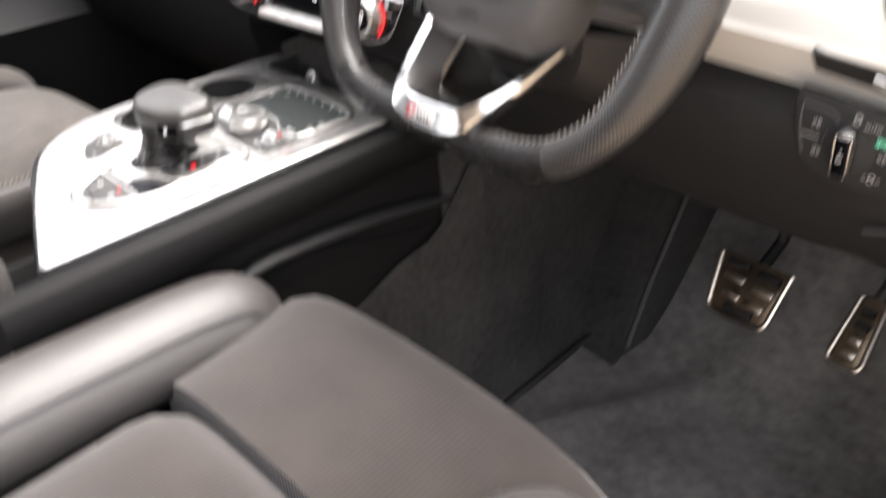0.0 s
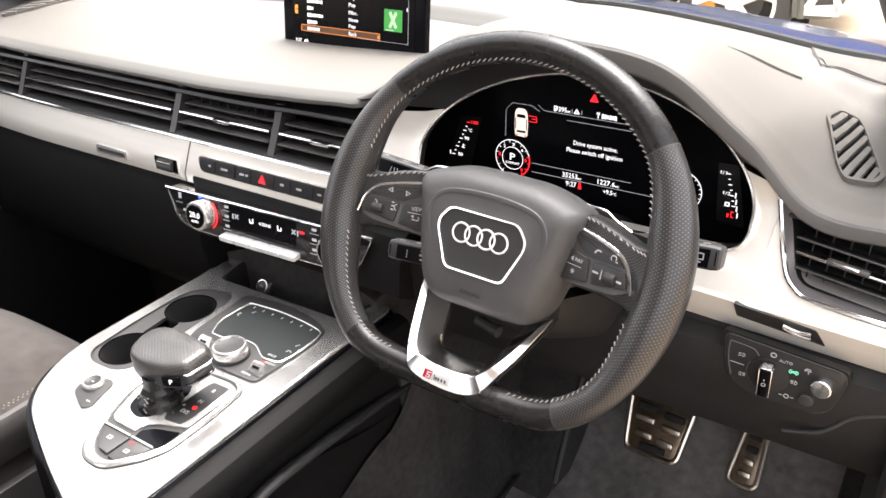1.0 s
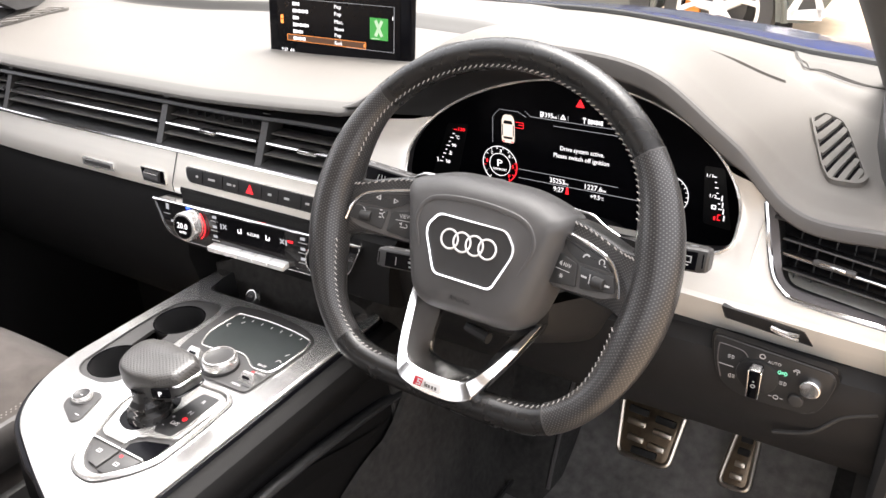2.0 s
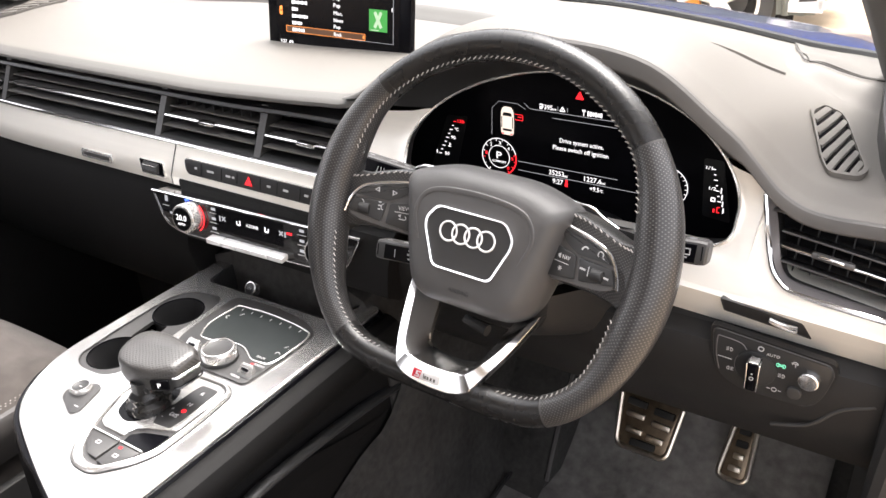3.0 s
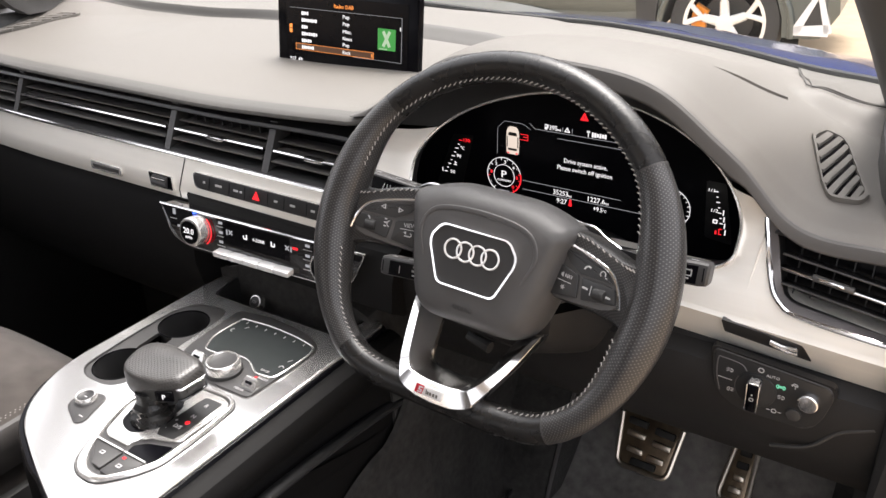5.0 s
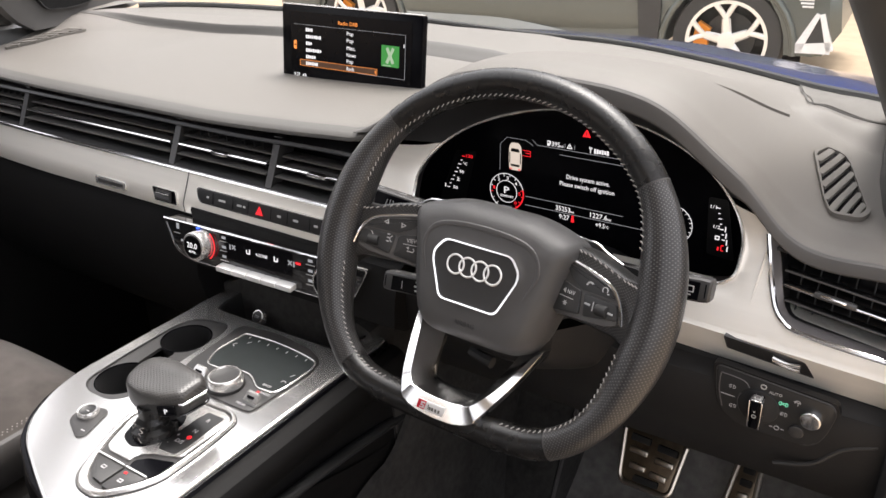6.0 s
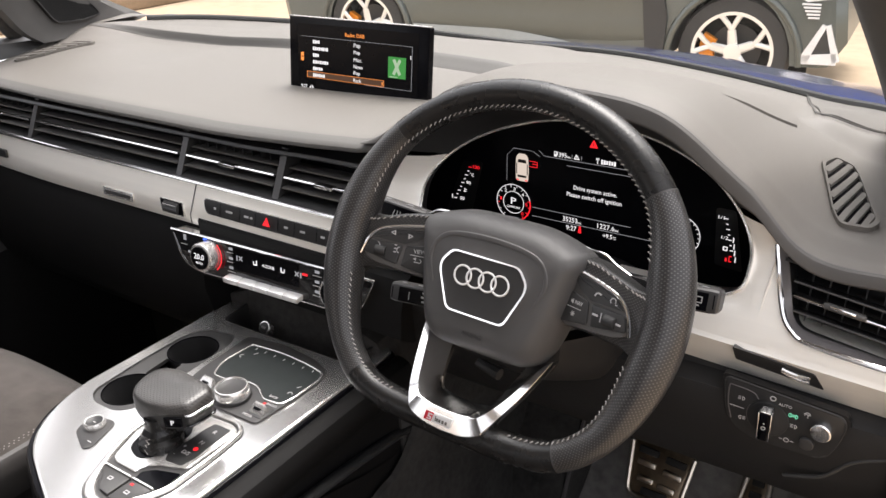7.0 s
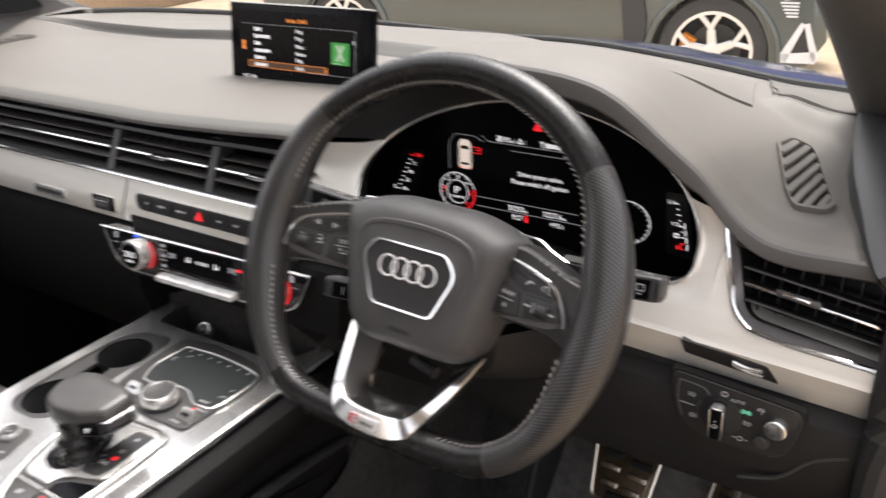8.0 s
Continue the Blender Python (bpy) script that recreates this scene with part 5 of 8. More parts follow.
part("lower_spoke", lower_spoke(), SATIN, wheel, "dished satin chrome lower spoke", WM)
PLM = WM @ pose(-0.0035, -0.1172, 0.0301, 3, 0, 0)
part("plate", slab(rounded([(-0.0140, 0.0046), (0.0140, 0.0046), (0.0125, -0.0046), (-0.0155, -0.0046)], 0.0008, 2), 0.0, 0.0010, 0.0002), BRIGHT, wheel, "small silver plate", PLM)
part("plate_red", slab([(-0.0136, 0.0042), (-0.0050, 0.0042), (-0.0072, -0.0042), (-0.0150, -0.0042)], 0.0008, 0.0013), RED_PRINT, wheel, "red enamel field", PLM, smooth=False)
for u, v, w, h in ((-0.0085, 0.0022, 0.0046, 0.0010), (-0.0100, 0.0008, 0.0012, 0.0024), (-0.0092, -0.0004, 0.0040, 0.0010), (-0.0080, -0.0016, 0.0012, 0.0022), (-0.0100, -0.0026, 0.0042, 0.0010)):
    bar(w, h, PLM @ pose(u, v, 0.0014), BRIGHT, wheel, "plate_stroke")
for u, h in ((-0.0028, 0.0046), (-0.0010, 0.0030), (0.0016, 0.0030), (0.0050, 0.0030), (0.0084, 0.0030)):
    bar(0.0009 if h > 0.004 else 0.0020, h, PLM @ pose(u, -0.0012 + (h - 0.003) / 2, 0.0011), COVER, wheel, "plate_mark")

# steering column cowl and stalks
cowl = thing("column_cowl", (0.39, 0.12, 1.07), "black plastic steering column cowl", "steering column")
def cowl_shell(a0, a1):
    return loft([[(0.39 + 0.062 * k * math.copysign(abs(math.cos(t)) ** 0.6, math.cos(t)), y, zc + h * math.copysign(abs(math.sin(t)) ** 0.6, math.sin(t))) for t in (radians(a0 + (a1 - a0) * j / 20) for j in range(21))]
                 for y, k, zc, h in ((0.028, 0.6, 1.075, 0.03), (0.030, 0.9, 1.075, 0.044), (0.040, 1.0, 1.070, 0.050), (0.12, 1.06, 1.040, 0.060), (0.24, 1.05, 1.005, 0.055))], closed=False)


part("upper_shell", cowl_shell(2, 178), PLASTIC, cowl)
part("lower_shell", loft([[(0.39 + w * math.copysign(abs(math.cos(t)) ** 0.5, math.cos(t)), y, zc + h * math.copysign(abs(math.sin(t)) ** 0.6, math.sin(t))) for t in (radians(182 + 176 * j / 20) for j in range(21))]
                          for y, w, zc, h in ((0.030, 0.050, 1.075, 0.040), (0.034, 0.058, 1.074, 0.054), (0.050, 0.064, 1.072, 0.066), (0.090, 0.074, 1.062, 0.078), (0.130, 0.086, 1.050, 0.085), (0.24, 0.090, 1.015, 0.080))], closed=False), DASH_DARK, cowl, "dark grained lower shell")
part("height_lever", tube([(0.36, 0.06, 1.022), (0.36, 0.035, 1.014), (0.385, 0.03, 1.012)], 0.006, 8), PLASTIC, cowl)


def stalk(x0, x1, z0, z1, y0, y1, label, marks, end=0.89):
    """A flat boxy lever: a grey shell, a black front panel with prints and marks along its upper edge."""
    s = thing("stalk", (x0, y0, z0), label, "stalk", "column stalks")
    a, b = Vector((x0, y0, z0)), Vector((x1, y1, z1))
    d = (b - a).normalized()
    side = Vector((0, -1, 0.35)).normalized()
    up = Vector((0, 0.35, 1)).normalized()

    def section(t, w, h):
        c = a.lerp(b, t)
        return [c + side * u + up * v for u, v in rounded([(-w, -h), (w, -h), (w, h), (-w, h)], min(w, h) * 0.5, 3)]

    part("shell", loft([section(t, w, h) for t, w, h in ((0.0, 0.006, 0.006), (0.25, 0.007, 0.007), (0.42, 0.010, 0.0095), (0.50, 0.011, 0.0110), (0.94, 0.0105, 0.0110), (0.985, 0.0095, 0.0102), (1.0, 0.007, 0.0080))], caps=True), GREY_PLASTIC, s, "dark grey shell")
    part("front_panel", loft([[a.lerp(b, t) + side * 0.0116 + up * v for v in (-0.0085, 0.0070)] + [a.lerp(b, t) + side * 0.0100 + up * v for v in (0.0070, -0.0085)] for t in (0.48, 0.52, end - 0.03, end)], caps=True), BLACK, s, "black front panel")
    part("end_slot", box(0.0009, 0.012, 0.0006), BLACK, s, m=Matrix.Translation(a.lerp(b, 0.965) + side * 0.0102) @ Matrix((d, up, d.cross(up))).transposed().to_4x4(), smooth=False)
    m = Matrix((d, up, d.cross(up))).transposed().to_4x4() if x1 > x0 else Matrix((-d, up, (-d).cross(up))).transposed().to_4x4()
    for t, v, w, h, turn in marks:
        part("stalk_print", box(w, h, 0.0003), PRINT, s, m=Matrix.Translation(a.lerp(b, t) + side * 0.0119 + up * v) @ m @ pose(0, 0, 0, 0, 0, turn), smooth=False)
    for t, w in ((0.58, 0.006), (0.70, 0.009), (0.88, 0.006)):
        part("edge_print", box(w, 0.0016, 0.0006), PRINT, s, m=Matrix.Translation(a.lerp(b, t) + side * 0.004 + up * 0.0111) @ m @ pose(0, 0, 0, 90, 0, 0), smooth=False)
    return s


stalk(0.45, 0.576, 1.109, 1.1235, 0.09, 0.078, "dark grey wiper stalk with printed symbols", [(0.862, 0.0030, 0.0070, 0.0009, 0), (0.862, -0.0020, 0.0070, 0.0009, 0), (0.838, 0.0005, 0.0009, 0.0055, 0), (0.886, 0.0005, 0.0009, 0.0055, 0), (0.862, -0.0045, 0.0030, 0.0012, 0)], 0.925)
stalk(0.345, 0.205, 1.120, 1.1405, 0.09, 0.078, "dark grey indicator stalk with printed symbols", [(0.76, -0.001, 0.0008, 0.0075, 0), (0.79, -0.001, 0.0008, 0.0075, -15), (0.73, -0.001, 0.0008, 0.0075, 15), (0.56, -0.002, 0.0060, 0.0009, 0)])
stalk(0.345, 0.222, 1.046, 1.041, 0.085, 0.078, "dark grey cruise control stalk with printed symbols", [(0.78, -0.001, 0.0008, 0.0085, 0), (0.62, 0.0045, 0.0060, 0.0016, 0), (0.62, 0.0, 0.0085, 0.0022, 0), (0.62, -0.0048, 0.0060, 0.0016, 0)])

# shift paddles behind the rim
for side in (-1, 1):
    pad = thing("shift_paddle", (0.39 + side * 0.12, 0.03, 1.15), "slim black shift paddle with a bright edge", "paddle", "paddles")
    out = rounded([(side * u, v) for u, v in ((0.060, 0.0585), (0.0734, 0.0572), (0.0883, 0.0560), (0.0989, 0.0502), (0.1148, 0.0440), (0.1286, 0.0438), (0.1394, 0.0384), (0.1404, 0.0310), (0.1281, 0.0305), (0.1142, 0.036), (0.090, 0.040), (0.066, 0.044))], 0.004, 3)
    part("blade", slab(out if side > 0 else out[::-1], -0.040, -0.034, 0.002), PLASTIC, pad, m=WM)
    part("edge", tube(smooth_path([(side * u, v, -0.0335) for u, v in ((0.066, 0.0580), (0.0734, 0.0572), (0.0883, 0.0560), (0.0989, 0.0502), (0.1148, 0.0440))], 4), 0.0012, 6), CHROME, pad, "bright edge", WM)
    bar(0.005, 0.0009, WM @ pose(side * 0.1345, 0.0365, -0.0338), PRINT, pad, "shift_print")
    if side > 0:
        bar(0.0009, 0.005, WM @ pose(side * 0.1345, 0.0365, -0.0338), PRINT, pad, "shift_print")

# ---- climate panel, switch strip, light switch ----
clim = thing("climate_panel", (0, 0.09, 0.99), "gloss black climate panel with chrome surround, rotary knobs and silver keys", "climate control")
CM = facing(0.007, 0.0885, 1.010, 8, 2.4)
face = rounded([(-0.170, 0.0195), (0.170, 0.0195), (0.150, -0.022), (0.120, -0.030), (-0.120, -0.030), (-0.150, -0.022)], [0.006, 0.006, 0.02, 0.008, 0.008, 0.02], 4)
part("panel", slab(face, -0.02, 0.0015, 0.001), GLOSS, clim, m=CM)
part("chrome_frame", slab([(x * 1.008, y * 1.045) for x, y in face], -0.02, 0.0022, hole=face), CHROME, clim, "thin chrome surround", CM)
for side in (-1, 1):
    kx = -0.097 if side < 0 else 0.122
    kn = part("knob", disc(0.0195, 0.020, 36, 0.002), SILVER, clim, "ribbed silver temperature knob", CM @ pose(kx, -0.002, 0.001))
    part("knob_face", disc(0.0155, 0.001, 32), BLACK, kn, m=CM @ pose(kx, -0.002, 0.0212))
    part("red_arc", ring_mesh(0.0212, 0.0228, 16, -55, 50), RED_GLOW, kn, m=CM @ pose(kx, -0.002, 0.004))
    part("blue_arc", ring_mesh(0.0208, 0.0232, 5, 100, 118), BLUE_GLOW, kn, m=CM @ pose(kx, -0.002, 0.004))
    writing("20.0", 0.011, CM @ pose(kx, 0.000, 0.0226), WHITE_GLOW, kn)
    writing("AUTO", 0.0045, CM @ pose(kx, -0.0085, 0.0226), WHITE_GLOW, kn)
    for j, dy in enumerate((0.013, 0.0, -0.013)):
        bar(0.014, 0.0009, CM @ pose(kx + 0.037 * (1 if side < 0 else -1), dy - 0.005, 0.002), PRINT, clim, "key_line")
        bar(0.007, 0.0035, CM @ pose(kx + 0.037 * (1 if side < 0 else -1), dy + 0.0005, 0.002), GREY_GLOW, clim, "key_print")
    bar(0.012, 0.0008, CM @ pose(side * 0.147, 0.003, 0.002), PRINT, clim, "key_line")
    bar(0.005, 0.008, CM @ pose(side * 0.145, 0.013, 0.002), GREY_GLOW, clim, "seat_heat_print")
    bar(0.010, 0.003, CM @ pose(side * 0.135, -0.006, 0.002), RED_GLOW if side > 0 else GREY_GLOW, clim, "seat_heat_bars")
part("top_line", tube([(-0.171, 0.0205, 0.0015), (0, 0.0205, 0.0015), (0.171, 0.0205, 0.0015)], 0.0018, 8), CHROME, clim, "bright chrome top line", CM)
part("display", box(0.112, 0.030, 0.0008), BLACK, clim, m=CM @ pose(0, 0.002, 0.0018), smooth=False)
fitted("4-ZONE", 0.0200, 0.0042, CM @ pose(0.0060, 0.003, 0.0026), WHITE_GLOW, clim)
for x, side in ((-0.0165, -1), (0.0295, 1)):
    for dx, dy, w, h in ((-0.0022, 0.0, 0.0016, 0.0066), (0.0006, -0.0026, 0.0050, 0.0016), (0.0030, -0.0002, 0.0012, 0.0040)):
        bar(w, h, CM @ pose(x + side * dx, 0.0036 + dy, 0.0026), WHITE_GLOW, clim, "seat_print")
for x, side in ((-0.0420, -1), (0.0530, 1)):
    for k in range(4):
        bar(0.0018, 0.0040, CM @ pose(x, 0.0040, 0.0026) @ pose(0.0021 * math.cos(radians(90 * k + 45)), 0.0021 * math.sin(radians(90 * k + 45)), 0, 0, 0, 90 * k - 45), GREY_GLOW, clim, "fan_print")
    bar(0.0022, 0.0070, CM @ pose(x + side * 0.0064, 0.0034, 0.0026), GREY_GLOW, clim, "level_print")
bar(0.008, 0.003, CM @ pose(0.066, 0.006, 0.0026), RED_GLOW, clim, "lamp")
for i in range(5):
    part("key", box(0.0250, 0.0074, 0.015, 0.0015), BRIGHT, clim, "silver key", CM @ pose(-0.0530 + 0.0255 * i, -0.0262, 0.006, 10, 0, 0))

part("centre_band", lower_body(-0.132, 0.150, [(0.122, 1.0440), (0.1048, 1.0432), (0.1030, 1.040), (0.1040, 1.026), (0.122, 1.026)]), FLANK, dash, "black band under the switches")
strip = thing("switch_strip", (0, 0.105, 1.05), "black strip of dashboard switches with a red hazard triangle", "switch panel")
TM = facing(-0.002, 0.1090, 1.0625, 14)
so = rounded([(-0.118, 0.0105), (0.118, 0.0105), (0.112, -0.0085), (-0.112, -0.0085)], 0.008, 4)
part("strip", slab(so, -0.004, 0.0022, 0.001), SHROUD, strip, m=TM)
part("strip_frame", slab([(x * 1.012, y * 1.10) for x, y in so], -0.004, 0.0016, hole=so), SILVER, strip, m=TM)
part("hazard_triangle", slab([(-0.0062, -0.005), (0.0062, -0.005), (0, 0.006)], 0, 0.0008), RED_GLOW, strip, "red hazard triangle", TM @ pose(0.0, 0.001, 0.0022), smooth=False)
for i in range(6):
    part("joint", box(0.0005, 0.015, 0.0006), BLACK, strip, m=TM @ pose((-0.085, -0.048, -0.020, 0.020, 0.048, 0.085)[i], 0.001, 0.0023), smooth=False)
for x, w in ((-0.068, 0.012), (-0.036, 0.008), (-0.014 - 0.013, 0.004), (0.034, 0.006), (0.062, 0.008), (-0.095, 0.004), (0.095, 0.006)):
    bar(w, 0.0026, TM @ pose(x, 0.001, 0.0024), PRINT, strip, "switch_print")

# small handle recess, badge bar on the passenger strip
hr = thing("thumbwheel", (-0.186, 0.108, 1.047), "black recessed thumbwheel in the aluminium strip", "thumbwheel")
HM = facing(-0.187, 0.1065, 1.049, 12)
ho = rounded([(-0.024, 0.0085), (0.022, 0.0085), (0.026, -0.0085), (-0.018, -0.0085)], 0.002, 3)
part("recess", slab(ho, -0.003, 0.0008), BLACK, hr, m=HM)
part("recess_rim", slab([(x * 1.05, y * 1.12) for x, y in ho], -0.003, 0.0012, hole=ho), SILVER, hr, m=HM)
part("wheel", loft([[(-0.015 + 0.030 * k, (0.0088 - 0.0010 * (j % 2)) * math.cos(2 * math.pi * j / 40), -0.003 + (0.0088 - 0.0010 * (j % 2)) * math.sin(2 * math.pi * j / 40)) for j in range(40)] for k in (0.0, 0.06, 0.94, 1.0)], caps=True), GREY_PLASTIC, hr, "ribbed wheel", HM)
part("wheel_line", tube([(-0.013, 0.0030, 0.0056), (0.013, 0.0030, 0.0056)], 0.0006, 6), SILVER, hr, m=HM)
tb = thing("trim_badge", (-0.306, 0.108, 1.045), "small bright raised badge on the aluminium strip", "badge")
part("badge", slab(rounded([(-0.036, 0.006), (0.034, 0.006), (0.036, -0.006), (-0.034, -0.006)], 0.0015, 2), 0, 0.0018, 0.0006), SILVER, tb, m=facing(-0.306, 0.1065, 1.0455, 11))
part("badge_bar", box(0.058, 0.005, 0.0006), GREY_PLASTIC, tb, m=facing(-0.306, 0.1045, 1.0455, 11), smooth=False)
ls = thing("lock_switch", (-0.61, 0.11, 1.06), "small black switch in the aluminium strip", "switch")
part("switch", box(0.040, 0.014, 0.004, 0.001), PLASTIC, ls, m=facing(-0.625, 0.1115, 1.058, 2))

# light switch panel by the door
lp = thing("light_switch", (0.63, 0.12, 0.99), "dark grey headlight switch panel with a rotary knob and silver button", "light switch")
LM = facing(0.632, 0.1165, 0.998, -4)
lo = rounded([(-0.0530, 0.0335), (0.0500, 0.0240), (0.0535, 0.0150), (0.0475, -0.0120), (0.0380, -0.0285), (-0.0250, -0.0290), (-0.0440, -0.0170), (-0.0500, 0.0000)], [0.006, 0.006, 0.006, 0.02, 0.010, 0.012, 0.012, 0.02], 4)
part("panel", slab(lo, -0.006, 0.003, 0.0015), PANEL, lp, m=LM)
part("outline", tube([(x, y, 0.0020) for x, y in lo], 0.0008, 6, loop=True), GREY_PLASTIC, lp, m=LM)
part("panel_frame", slab([(x * 1.06, y * 1.08) for x, y in lo], -0.006, 0.0012, hole=lo), DASH_DARK, lp, m=LM)
part("key_fold", tube(smooth_path([(-0.0440, -0.0120, 0.0030), (-0.0480, 0.0060, 0.0030), (-0.0480, 0.0245, 0.0030), (-0.0440, 0.0262, 0.0030), (-0.0270, 0.0240, 0.0030), (-0.0215, 0.0180, 0.0030)], 4), 0.0006, 6), FRAME_GREY, lp, "thin pale edge of the fog lamp keys", LM)
DC = (-0.0115, 0.0005)
part("dial_well", disc(0.0185, 0.0022, 40, 0.0008), RUBBER, lp, "round black dial", LM @ pose(*DC, 0.003))
part("dial_ring", ring_mesh(0.0185, 0.0193, 40, 150, 260), FRAME_GREY, lp, m=LM @ pose(*DC, 0.0032))
kn = part("rotary_knob", slab(rounded([(-0.0052, 0.0150), (0.0052, 0.0150), (0.0046, -0.0165), (-0.0046, -0.0165)], 0.002, 3), 0.0, 0.0130, 0.002), BLACK, lp, "black knob with chrome cheeks", LM @ pose(*DC, 0.005))
for k in (-1, 1):
    part("chrome_cheek", box(0.0014, 0.0300, 0.0110, 0.0006), SATIN, kn, "chrome cheek", LM @ pose(DC[0] + k * 0.0053, DC[1] - 0.0006, 0.0122, 0, 0, k * -1.0))
part("chrome_cheek", box(0.0090, 0.0016, 0.0100, 0.0006), SILVER, kn, "chrome cheek", LM @ pose(DC[0], DC[1] + 0.0150, 0.0118))
bar(0.0014, 0.0014, LM @ pose(DC[0], DC[1] + 0.0040, 0.0182), PRINT, kn, "knob_dot")
part("knob_mark", ring_mesh(0.0014, 0.0021, 16), PRINT, kn, m=LM @ pose(DC[0], DC[1] - 0.0010, 0.0182))
part("button", disc(0.0092, 0.0070, 32, 0.0016), SATIN, lp, "round silver button", LM @ pose(0.0345, 0.0050, 0.003))
part("small_button", disc(0.0066, 0.0030, 24, 0.001), GREY_PLASTIC, lp, m=LM @ pose(0.0240, -0.0145, 0.003))
part("off_print", ring_mesh(0.0019, 0.0028, 20), PRINT, lp, m=LM @ pose(-0.0092, 0.0236, 0.0032))
writing("AUTO", 0.0042, LM @ pose(0.0020, 0.0205, 0.0046), PRINT, lp)


def lamp_print(x, y, mat, rays, turn, flip=1):
    """A lamp symbol: a half-round outline with short rays beside it."""
    m = LM @ pose(x, y, 0.0032)
    part("switch_print", ring_mesh(0.0016, 0.0022, 12, 90 if flip < 0 else -90, 270 if flip < 0 else 90), mat, lp, m=m)
    bar(0.0006, 0.0040, m, mat, lp, "switch_print")
    for k in range(rays):
        bar(0.0026, 0.0005, m @ pose(-0.0026 * flip, (k - (rays - 1) / 2) * 0.0015, 0, 0, 0, turn), mat, lp, "switch_print")


for x, y, mat, rays, turn, flip in ((0.0115, 0.0110, LIGHT_GREEN_GLOW, 2, 0, 1), (0.0075, 0.0112, LIGHT_GREEN_GLOW, 2, 0, -1), (0.0120, -0.0002, PRINT, 3, 0, 1), (-0.0355, 0.0140, PRINT, 3, 20, 1), (-0.0350, -0.0080, PRINT, 3, 0, -1)):
    lamp_print(x, y, mat, rays, turn, flip)
part("switch_print", ring_mesh(0.0020, 0.0027, 14, 20, 200), PRINT, lp, m=LM @ pose(0.0210, 0.0168, 0.0032))
bar(0.0060, 0.0006, LM @ pose(0.0208, 0.0172, 0.0034, 0, 0, -8), PRINT, lp, "switch_print")
bar(0.0007, 0.0030, LM @ pose(0.0215, 0.0150, 0.0034), PRINT, lp, "switch_print")
part("switch_print", ring_mesh(0.0018, 0.0025, 14), PRINT, lp, m=LM @ pose(0.0068, -0.0180, 0.0032))
for k in (-1, 1):
    bar(0.0030, 0.0006, LM @ pose(0.0068 + k * 0.0050, -0.0180, 0.0034), PRINT, lp, "switch_print")
bar(0.0130, 0.0007, LM @ pose(-0.0398, 0.0032, 0.0034, 0, 0, -3), PRINT, lp, "switch_line")

# recess with the handle over the light switch
rc = thing("release_handle", (0.62, 0.118, 1.045), "dark recess with a small chrome pull in the aluminium strip", "handle")
RM = facing(0.620, 0.1234, 1.0463, -26)
ro = rounded([(-0.0381, 0.0160), (0.0312, 0.0074), (0.0395, -0.0121), (-0.0355, -0.0010)], [0.002, 0.003, 0.002, 0.002], 3)
part("recess", slab(ro, -0.006, 0.0008), PLASTIC, rc, m=RM)
part("recess_rim", slab([(0.001 + (u - 0.001) * 1.03, 0.003 + (v - 0.003) * 1.08) for u, v in ro], -0.006, 0.0012, hole=ro), GREY_PLASTIC, rc, m=RM)
for dv, r in ((0.0, 0.0020), (-0.0075, 0.0016)):
    part("pull", tube([(u, 0.0028 + dv * (0.4 + 0.6 * k) - 0.0026 * math.sin(math.pi * k) + 0.0030 * (1 - k), 0.0030) for u, k in ((0.0045 + 0.0240 * j / 10, j / 10) for j in range(11))], r, 8), SILVER, rc, "small bright pull", RM)

# ---- centre console ----
con = thing("center_console", (0.01, -0.05, 0.45), "wide centre console with silver top and black leather flanks", "console")
ZC = 0.902
top = rounded([(-0.128, 0.150), (-0.128, -0.130), (-0.085, -0.207), (0.02, -0.254), (0.150, -0.300), (0.152, 0.150)], [0.01, 0.05, 0.08, 0.10, 0.004, 0.01], 6)


def flank():
    rings = []
    for grow, z in ((0.0, ZC - 0.006), (0.006, ZC - 0.010), (0.010, ZC - 0.03), (0.012, ZC - 0.10), (0.016, 0.62), (0.03, 0.42)):
        rings.append([(x + math.copysign(grow, x - 0.01), y - (grow if y < -0.15 else 0), z) for x, y in top])
    return loft(rings, caps=False)


part("flank", flank(), FLANK, con, "black soft-touch flank")
part("shoulder_pad", loft([[(0.158 + dx, y, ZC + dz) for dx, dz in ((0.0, -0.012), (0.001, -0.0075), (0.005, -0.0060), (0.012, -0.0068), (0.022, -0.0110), (0.028, -0.0200), (0.029, -0.0330), (0.024, -0.048), (0.016, -0.055), (0.004, -0.058))] for y in [0.150 - 0.5 * i / 20 for i in range(21)]], closed=False), PADDING, con, "black leather shoulder along the plate")


def inside(q, poly):
    x, y = q
    odd = False
    for (xa, ya), (xb, yb) in zip(poly, poly[1:] + poly[:1]):
        if (ya > y) != (yb > y) and x < (xb - xa) * (y - ya) / (yb - ya) + xa:
            odd = not odd
    return odd


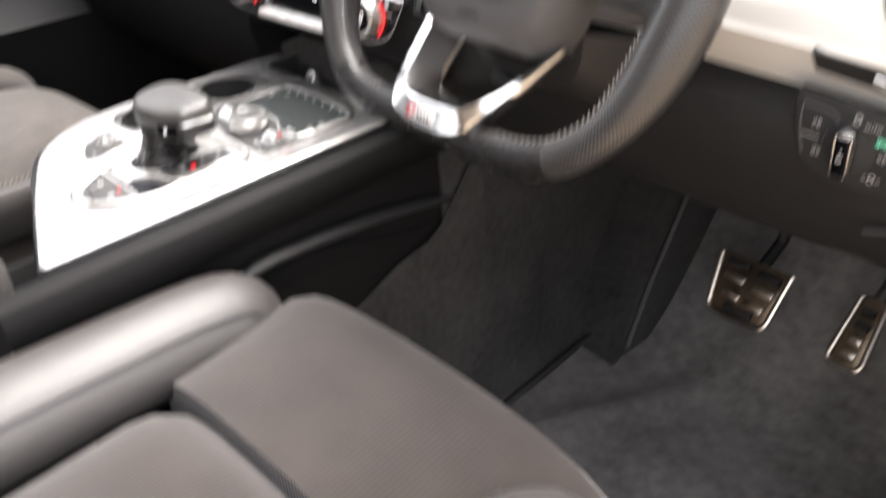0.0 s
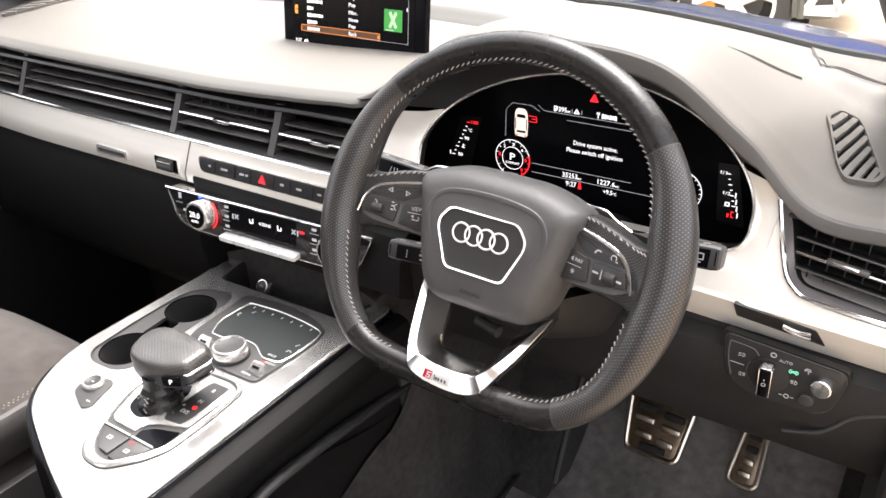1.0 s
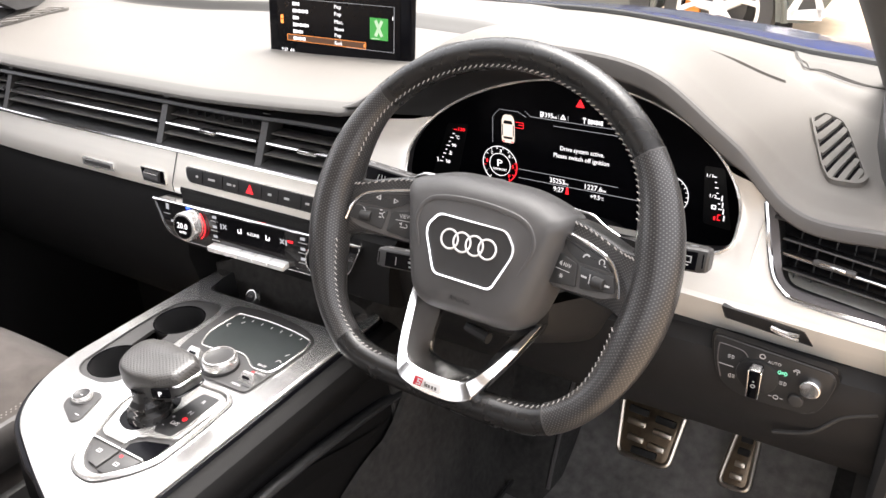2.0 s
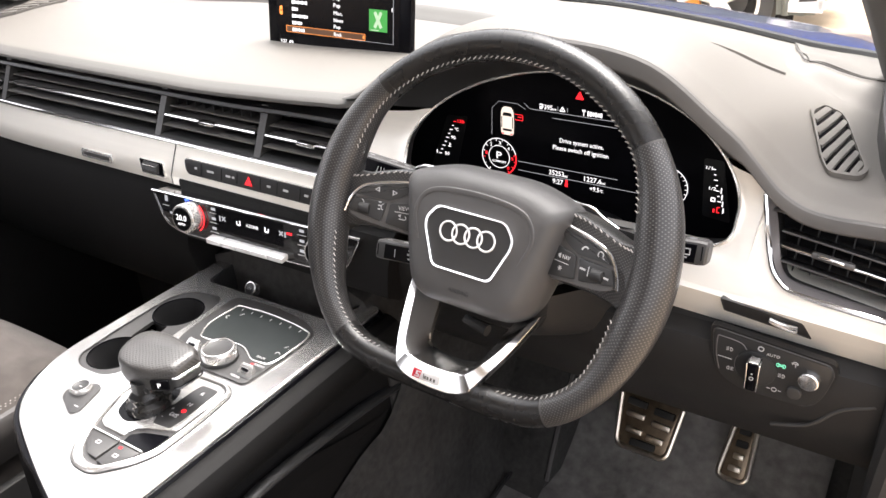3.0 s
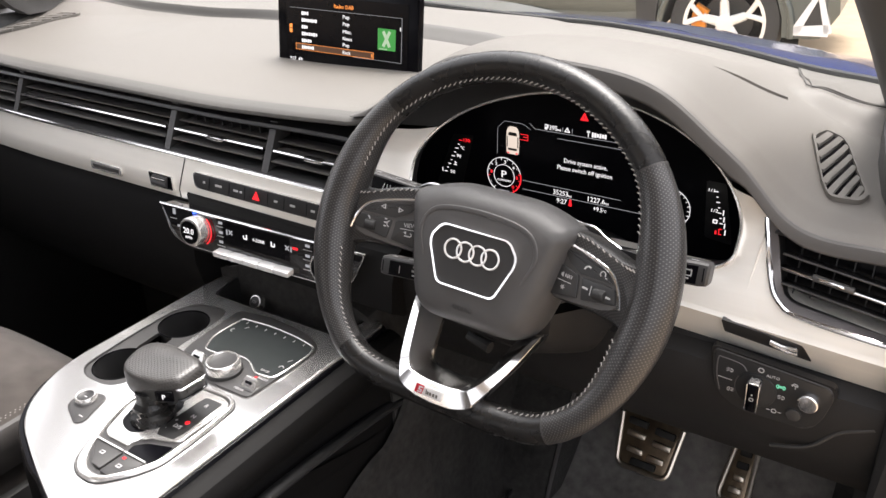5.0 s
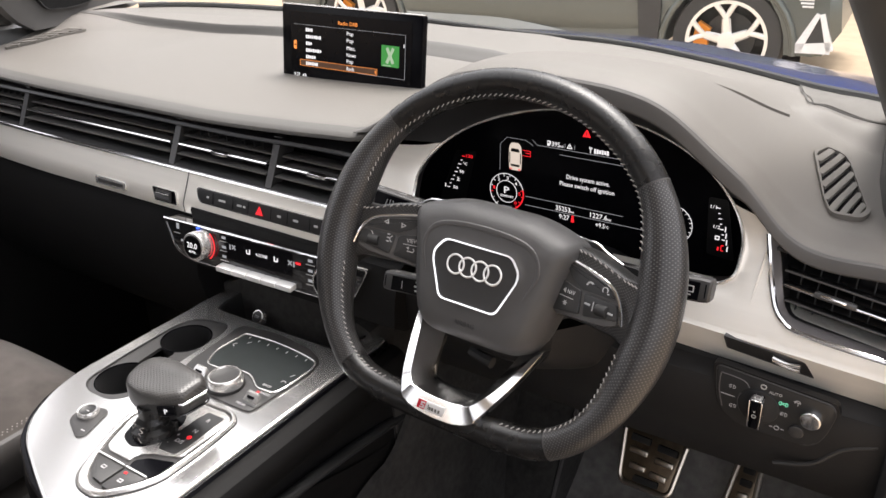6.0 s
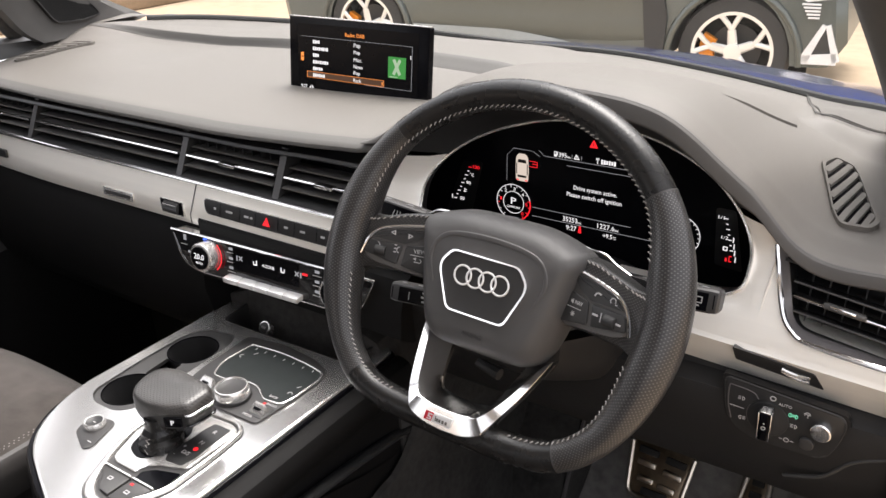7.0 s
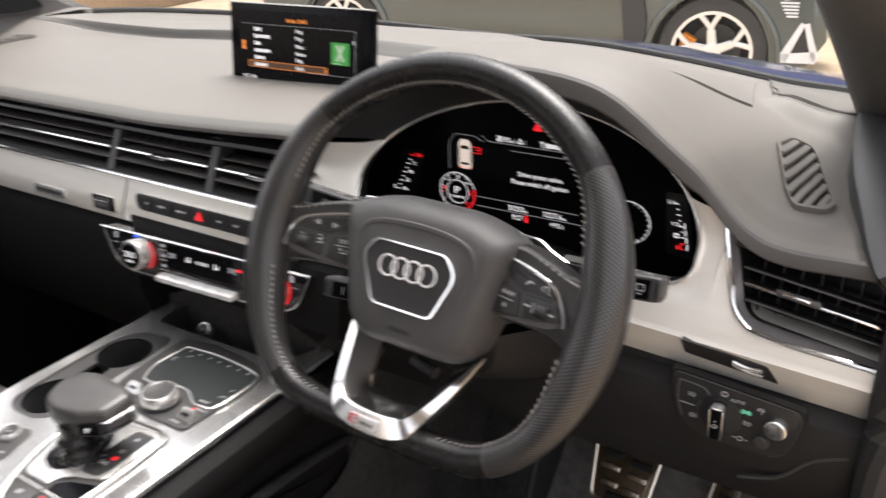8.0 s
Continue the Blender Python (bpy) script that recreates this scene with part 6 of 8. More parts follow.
def boolean_plate(outline, holes, z0, z1):
    """A flat plate with holes: triangles between the loops, and an upright wall along each loop."""
    loops = []
    for raw in [outline] + holes:
        pts = [raw[0]]
        for q in raw[1:]:
            if math.dist(q, pts[-1]) > 1e-5:
                pts.append(q)
        if math.dist(pts[0], pts[-1]) < 1e-5:
            pts.pop()
        loops.append(pts)
    flat, edges = [], []
    for pts in loops:
        s = len(flat)
        flat += [Vector(q) for q in pts]
        edges += [(s + i, s + (i + 1) % len(pts)) for i in range(len(pts))]
    vs, es, fs = delaunay_2d_cdt(flat, edges, [], 0, 1e-7)[:3]
    bm = bmesh.new()
    top_v = [bm.verts.new((v.x, v.y, z1)) for v in vs]
    low_v = [bm.verts.new((v.x, v.y, z0)) for v in vs]
    for f in fs:
        c = sum((vs[i] for i in f), Vector((0, 0))) / len(f)
        if inside(c, loops[0]) and not any(inside(c, h) for h in loops[1:]):
            bm.faces.new([top_v[i] for i in f])
            bm.faces.new([low_v[i] for i in f][::-1])
    for pts in loops:
        ring_t = [bm.verts.new((x, y, z1)) for x, y in pts]
        ring_l = [bm.verts.new((x, y, z0)) for x, y in pts]
        for i in range(len(pts)):
            j = (i + 1) % len(pts)
            bm.faces.new((ring_t[i], ring_t[j], ring_l[j], ring_l[i]))
    bmesh.ops.remove_doubles(bm, verts=bm.verts, dist=1e-6)
    return bm


def circle(cx, cy, r, n=32):
    return [(cx + r * math.cos(2 * math.pi * i / n), cy + r * math.sin(2 * math.pi * i / n)) for i in range(n)]


CUP_F, CUP_R, CUP_RAD = (-0.0755, 0.0175), (-0.0715, -0.0855), 0.0330
cup_hole = rounded([(-0.1050, -0.1130), (-0.1115, -0.0400), (-0.1115, 0.0360), (-0.0960, 0.0620), (-0.0500, 0.0690), (-0.0400, 0.0500), (-0.0353, -0.0348), (-0.0290, -0.1100), (-0.0450, -0.1250), (-0.0850, -0.1260)], [0.02, 0.03, 0.02, 0.02, 0.010, 0.012, 0.03, 0.012, 0.012, 0.02], 5)
PAD = rounded([(-0.0300, 0.0745), (0.0221, 0.0830), (0.0866, 0.0775), (0.1195, 0.0635), (0.1235, 0.0236), (0.1180, -0.0575), (0.0504, -0.0590), (-0.0140, -0.0440), (-0.0240, -0.0200)], [0.008, 0.02, 0.02, 0.010, 0.02, 0.008, 0.008, 0.008, 0.02], 4)
TRAY = rounded([(-0.104, 0.146), (0.130, 0.146), (0.116, 0.094), (-0.095, 0.090)], 0.008, 3)


part("top_plate", boolean_plate(top, [cup_hole, TRAY], ZC - 0.008, ZC), CONSOLE, con, "satin silver top plate")
part("edge_line", tube([(x, y, ZC - 0.003) for x, y in top], 0.0030, 8, loop=True), SILVER, con, "rounded silver edge")
part("shadow_gap", tube([(x + math.copysign(0.0045, x - 0.01), y - (0.0045 if y < -0.15 else 0), ZC - 0.0075) for x, y in top], 0.0040, 6, loop=True), BLACK, con, "dark gap round the plate")
part("tray", loft([[((x - 0.01) * k + 0.01, (y - 0.12) * k + 0.12, z) for x, y in TRAY] for k, z in ((1.015, ZC + 0.001), (0.985, ZC + 0.001), (0.975, ZC - 0.002), (0.96, ZC - 0.045), (0.02, ZC - 0.046))]), PLASTIC, con, "black storage tray")
part("tray_shelf", loft([[(x, y, ZC + 0.010 + dz) for x, y, dz in ((-0.045, 0.148, -0.004), (0.030, 0.140, -0.006), (0.036, 0.150, 0.0), (-0.040, 0.156, 0.0))], [(x, y, ZC + 0.012 + dz) for x, y, dz in ((-0.045, 0.148, -0.004), (0.030, 0.140, -0.006), (0.036, 0.150, 0.0), (-0.040, 0.156, 0.0))]], caps=True), GREY_PLASTIC, con, "small grey shelf lip over the tray")
# cup holders: two wells with a waist between them
cups = thing("cup_holder", (-0.08, -0.03, 0.83), "black double cup holder sunk in the console", "cup holder")
part("insert", boolean_plate(cup_hole, [circle(*CUP_F, CUP_RAD), circle(*CUP_R, CUP_RAD), rounded([(-0.088, -0.014), (-0.060, -0.014), (-0.056, -0.054), (-0.084, -0.054)], 0.004, 3)], ZC - 0.007, ZC - 0.0022), GREY_PLASTIC, cups, "grey satin insert")
part("insert_line", tube([(x, y, ZC - 0.0006) for x, y in cup_hole], 0.0008, 6, loop=True), PLASTIC, cups)
for c in (CUP_F, CUP_R):
    part("well", loft([[(x, y, z) for x, y in circle(*c, r)] for r, z in ((CUP_RAD, ZC - 0.0024), (CUP_RAD - 0.001, ZC - 0.02), (CUP_RAD - 0.004, ZC - 0.07), (0.006, ZC - 0.072))], caps=False), PLASTIC, cups, "black well")
    part("well_rim", tube([(x, y, ZC - 0.0024) for x, y in circle(*c, CUP_RAD)], 0.0009, 6, loop=True), BLACK, cups)
    part("well_floor", disc(CUP_RAD - 0.006, 0.003, 28, 0.001, at=(c[0], c[1], ZC - 0.071)), RUBBER, cups, "rubber floor")
    part("grip", box(0.005, 0.012, 0.022, 0.0012, (c[0] + 0.0265, c[1] + 0.012, ZC - 0.022)), GREY_PLASTIC, cups, "grey spring grip")
    part("grip_slot", box(0.002, 0.006, 0.014, 0.0004, (c[0] + 0.0240, c[1] + 0.012, ZC - 0.021)), BLACK, cups)
part("waist", box(0.030, 0.044, 0.004, 0.001, (-0.072, -0.034, ZC - 0.024)), BLACK, cups)
for dy in (-0.012, 0.0, 0.012):
    part("waist_rib", box(0.026, 0.0025, 0.010, 0.0006, (-0.072, -0.034 + dy, ZC - 0.016)), PLASTIC, cups)

# touch pad with rotary controller
tp = thing("touchpad", (0.05, 0.02, ZC), "grey glass touchpad in a black panel with chrome outline", "touchpad")
part("panel", slab(PAD, ZC, ZC + 0.0025, 0.001), GREY_PLASTIC, tp)
glass_o = rounded([(-0.0075, 0.0600), (0.0403, 0.0650), (0.0900, 0.0615), (0.1165, 0.0560), (0.1215, 0.0420), (0.1200, -0.0020), (0.1165, -0.0160), (0.0916, -0.0190), (0.0790, -0.0110), (0.0680, -0.0045), (0.0560, -0.0030), (0.0440, -0.0045), (0.0300, -0.0125), (0.0020, -0.0140), (-0.0110, 0.0100)], [0.004, 0.02, 0.02, 0.006, 0.008, 0.01, 0.006, 0.006, 0.006, 0.006, 0.006, 0.006, 0.006, 0.006, 0.02], 4)
part("glass", slab(glass_o, ZC + 0.0024, ZC + 0.0034), material("touch_glass", (0.034, 0.038, 0.038), 0.2, spread=0.05, spec=0.3), tp)
part("outline", tube([((x - 0.055) * 1.015 + 0.055, (y - 0.026) * 1.02 + 0.026, ZC + 0.0034) for x, y in glass_o], 0.0013, 8, loop=True), SILVER, tp, "bright chrome outline")
for i in range(7):
    bar(0.0009, 0.0040, pose(0.004 + 0.0165 * i, 0.0560 - 0.0003 * i, ZC + 0.0036), PRINT, tp, "pad_mark")
writing("BACK", 0.0050, pose(0.1000, -0.0110, ZC + 0.0038, 0, 0, 0), PRINT, tp)
for cx, cy, a in ((0.000, 0.034, 90), (0.112, 0.0040, 0)):
    part("corner_mark", ring_mesh(0.0026, 0.0034, 10, a, a + 200), PRINT, tp, m=pose(cx, cy, ZC + 0.0036))
bar(0.006, 0.0006, pose(0.012, 0.047, ZC + 0.0036, 0, 0, 60), PRINT, tp, "pad_mark")
bar(0.006, 0.0006, pose(0.112, 0.020, ZC + 0.0036, 0, 0, 60), PRINT, tp, "pad_mark")
rk = thing("rotary_controller", (0.056, -0.034, ZC), "knurled silver rotary controller knob", "knob")
part("collar", disc(0.0225, 0.005, 40, 0.001, at=(0.056, -0.0343, ZC + 0.002)), PLASTIC, rk)
part("knob", loft([[(0.056 + r * (1 + (0.012 if j % 2 else 0.0) * (0.004 < z < 0.015)) * math.cos(a), -0.0343 + r * (1 + (0.012 if j % 2 else 0.0) * (0.004 < z < 0.015)) * math.sin(a), ZC + z) for j, a in ((j, 2 * math.pi * j / 72) for j in range(72))] for r, z in ((0.0208, 0.004), (0.0210, 0.006), (0.0206, 0.0135), (0.0202, 0.0165), (0.0192, 0.0180), (0.0180, 0.0182), (0.0172, 0.0172), (0.0168, 0.0160))]), SILVER, rk, "ribbed silver rim")
part("cap", loft([[(0.056 + r * math.cos(a), -0.0343 + r * math.sin(a), ZC + z) for a in (2 * math.pi * j / 36 for j in range(36))] for r, z in ((0.0170, 0.0164), (0.013, 0.0152), (0.007, 0.0146), (0.0004, 0.0145))]), GREY_PLASTIC, rk, "dished grey cap")
for cx, cy in ((0.0120, -0.0330), (0.1060, -0.0385)):
    tg = thing("toggle_switch", (cx, cy, ZC), "small silver toggle key beside the controller", "switch", "console toggles")
    part("base", box(0.024, 0.022, 0.003, 0.001, (cx, cy, ZC + 0.002)), PLASTIC, tg)
    part("lever", loft([[(cx - w, cy - d + o, z), (cx + w, cy - d + o, z), (cx + w * 0.7, cy + d + o, z), (cx - w, cy + d + o, z)] for w, d, o, z in ((0.011, 0.0075, 0, ZC + 0.003), (0.0105, 0.0050, 0.0005, ZC + 0.0065), (0.0085, 0.0016, 0.002, ZC + 0.0120))], caps=True), SILVER, tg, "bright wedge-shaped key")
    bar(0.010, 0.0030, pose(cx - 0.001, cy - 0.0036, ZC + 0.0085, 40, 0, 0), BLACK, tg, "key_slot")
bar(0.0035, 0.0045, pose(0.0990, -0.0255, ZC + 0.003), RED_GLOW, tp, "red_lamp")
writing("RADIO", 0.005, pose(0.109, -0.0235, ZC + 0.003), PRINT, tp)
writing("MEDIA", 0.005, pose(0.098, -0.0515, ZC + 0.003), PRINT, tp)

# gear selector
gp = thing("gear_selector", (0.06, -0.13, ZC), "black leather gear selector in a silver gate", "gear lever")
OUTER = rounded([(0.034, -0.070), (0.104, -0.066), (0.119, -0.078), (0.124, -0.125), (0.1235, -0.183), (0.112, -0.208), (0.085, -0.238), (0.055, -0.2365), (0.037, -0.224), (0.018, -0.1835), (0.000, -0.137), (0.008, -0.085)], [0.01, 0.008, 0.008, 0.02, 0.01, 0.012, 0.012, 0.014, 0.014, 0.02, 0.02, 0.012], 4)
INNER = rounded([(0.040, -0.074), (0.1025, -0.0705), (0.1155, -0.081), (0.119, -0.125), (0.1180, -0.180), (0.1085, -0.200), (0.088, -0.2275), (0.064, -0.2275), (0.0455, -0.214), (0.0270, -0.1835), (0.0095, -0.137), (0.015, -0.089)], [0.01, 0.008, 0.008, 0.02, 0.01, 0.012, 0.012, 0.014, 0.014, 0.02, 0.02, 0.012], 4)
part("surround", loft([[(a[0] + (b[0] - a[0]) * k, a[1] + (b[1] - a[1]) * k, ZC + z) for a, b in zip(OUTER, INNER)] for k, z in ((-0.10, -0.001), (0.0, 0.0012), (0.10, 0.0034), (0.30, 0.0050), (0.60, 0.0056), (0.85, 0.0050), (0.96, 0.0040), (1.0, 0.0026), (1.0, -0.002))]), SILVER, gp, "raised satin silver frame")
part("surround_line", tube([(x, y, ZC + 0.0005) for x, y in OUTER], 0.0010, 6, loop=True), PLASTIC, gp)
part("key_field", slab(INNER, ZC - 0.002, ZC + 0.0014), GREY_PLASTIC, gp, "dark grey floor of the gate")
part("gate_plate", slab(rounded([(0.0125, -0.1356), (0.0285, -0.1773), (0.0357, -0.1835), (0.0702, -0.1840), (0.0715, -0.1735), (0.0790, -0.1650), (0.0986, -0.1585), (0.1150, -0.1510), (0.1150, -0.0825), (0.1030, -0.0740), (0.0410, -0.0780), (0.0180, -0.0940)], [0.01, 0.006, 0.006, 0.003, 0.004, 0.008, 0.006, 0.006, 0.006, 0.006, 0.008, 0.01], 3), ZC + 0.0012, ZC + 0.0044, 0.0014), SILVER, gp, "bright silver gate plate")
part("gate_panel", slab(rounded([(0.1055, -0.0830), (0.0815, -0.0840), (0.0790, -0.0960), (0.0790, -0.1230), (0.0740, -0.1300), (0.0770, -0.1460), (0.0834, -0.1555), (0.1053, -0.1525), (0.1080, -0.137)], 0.0025, 3), ZC + 0.0040, ZC + 0.0050), PLASTIC, gp, "black gear letter panel")
for word, x, y, mat in (("R", 0.0935, -0.0955, PRINT), ("N", 0.0950, -0.1155, PRINT), ("D/S", 0.0930, -0.1360, PRINT), ("+", 0.0835, -0.1290, PRINT), ("-", 0.0835, -0.1430, PRINT)):
    writing(word, 0.0075, pose(x, y, ZC + 0.0054), mat, gp)
part("gear_lamp", disc(0.0028, 0.0006, 12, at=(0.0975, -0.1260, ZC + 0.0050)), RED_GLOW, gp)
part("well", slab(rounded([(0.020, -0.128), (0.031, -0.162), (0.056, -0.170), (0.071, -0.156), (0.073, -0.110), (0.058, -0.095), (0.028, -0.098)], 0.010, 3), ZC + 0.0042, ZC + 0.0048), BLACK, gp)
part("gaiter", loft([[(0.055 + k * 0.024 * math.cos(t) + dx, -0.136 + k * 0.025 * math.sin(t) * (1 + 0.05 * math.cos(6 * t)), z) for t in (2 * math.pi * j / 24 for j in range(24))]
                     for k, dx, z in ((1.0, 0, ZC + 0.004), (0.94, 0, ZC + 0.012), (0.72, 0, ZC + 0.016), (0.74, 0, ZC + 0.022), (0.58, 0, ZC + 0.027), (0.55, 0, ZC + 0.04))], caps=True), LEATHER, gp, "creased leather gaiter")


HEAD = pose(-0.0050, 0.0, 0.0020)
GRIP = rounded([(0.0150, -0.118), (0.0175, -0.093), (0.0440, -0.0835), (0.0985, -0.0880), (0.1080, -0.0960), (0.1060, -0.1270), (0.0860, -0.1410), (0.0560, -0.1475), (0.0270, -0.1420)],
               [0.012, 0.014, 0.012, 0.006, 0.005, 0.005, 0.006, 0.012, 0.014], 4)


def grip_ring(k, z, tilt=0.0):
    cx, cy = 0.056, -0.118
    return [(cx + (x - cx) * k, cy + (y - cy) * k, ZC + z + tilt * (y - cy)) for x, y in GRIP]


def planar(bm):
    """UV metres straight from above."""
    lay = bm.loops.layers.uv.verify()
    for f in bm.faces:
        for lp in f.loops:
            lp[lay].uv = (lp.vert.co.x, lp.vert.co.y + lp.vert.co.z)
    return bm


def drop(q):
    """The leather comes lower away from the driver's side."""
    return (q[0], q[1], q[2] + 0.010 * ease((0.8 * (q[0] - 0.056) - 0.6 * (q[1] + 0.118) - 0.012) / 0.018))


head = part("lever_head", planar(loft([[drop(q) for q in grip_ring(0.965, 0.0365)], [drop(q) for q in grip_ring(1.0, 0.0395)], grip_ring(1.0, 0.0520, 0.02), grip_ring(0.985, 0.0565, 0.03), grip_ring(0.955, 0.0596, 0.04), grip_ring(0.90, 0.0616, 0.05), grip_ring(0.80, 0.0628, 0.06), grip_ring(0.55, 0.0640, 0.06), grip_ring(0.25, 0.0645, 0.06)], caps=True, uv=True)),
            dotted("lever_leather", (0.052, 0.050, 0.048), (0.010, 0.0095, 0.009), 0.0036, 0.36, 0.6), gp, "broad perforated leather head", HEAD)
part("lever_body", loft([grip_ring(0.42, 0.014), grip_ring(0.50, 0.022), grip_ring(0.80, 0.0285), grip_ring(0.93, 0.0315), grip_ring(0.975, 0.036), grip_ring(0.975, 0.050)], caps=True), PLASTIC, head, "dark lower body", HEAD)
side = lambda k, z: [Vector(q) for q in grip_ring(k, z) if q[0] > 0.097 and q[1] < -0.093 and q[1] > -0.131]
part("side_trim", tube(side(0.990, 0.0482), 0.0016, 8), SATIN, head, "chrome side trim", HEAD)
part("side_trim", tube(side(0.972, 0.0345), 0.0018, 8), GLOSS, head, "gloss black side trim", HEAD)
part("side_button", box(0.013, 0.004, 0.0065, 0.0018), GREY_PLASTIC, head, "grey side button", HEAD @ pose(0.1045, -0.114, ZC + 0.0420, 0, 0, 88))
part("park_button", box(0.020, 0.003, 0.0125, 0.0014), BLACK, head, "black park button", pose(0.0860, -0.1385, ZC + 0.0440, 0, 0, 30))
writing("P", 0.0085, facing(0.0868, -0.1404, ZC + 0.0440, 0, 30), WHITE_GLOW, head)
for x0, y0 in ((0.043, -0.156), (0.058, -0.160)):
    seam = [(x0 + 0.003 * (-1) ** i, y0 + 0.001 * i, ZC + 0.006 + 0.0026 * i) for i in range(7)]
    part("gaiter_stitch", tube(seam, 0.0006, 5), STITCH, gp, "pale stitching")
# parking brake keys and the little well beside them
pb = thing("parking_brake_keys", (0.07, -0.20, ZC), "dark parking brake and hold keys behind the selector", "switch panel")
for quad, px_, py_ in (([(0.0315, -0.1935), (0.0752, -0.1930), (0.0747, -0.2215), (0.0600, -0.2195), (0.0440, -0.2090)], 0.057, -0.204), ([(0.0780, -0.1935), (0.1100, -0.1930), (0.1060, -0.2030), (0.0905, -0.2235), (0.0778, -0.2235)], 0.090, -0.209)):
    part("key", slab(rounded(quad, 0.002, 3), ZC + 0.0012, ZC + 0.0046, 0.0008), GREY_PLASTIC, pb, "dark grey key")
    bar(0.006, 0.0045, pose(px_, py_, ZC + 0.0048), PRINT, pb, "key_print")
    bar(0.004, 0.002, pose(px_, py_, ZC + 0.0050), GREY_PLASTIC, pb, "key_print")
    bar(quad[1][0] - quad[0][0], 0.0020, pose((quad[0][0] + quad[1][0]) / 2, quad[0][1] + 0.0012, ZC + 0.0044), SILVER, pb, "key_edge", 0.004)
bar(0.004, 0.003, pose(0.085, -0.1985, ZC + 0.0048), RED_GLOW, pb, "red_lamp")
part("well", slab(rounded([(0.0735, -0.1790), (0.0840, -0.1690), (0.1130, -0.1590), (0.1130, -0.1830), (0.1080, -0.1905), (0.0765, -0.1905)], 0.003, 3), ZC + 0.0014, ZC + 0.0020), BLACK, pb)
# start button
sb = thing("start_button", (-0.045, -0.152, ZC), "silver start button on a grey console plate", "button")
part("plate", slab(rounded([(-0.0500, -0.1735), (-0.0560, -0.1590), (-0.0365, -0.1385), (-0.0230, -0.1400), (-0.0085, -0.1812), (-0.0155, -0.1890)], [0.006, 0.006, 0.006, 0.005, 0.005, 0.005], 3), ZC + 0.0002, ZC + 0.0016, 0.0006), GREY_PLASTIC, sb, "dark grey plate")
part("ring", loft([[(-0.0385 + r * (1 + (0.015 if j % 2 else 0)) * math.cos(a), -0.1555 + r * (1 + (0.015 if j % 2 else 0)) * math.sin(a), ZC + z) for j, a in ((j, 2 * math.pi * j / 56) for j in range(56))] for r, z in ((0.0118, 0.001), (0.0122, 0.003), (0.0118, 0.0075), (0.0108, 0.0090), (0.0096, 0.0088), (0.0092, 0.0075))]), SILVER, sb, "knurled silver ring")
part("cap", loft([[(-0.0385 + r * math.cos(a), -0.1555 + r * math.sin(a), ZC + z) for a in (2 * math.pi * j / 32 for j in range(32))] for r, z in ((0.0094, 0.0080), (0.007, 0.0068), (0.003, 0.0062), (0.0003, 0.0061))]), PLASTIC, sb, "dished dark cap")
bar(0.004, 0.0012, pose(-0.0385, -0.1555, ZC + 0.0068), PRINT, sb, "cap_print")
bar(0.006, 0.0012, pose(-0.0190, -0.1770, ZC + 0.0018), PRINT, sb, "plate_print")

# power socket in the tray, with a coin tray lip
sk = thing("power_socket", (-0.062, 0.126, 0.885), "round power socket with chrome ring in the tray", "socket")
part("ring", moved(disc(0.0105, 0.010, 28, 0.001), pose(-0.055, 0.132, 0.8790, 55, 0, 0)), SILVER, sk, "chrome ring")
part("lid", moved(disc(0.0082, 0.011, 24, 0.001), pose(-0.055, 0.132, 0.8790, 55, 0, 0)), PLASTIC, sk)
writing("12V", 0.0055, pose(-0.055, 0.1225, 0.8855, 55, 0, 0), PRINT, sk)

# armrest stub behind the plate
arm = thing("armrest", (0.02, -0.45, 0.90), "grey leather centre armrest behind the console", "armrest")
part("cushion", box(0.24, 0.30, 0.07, 0.025, (0.02, -0.47, 0.885), 4), SEAT_LEATHER, arm)

# flank ridge: an arched pocket on the driver's side
pk = thing("console_pocket", (0.175, 0.0, 0.7), "black arched pocket rib on the console flank", "pocket")
rib = smooth_path([(0.172, -0.185, 0.74), (0.175, -0.160, 0.795), (0.176, -0.125, 0.818), (0.176, -0.05, 0.816), (0.174, 0.03, 0.806), (0.170, 0.10, 0.792), (0.163, 0.16, 0.775)], 8)
# Lighter black than the flank: light on this ledge is put into the colour.
part("rib", tube(rib, 0.008, 12, flat=0.8), PLASTIC, pk)
part("liner", loft([[(0.169 - 0.010 * math.sin(math.pi * t) ** 0.5 - 0.004 * ease((u - 0.6) / 0.4), -0.17 + 0.325 * u, 0.45 + (0.352 - 0.05 * ease((u - 0.25) / 0.75)) * t) for t in (k / 10 for k in range(11))] for u in (k / 14 for k in range(15))], closed=False), FLANK, pk, "black lining")

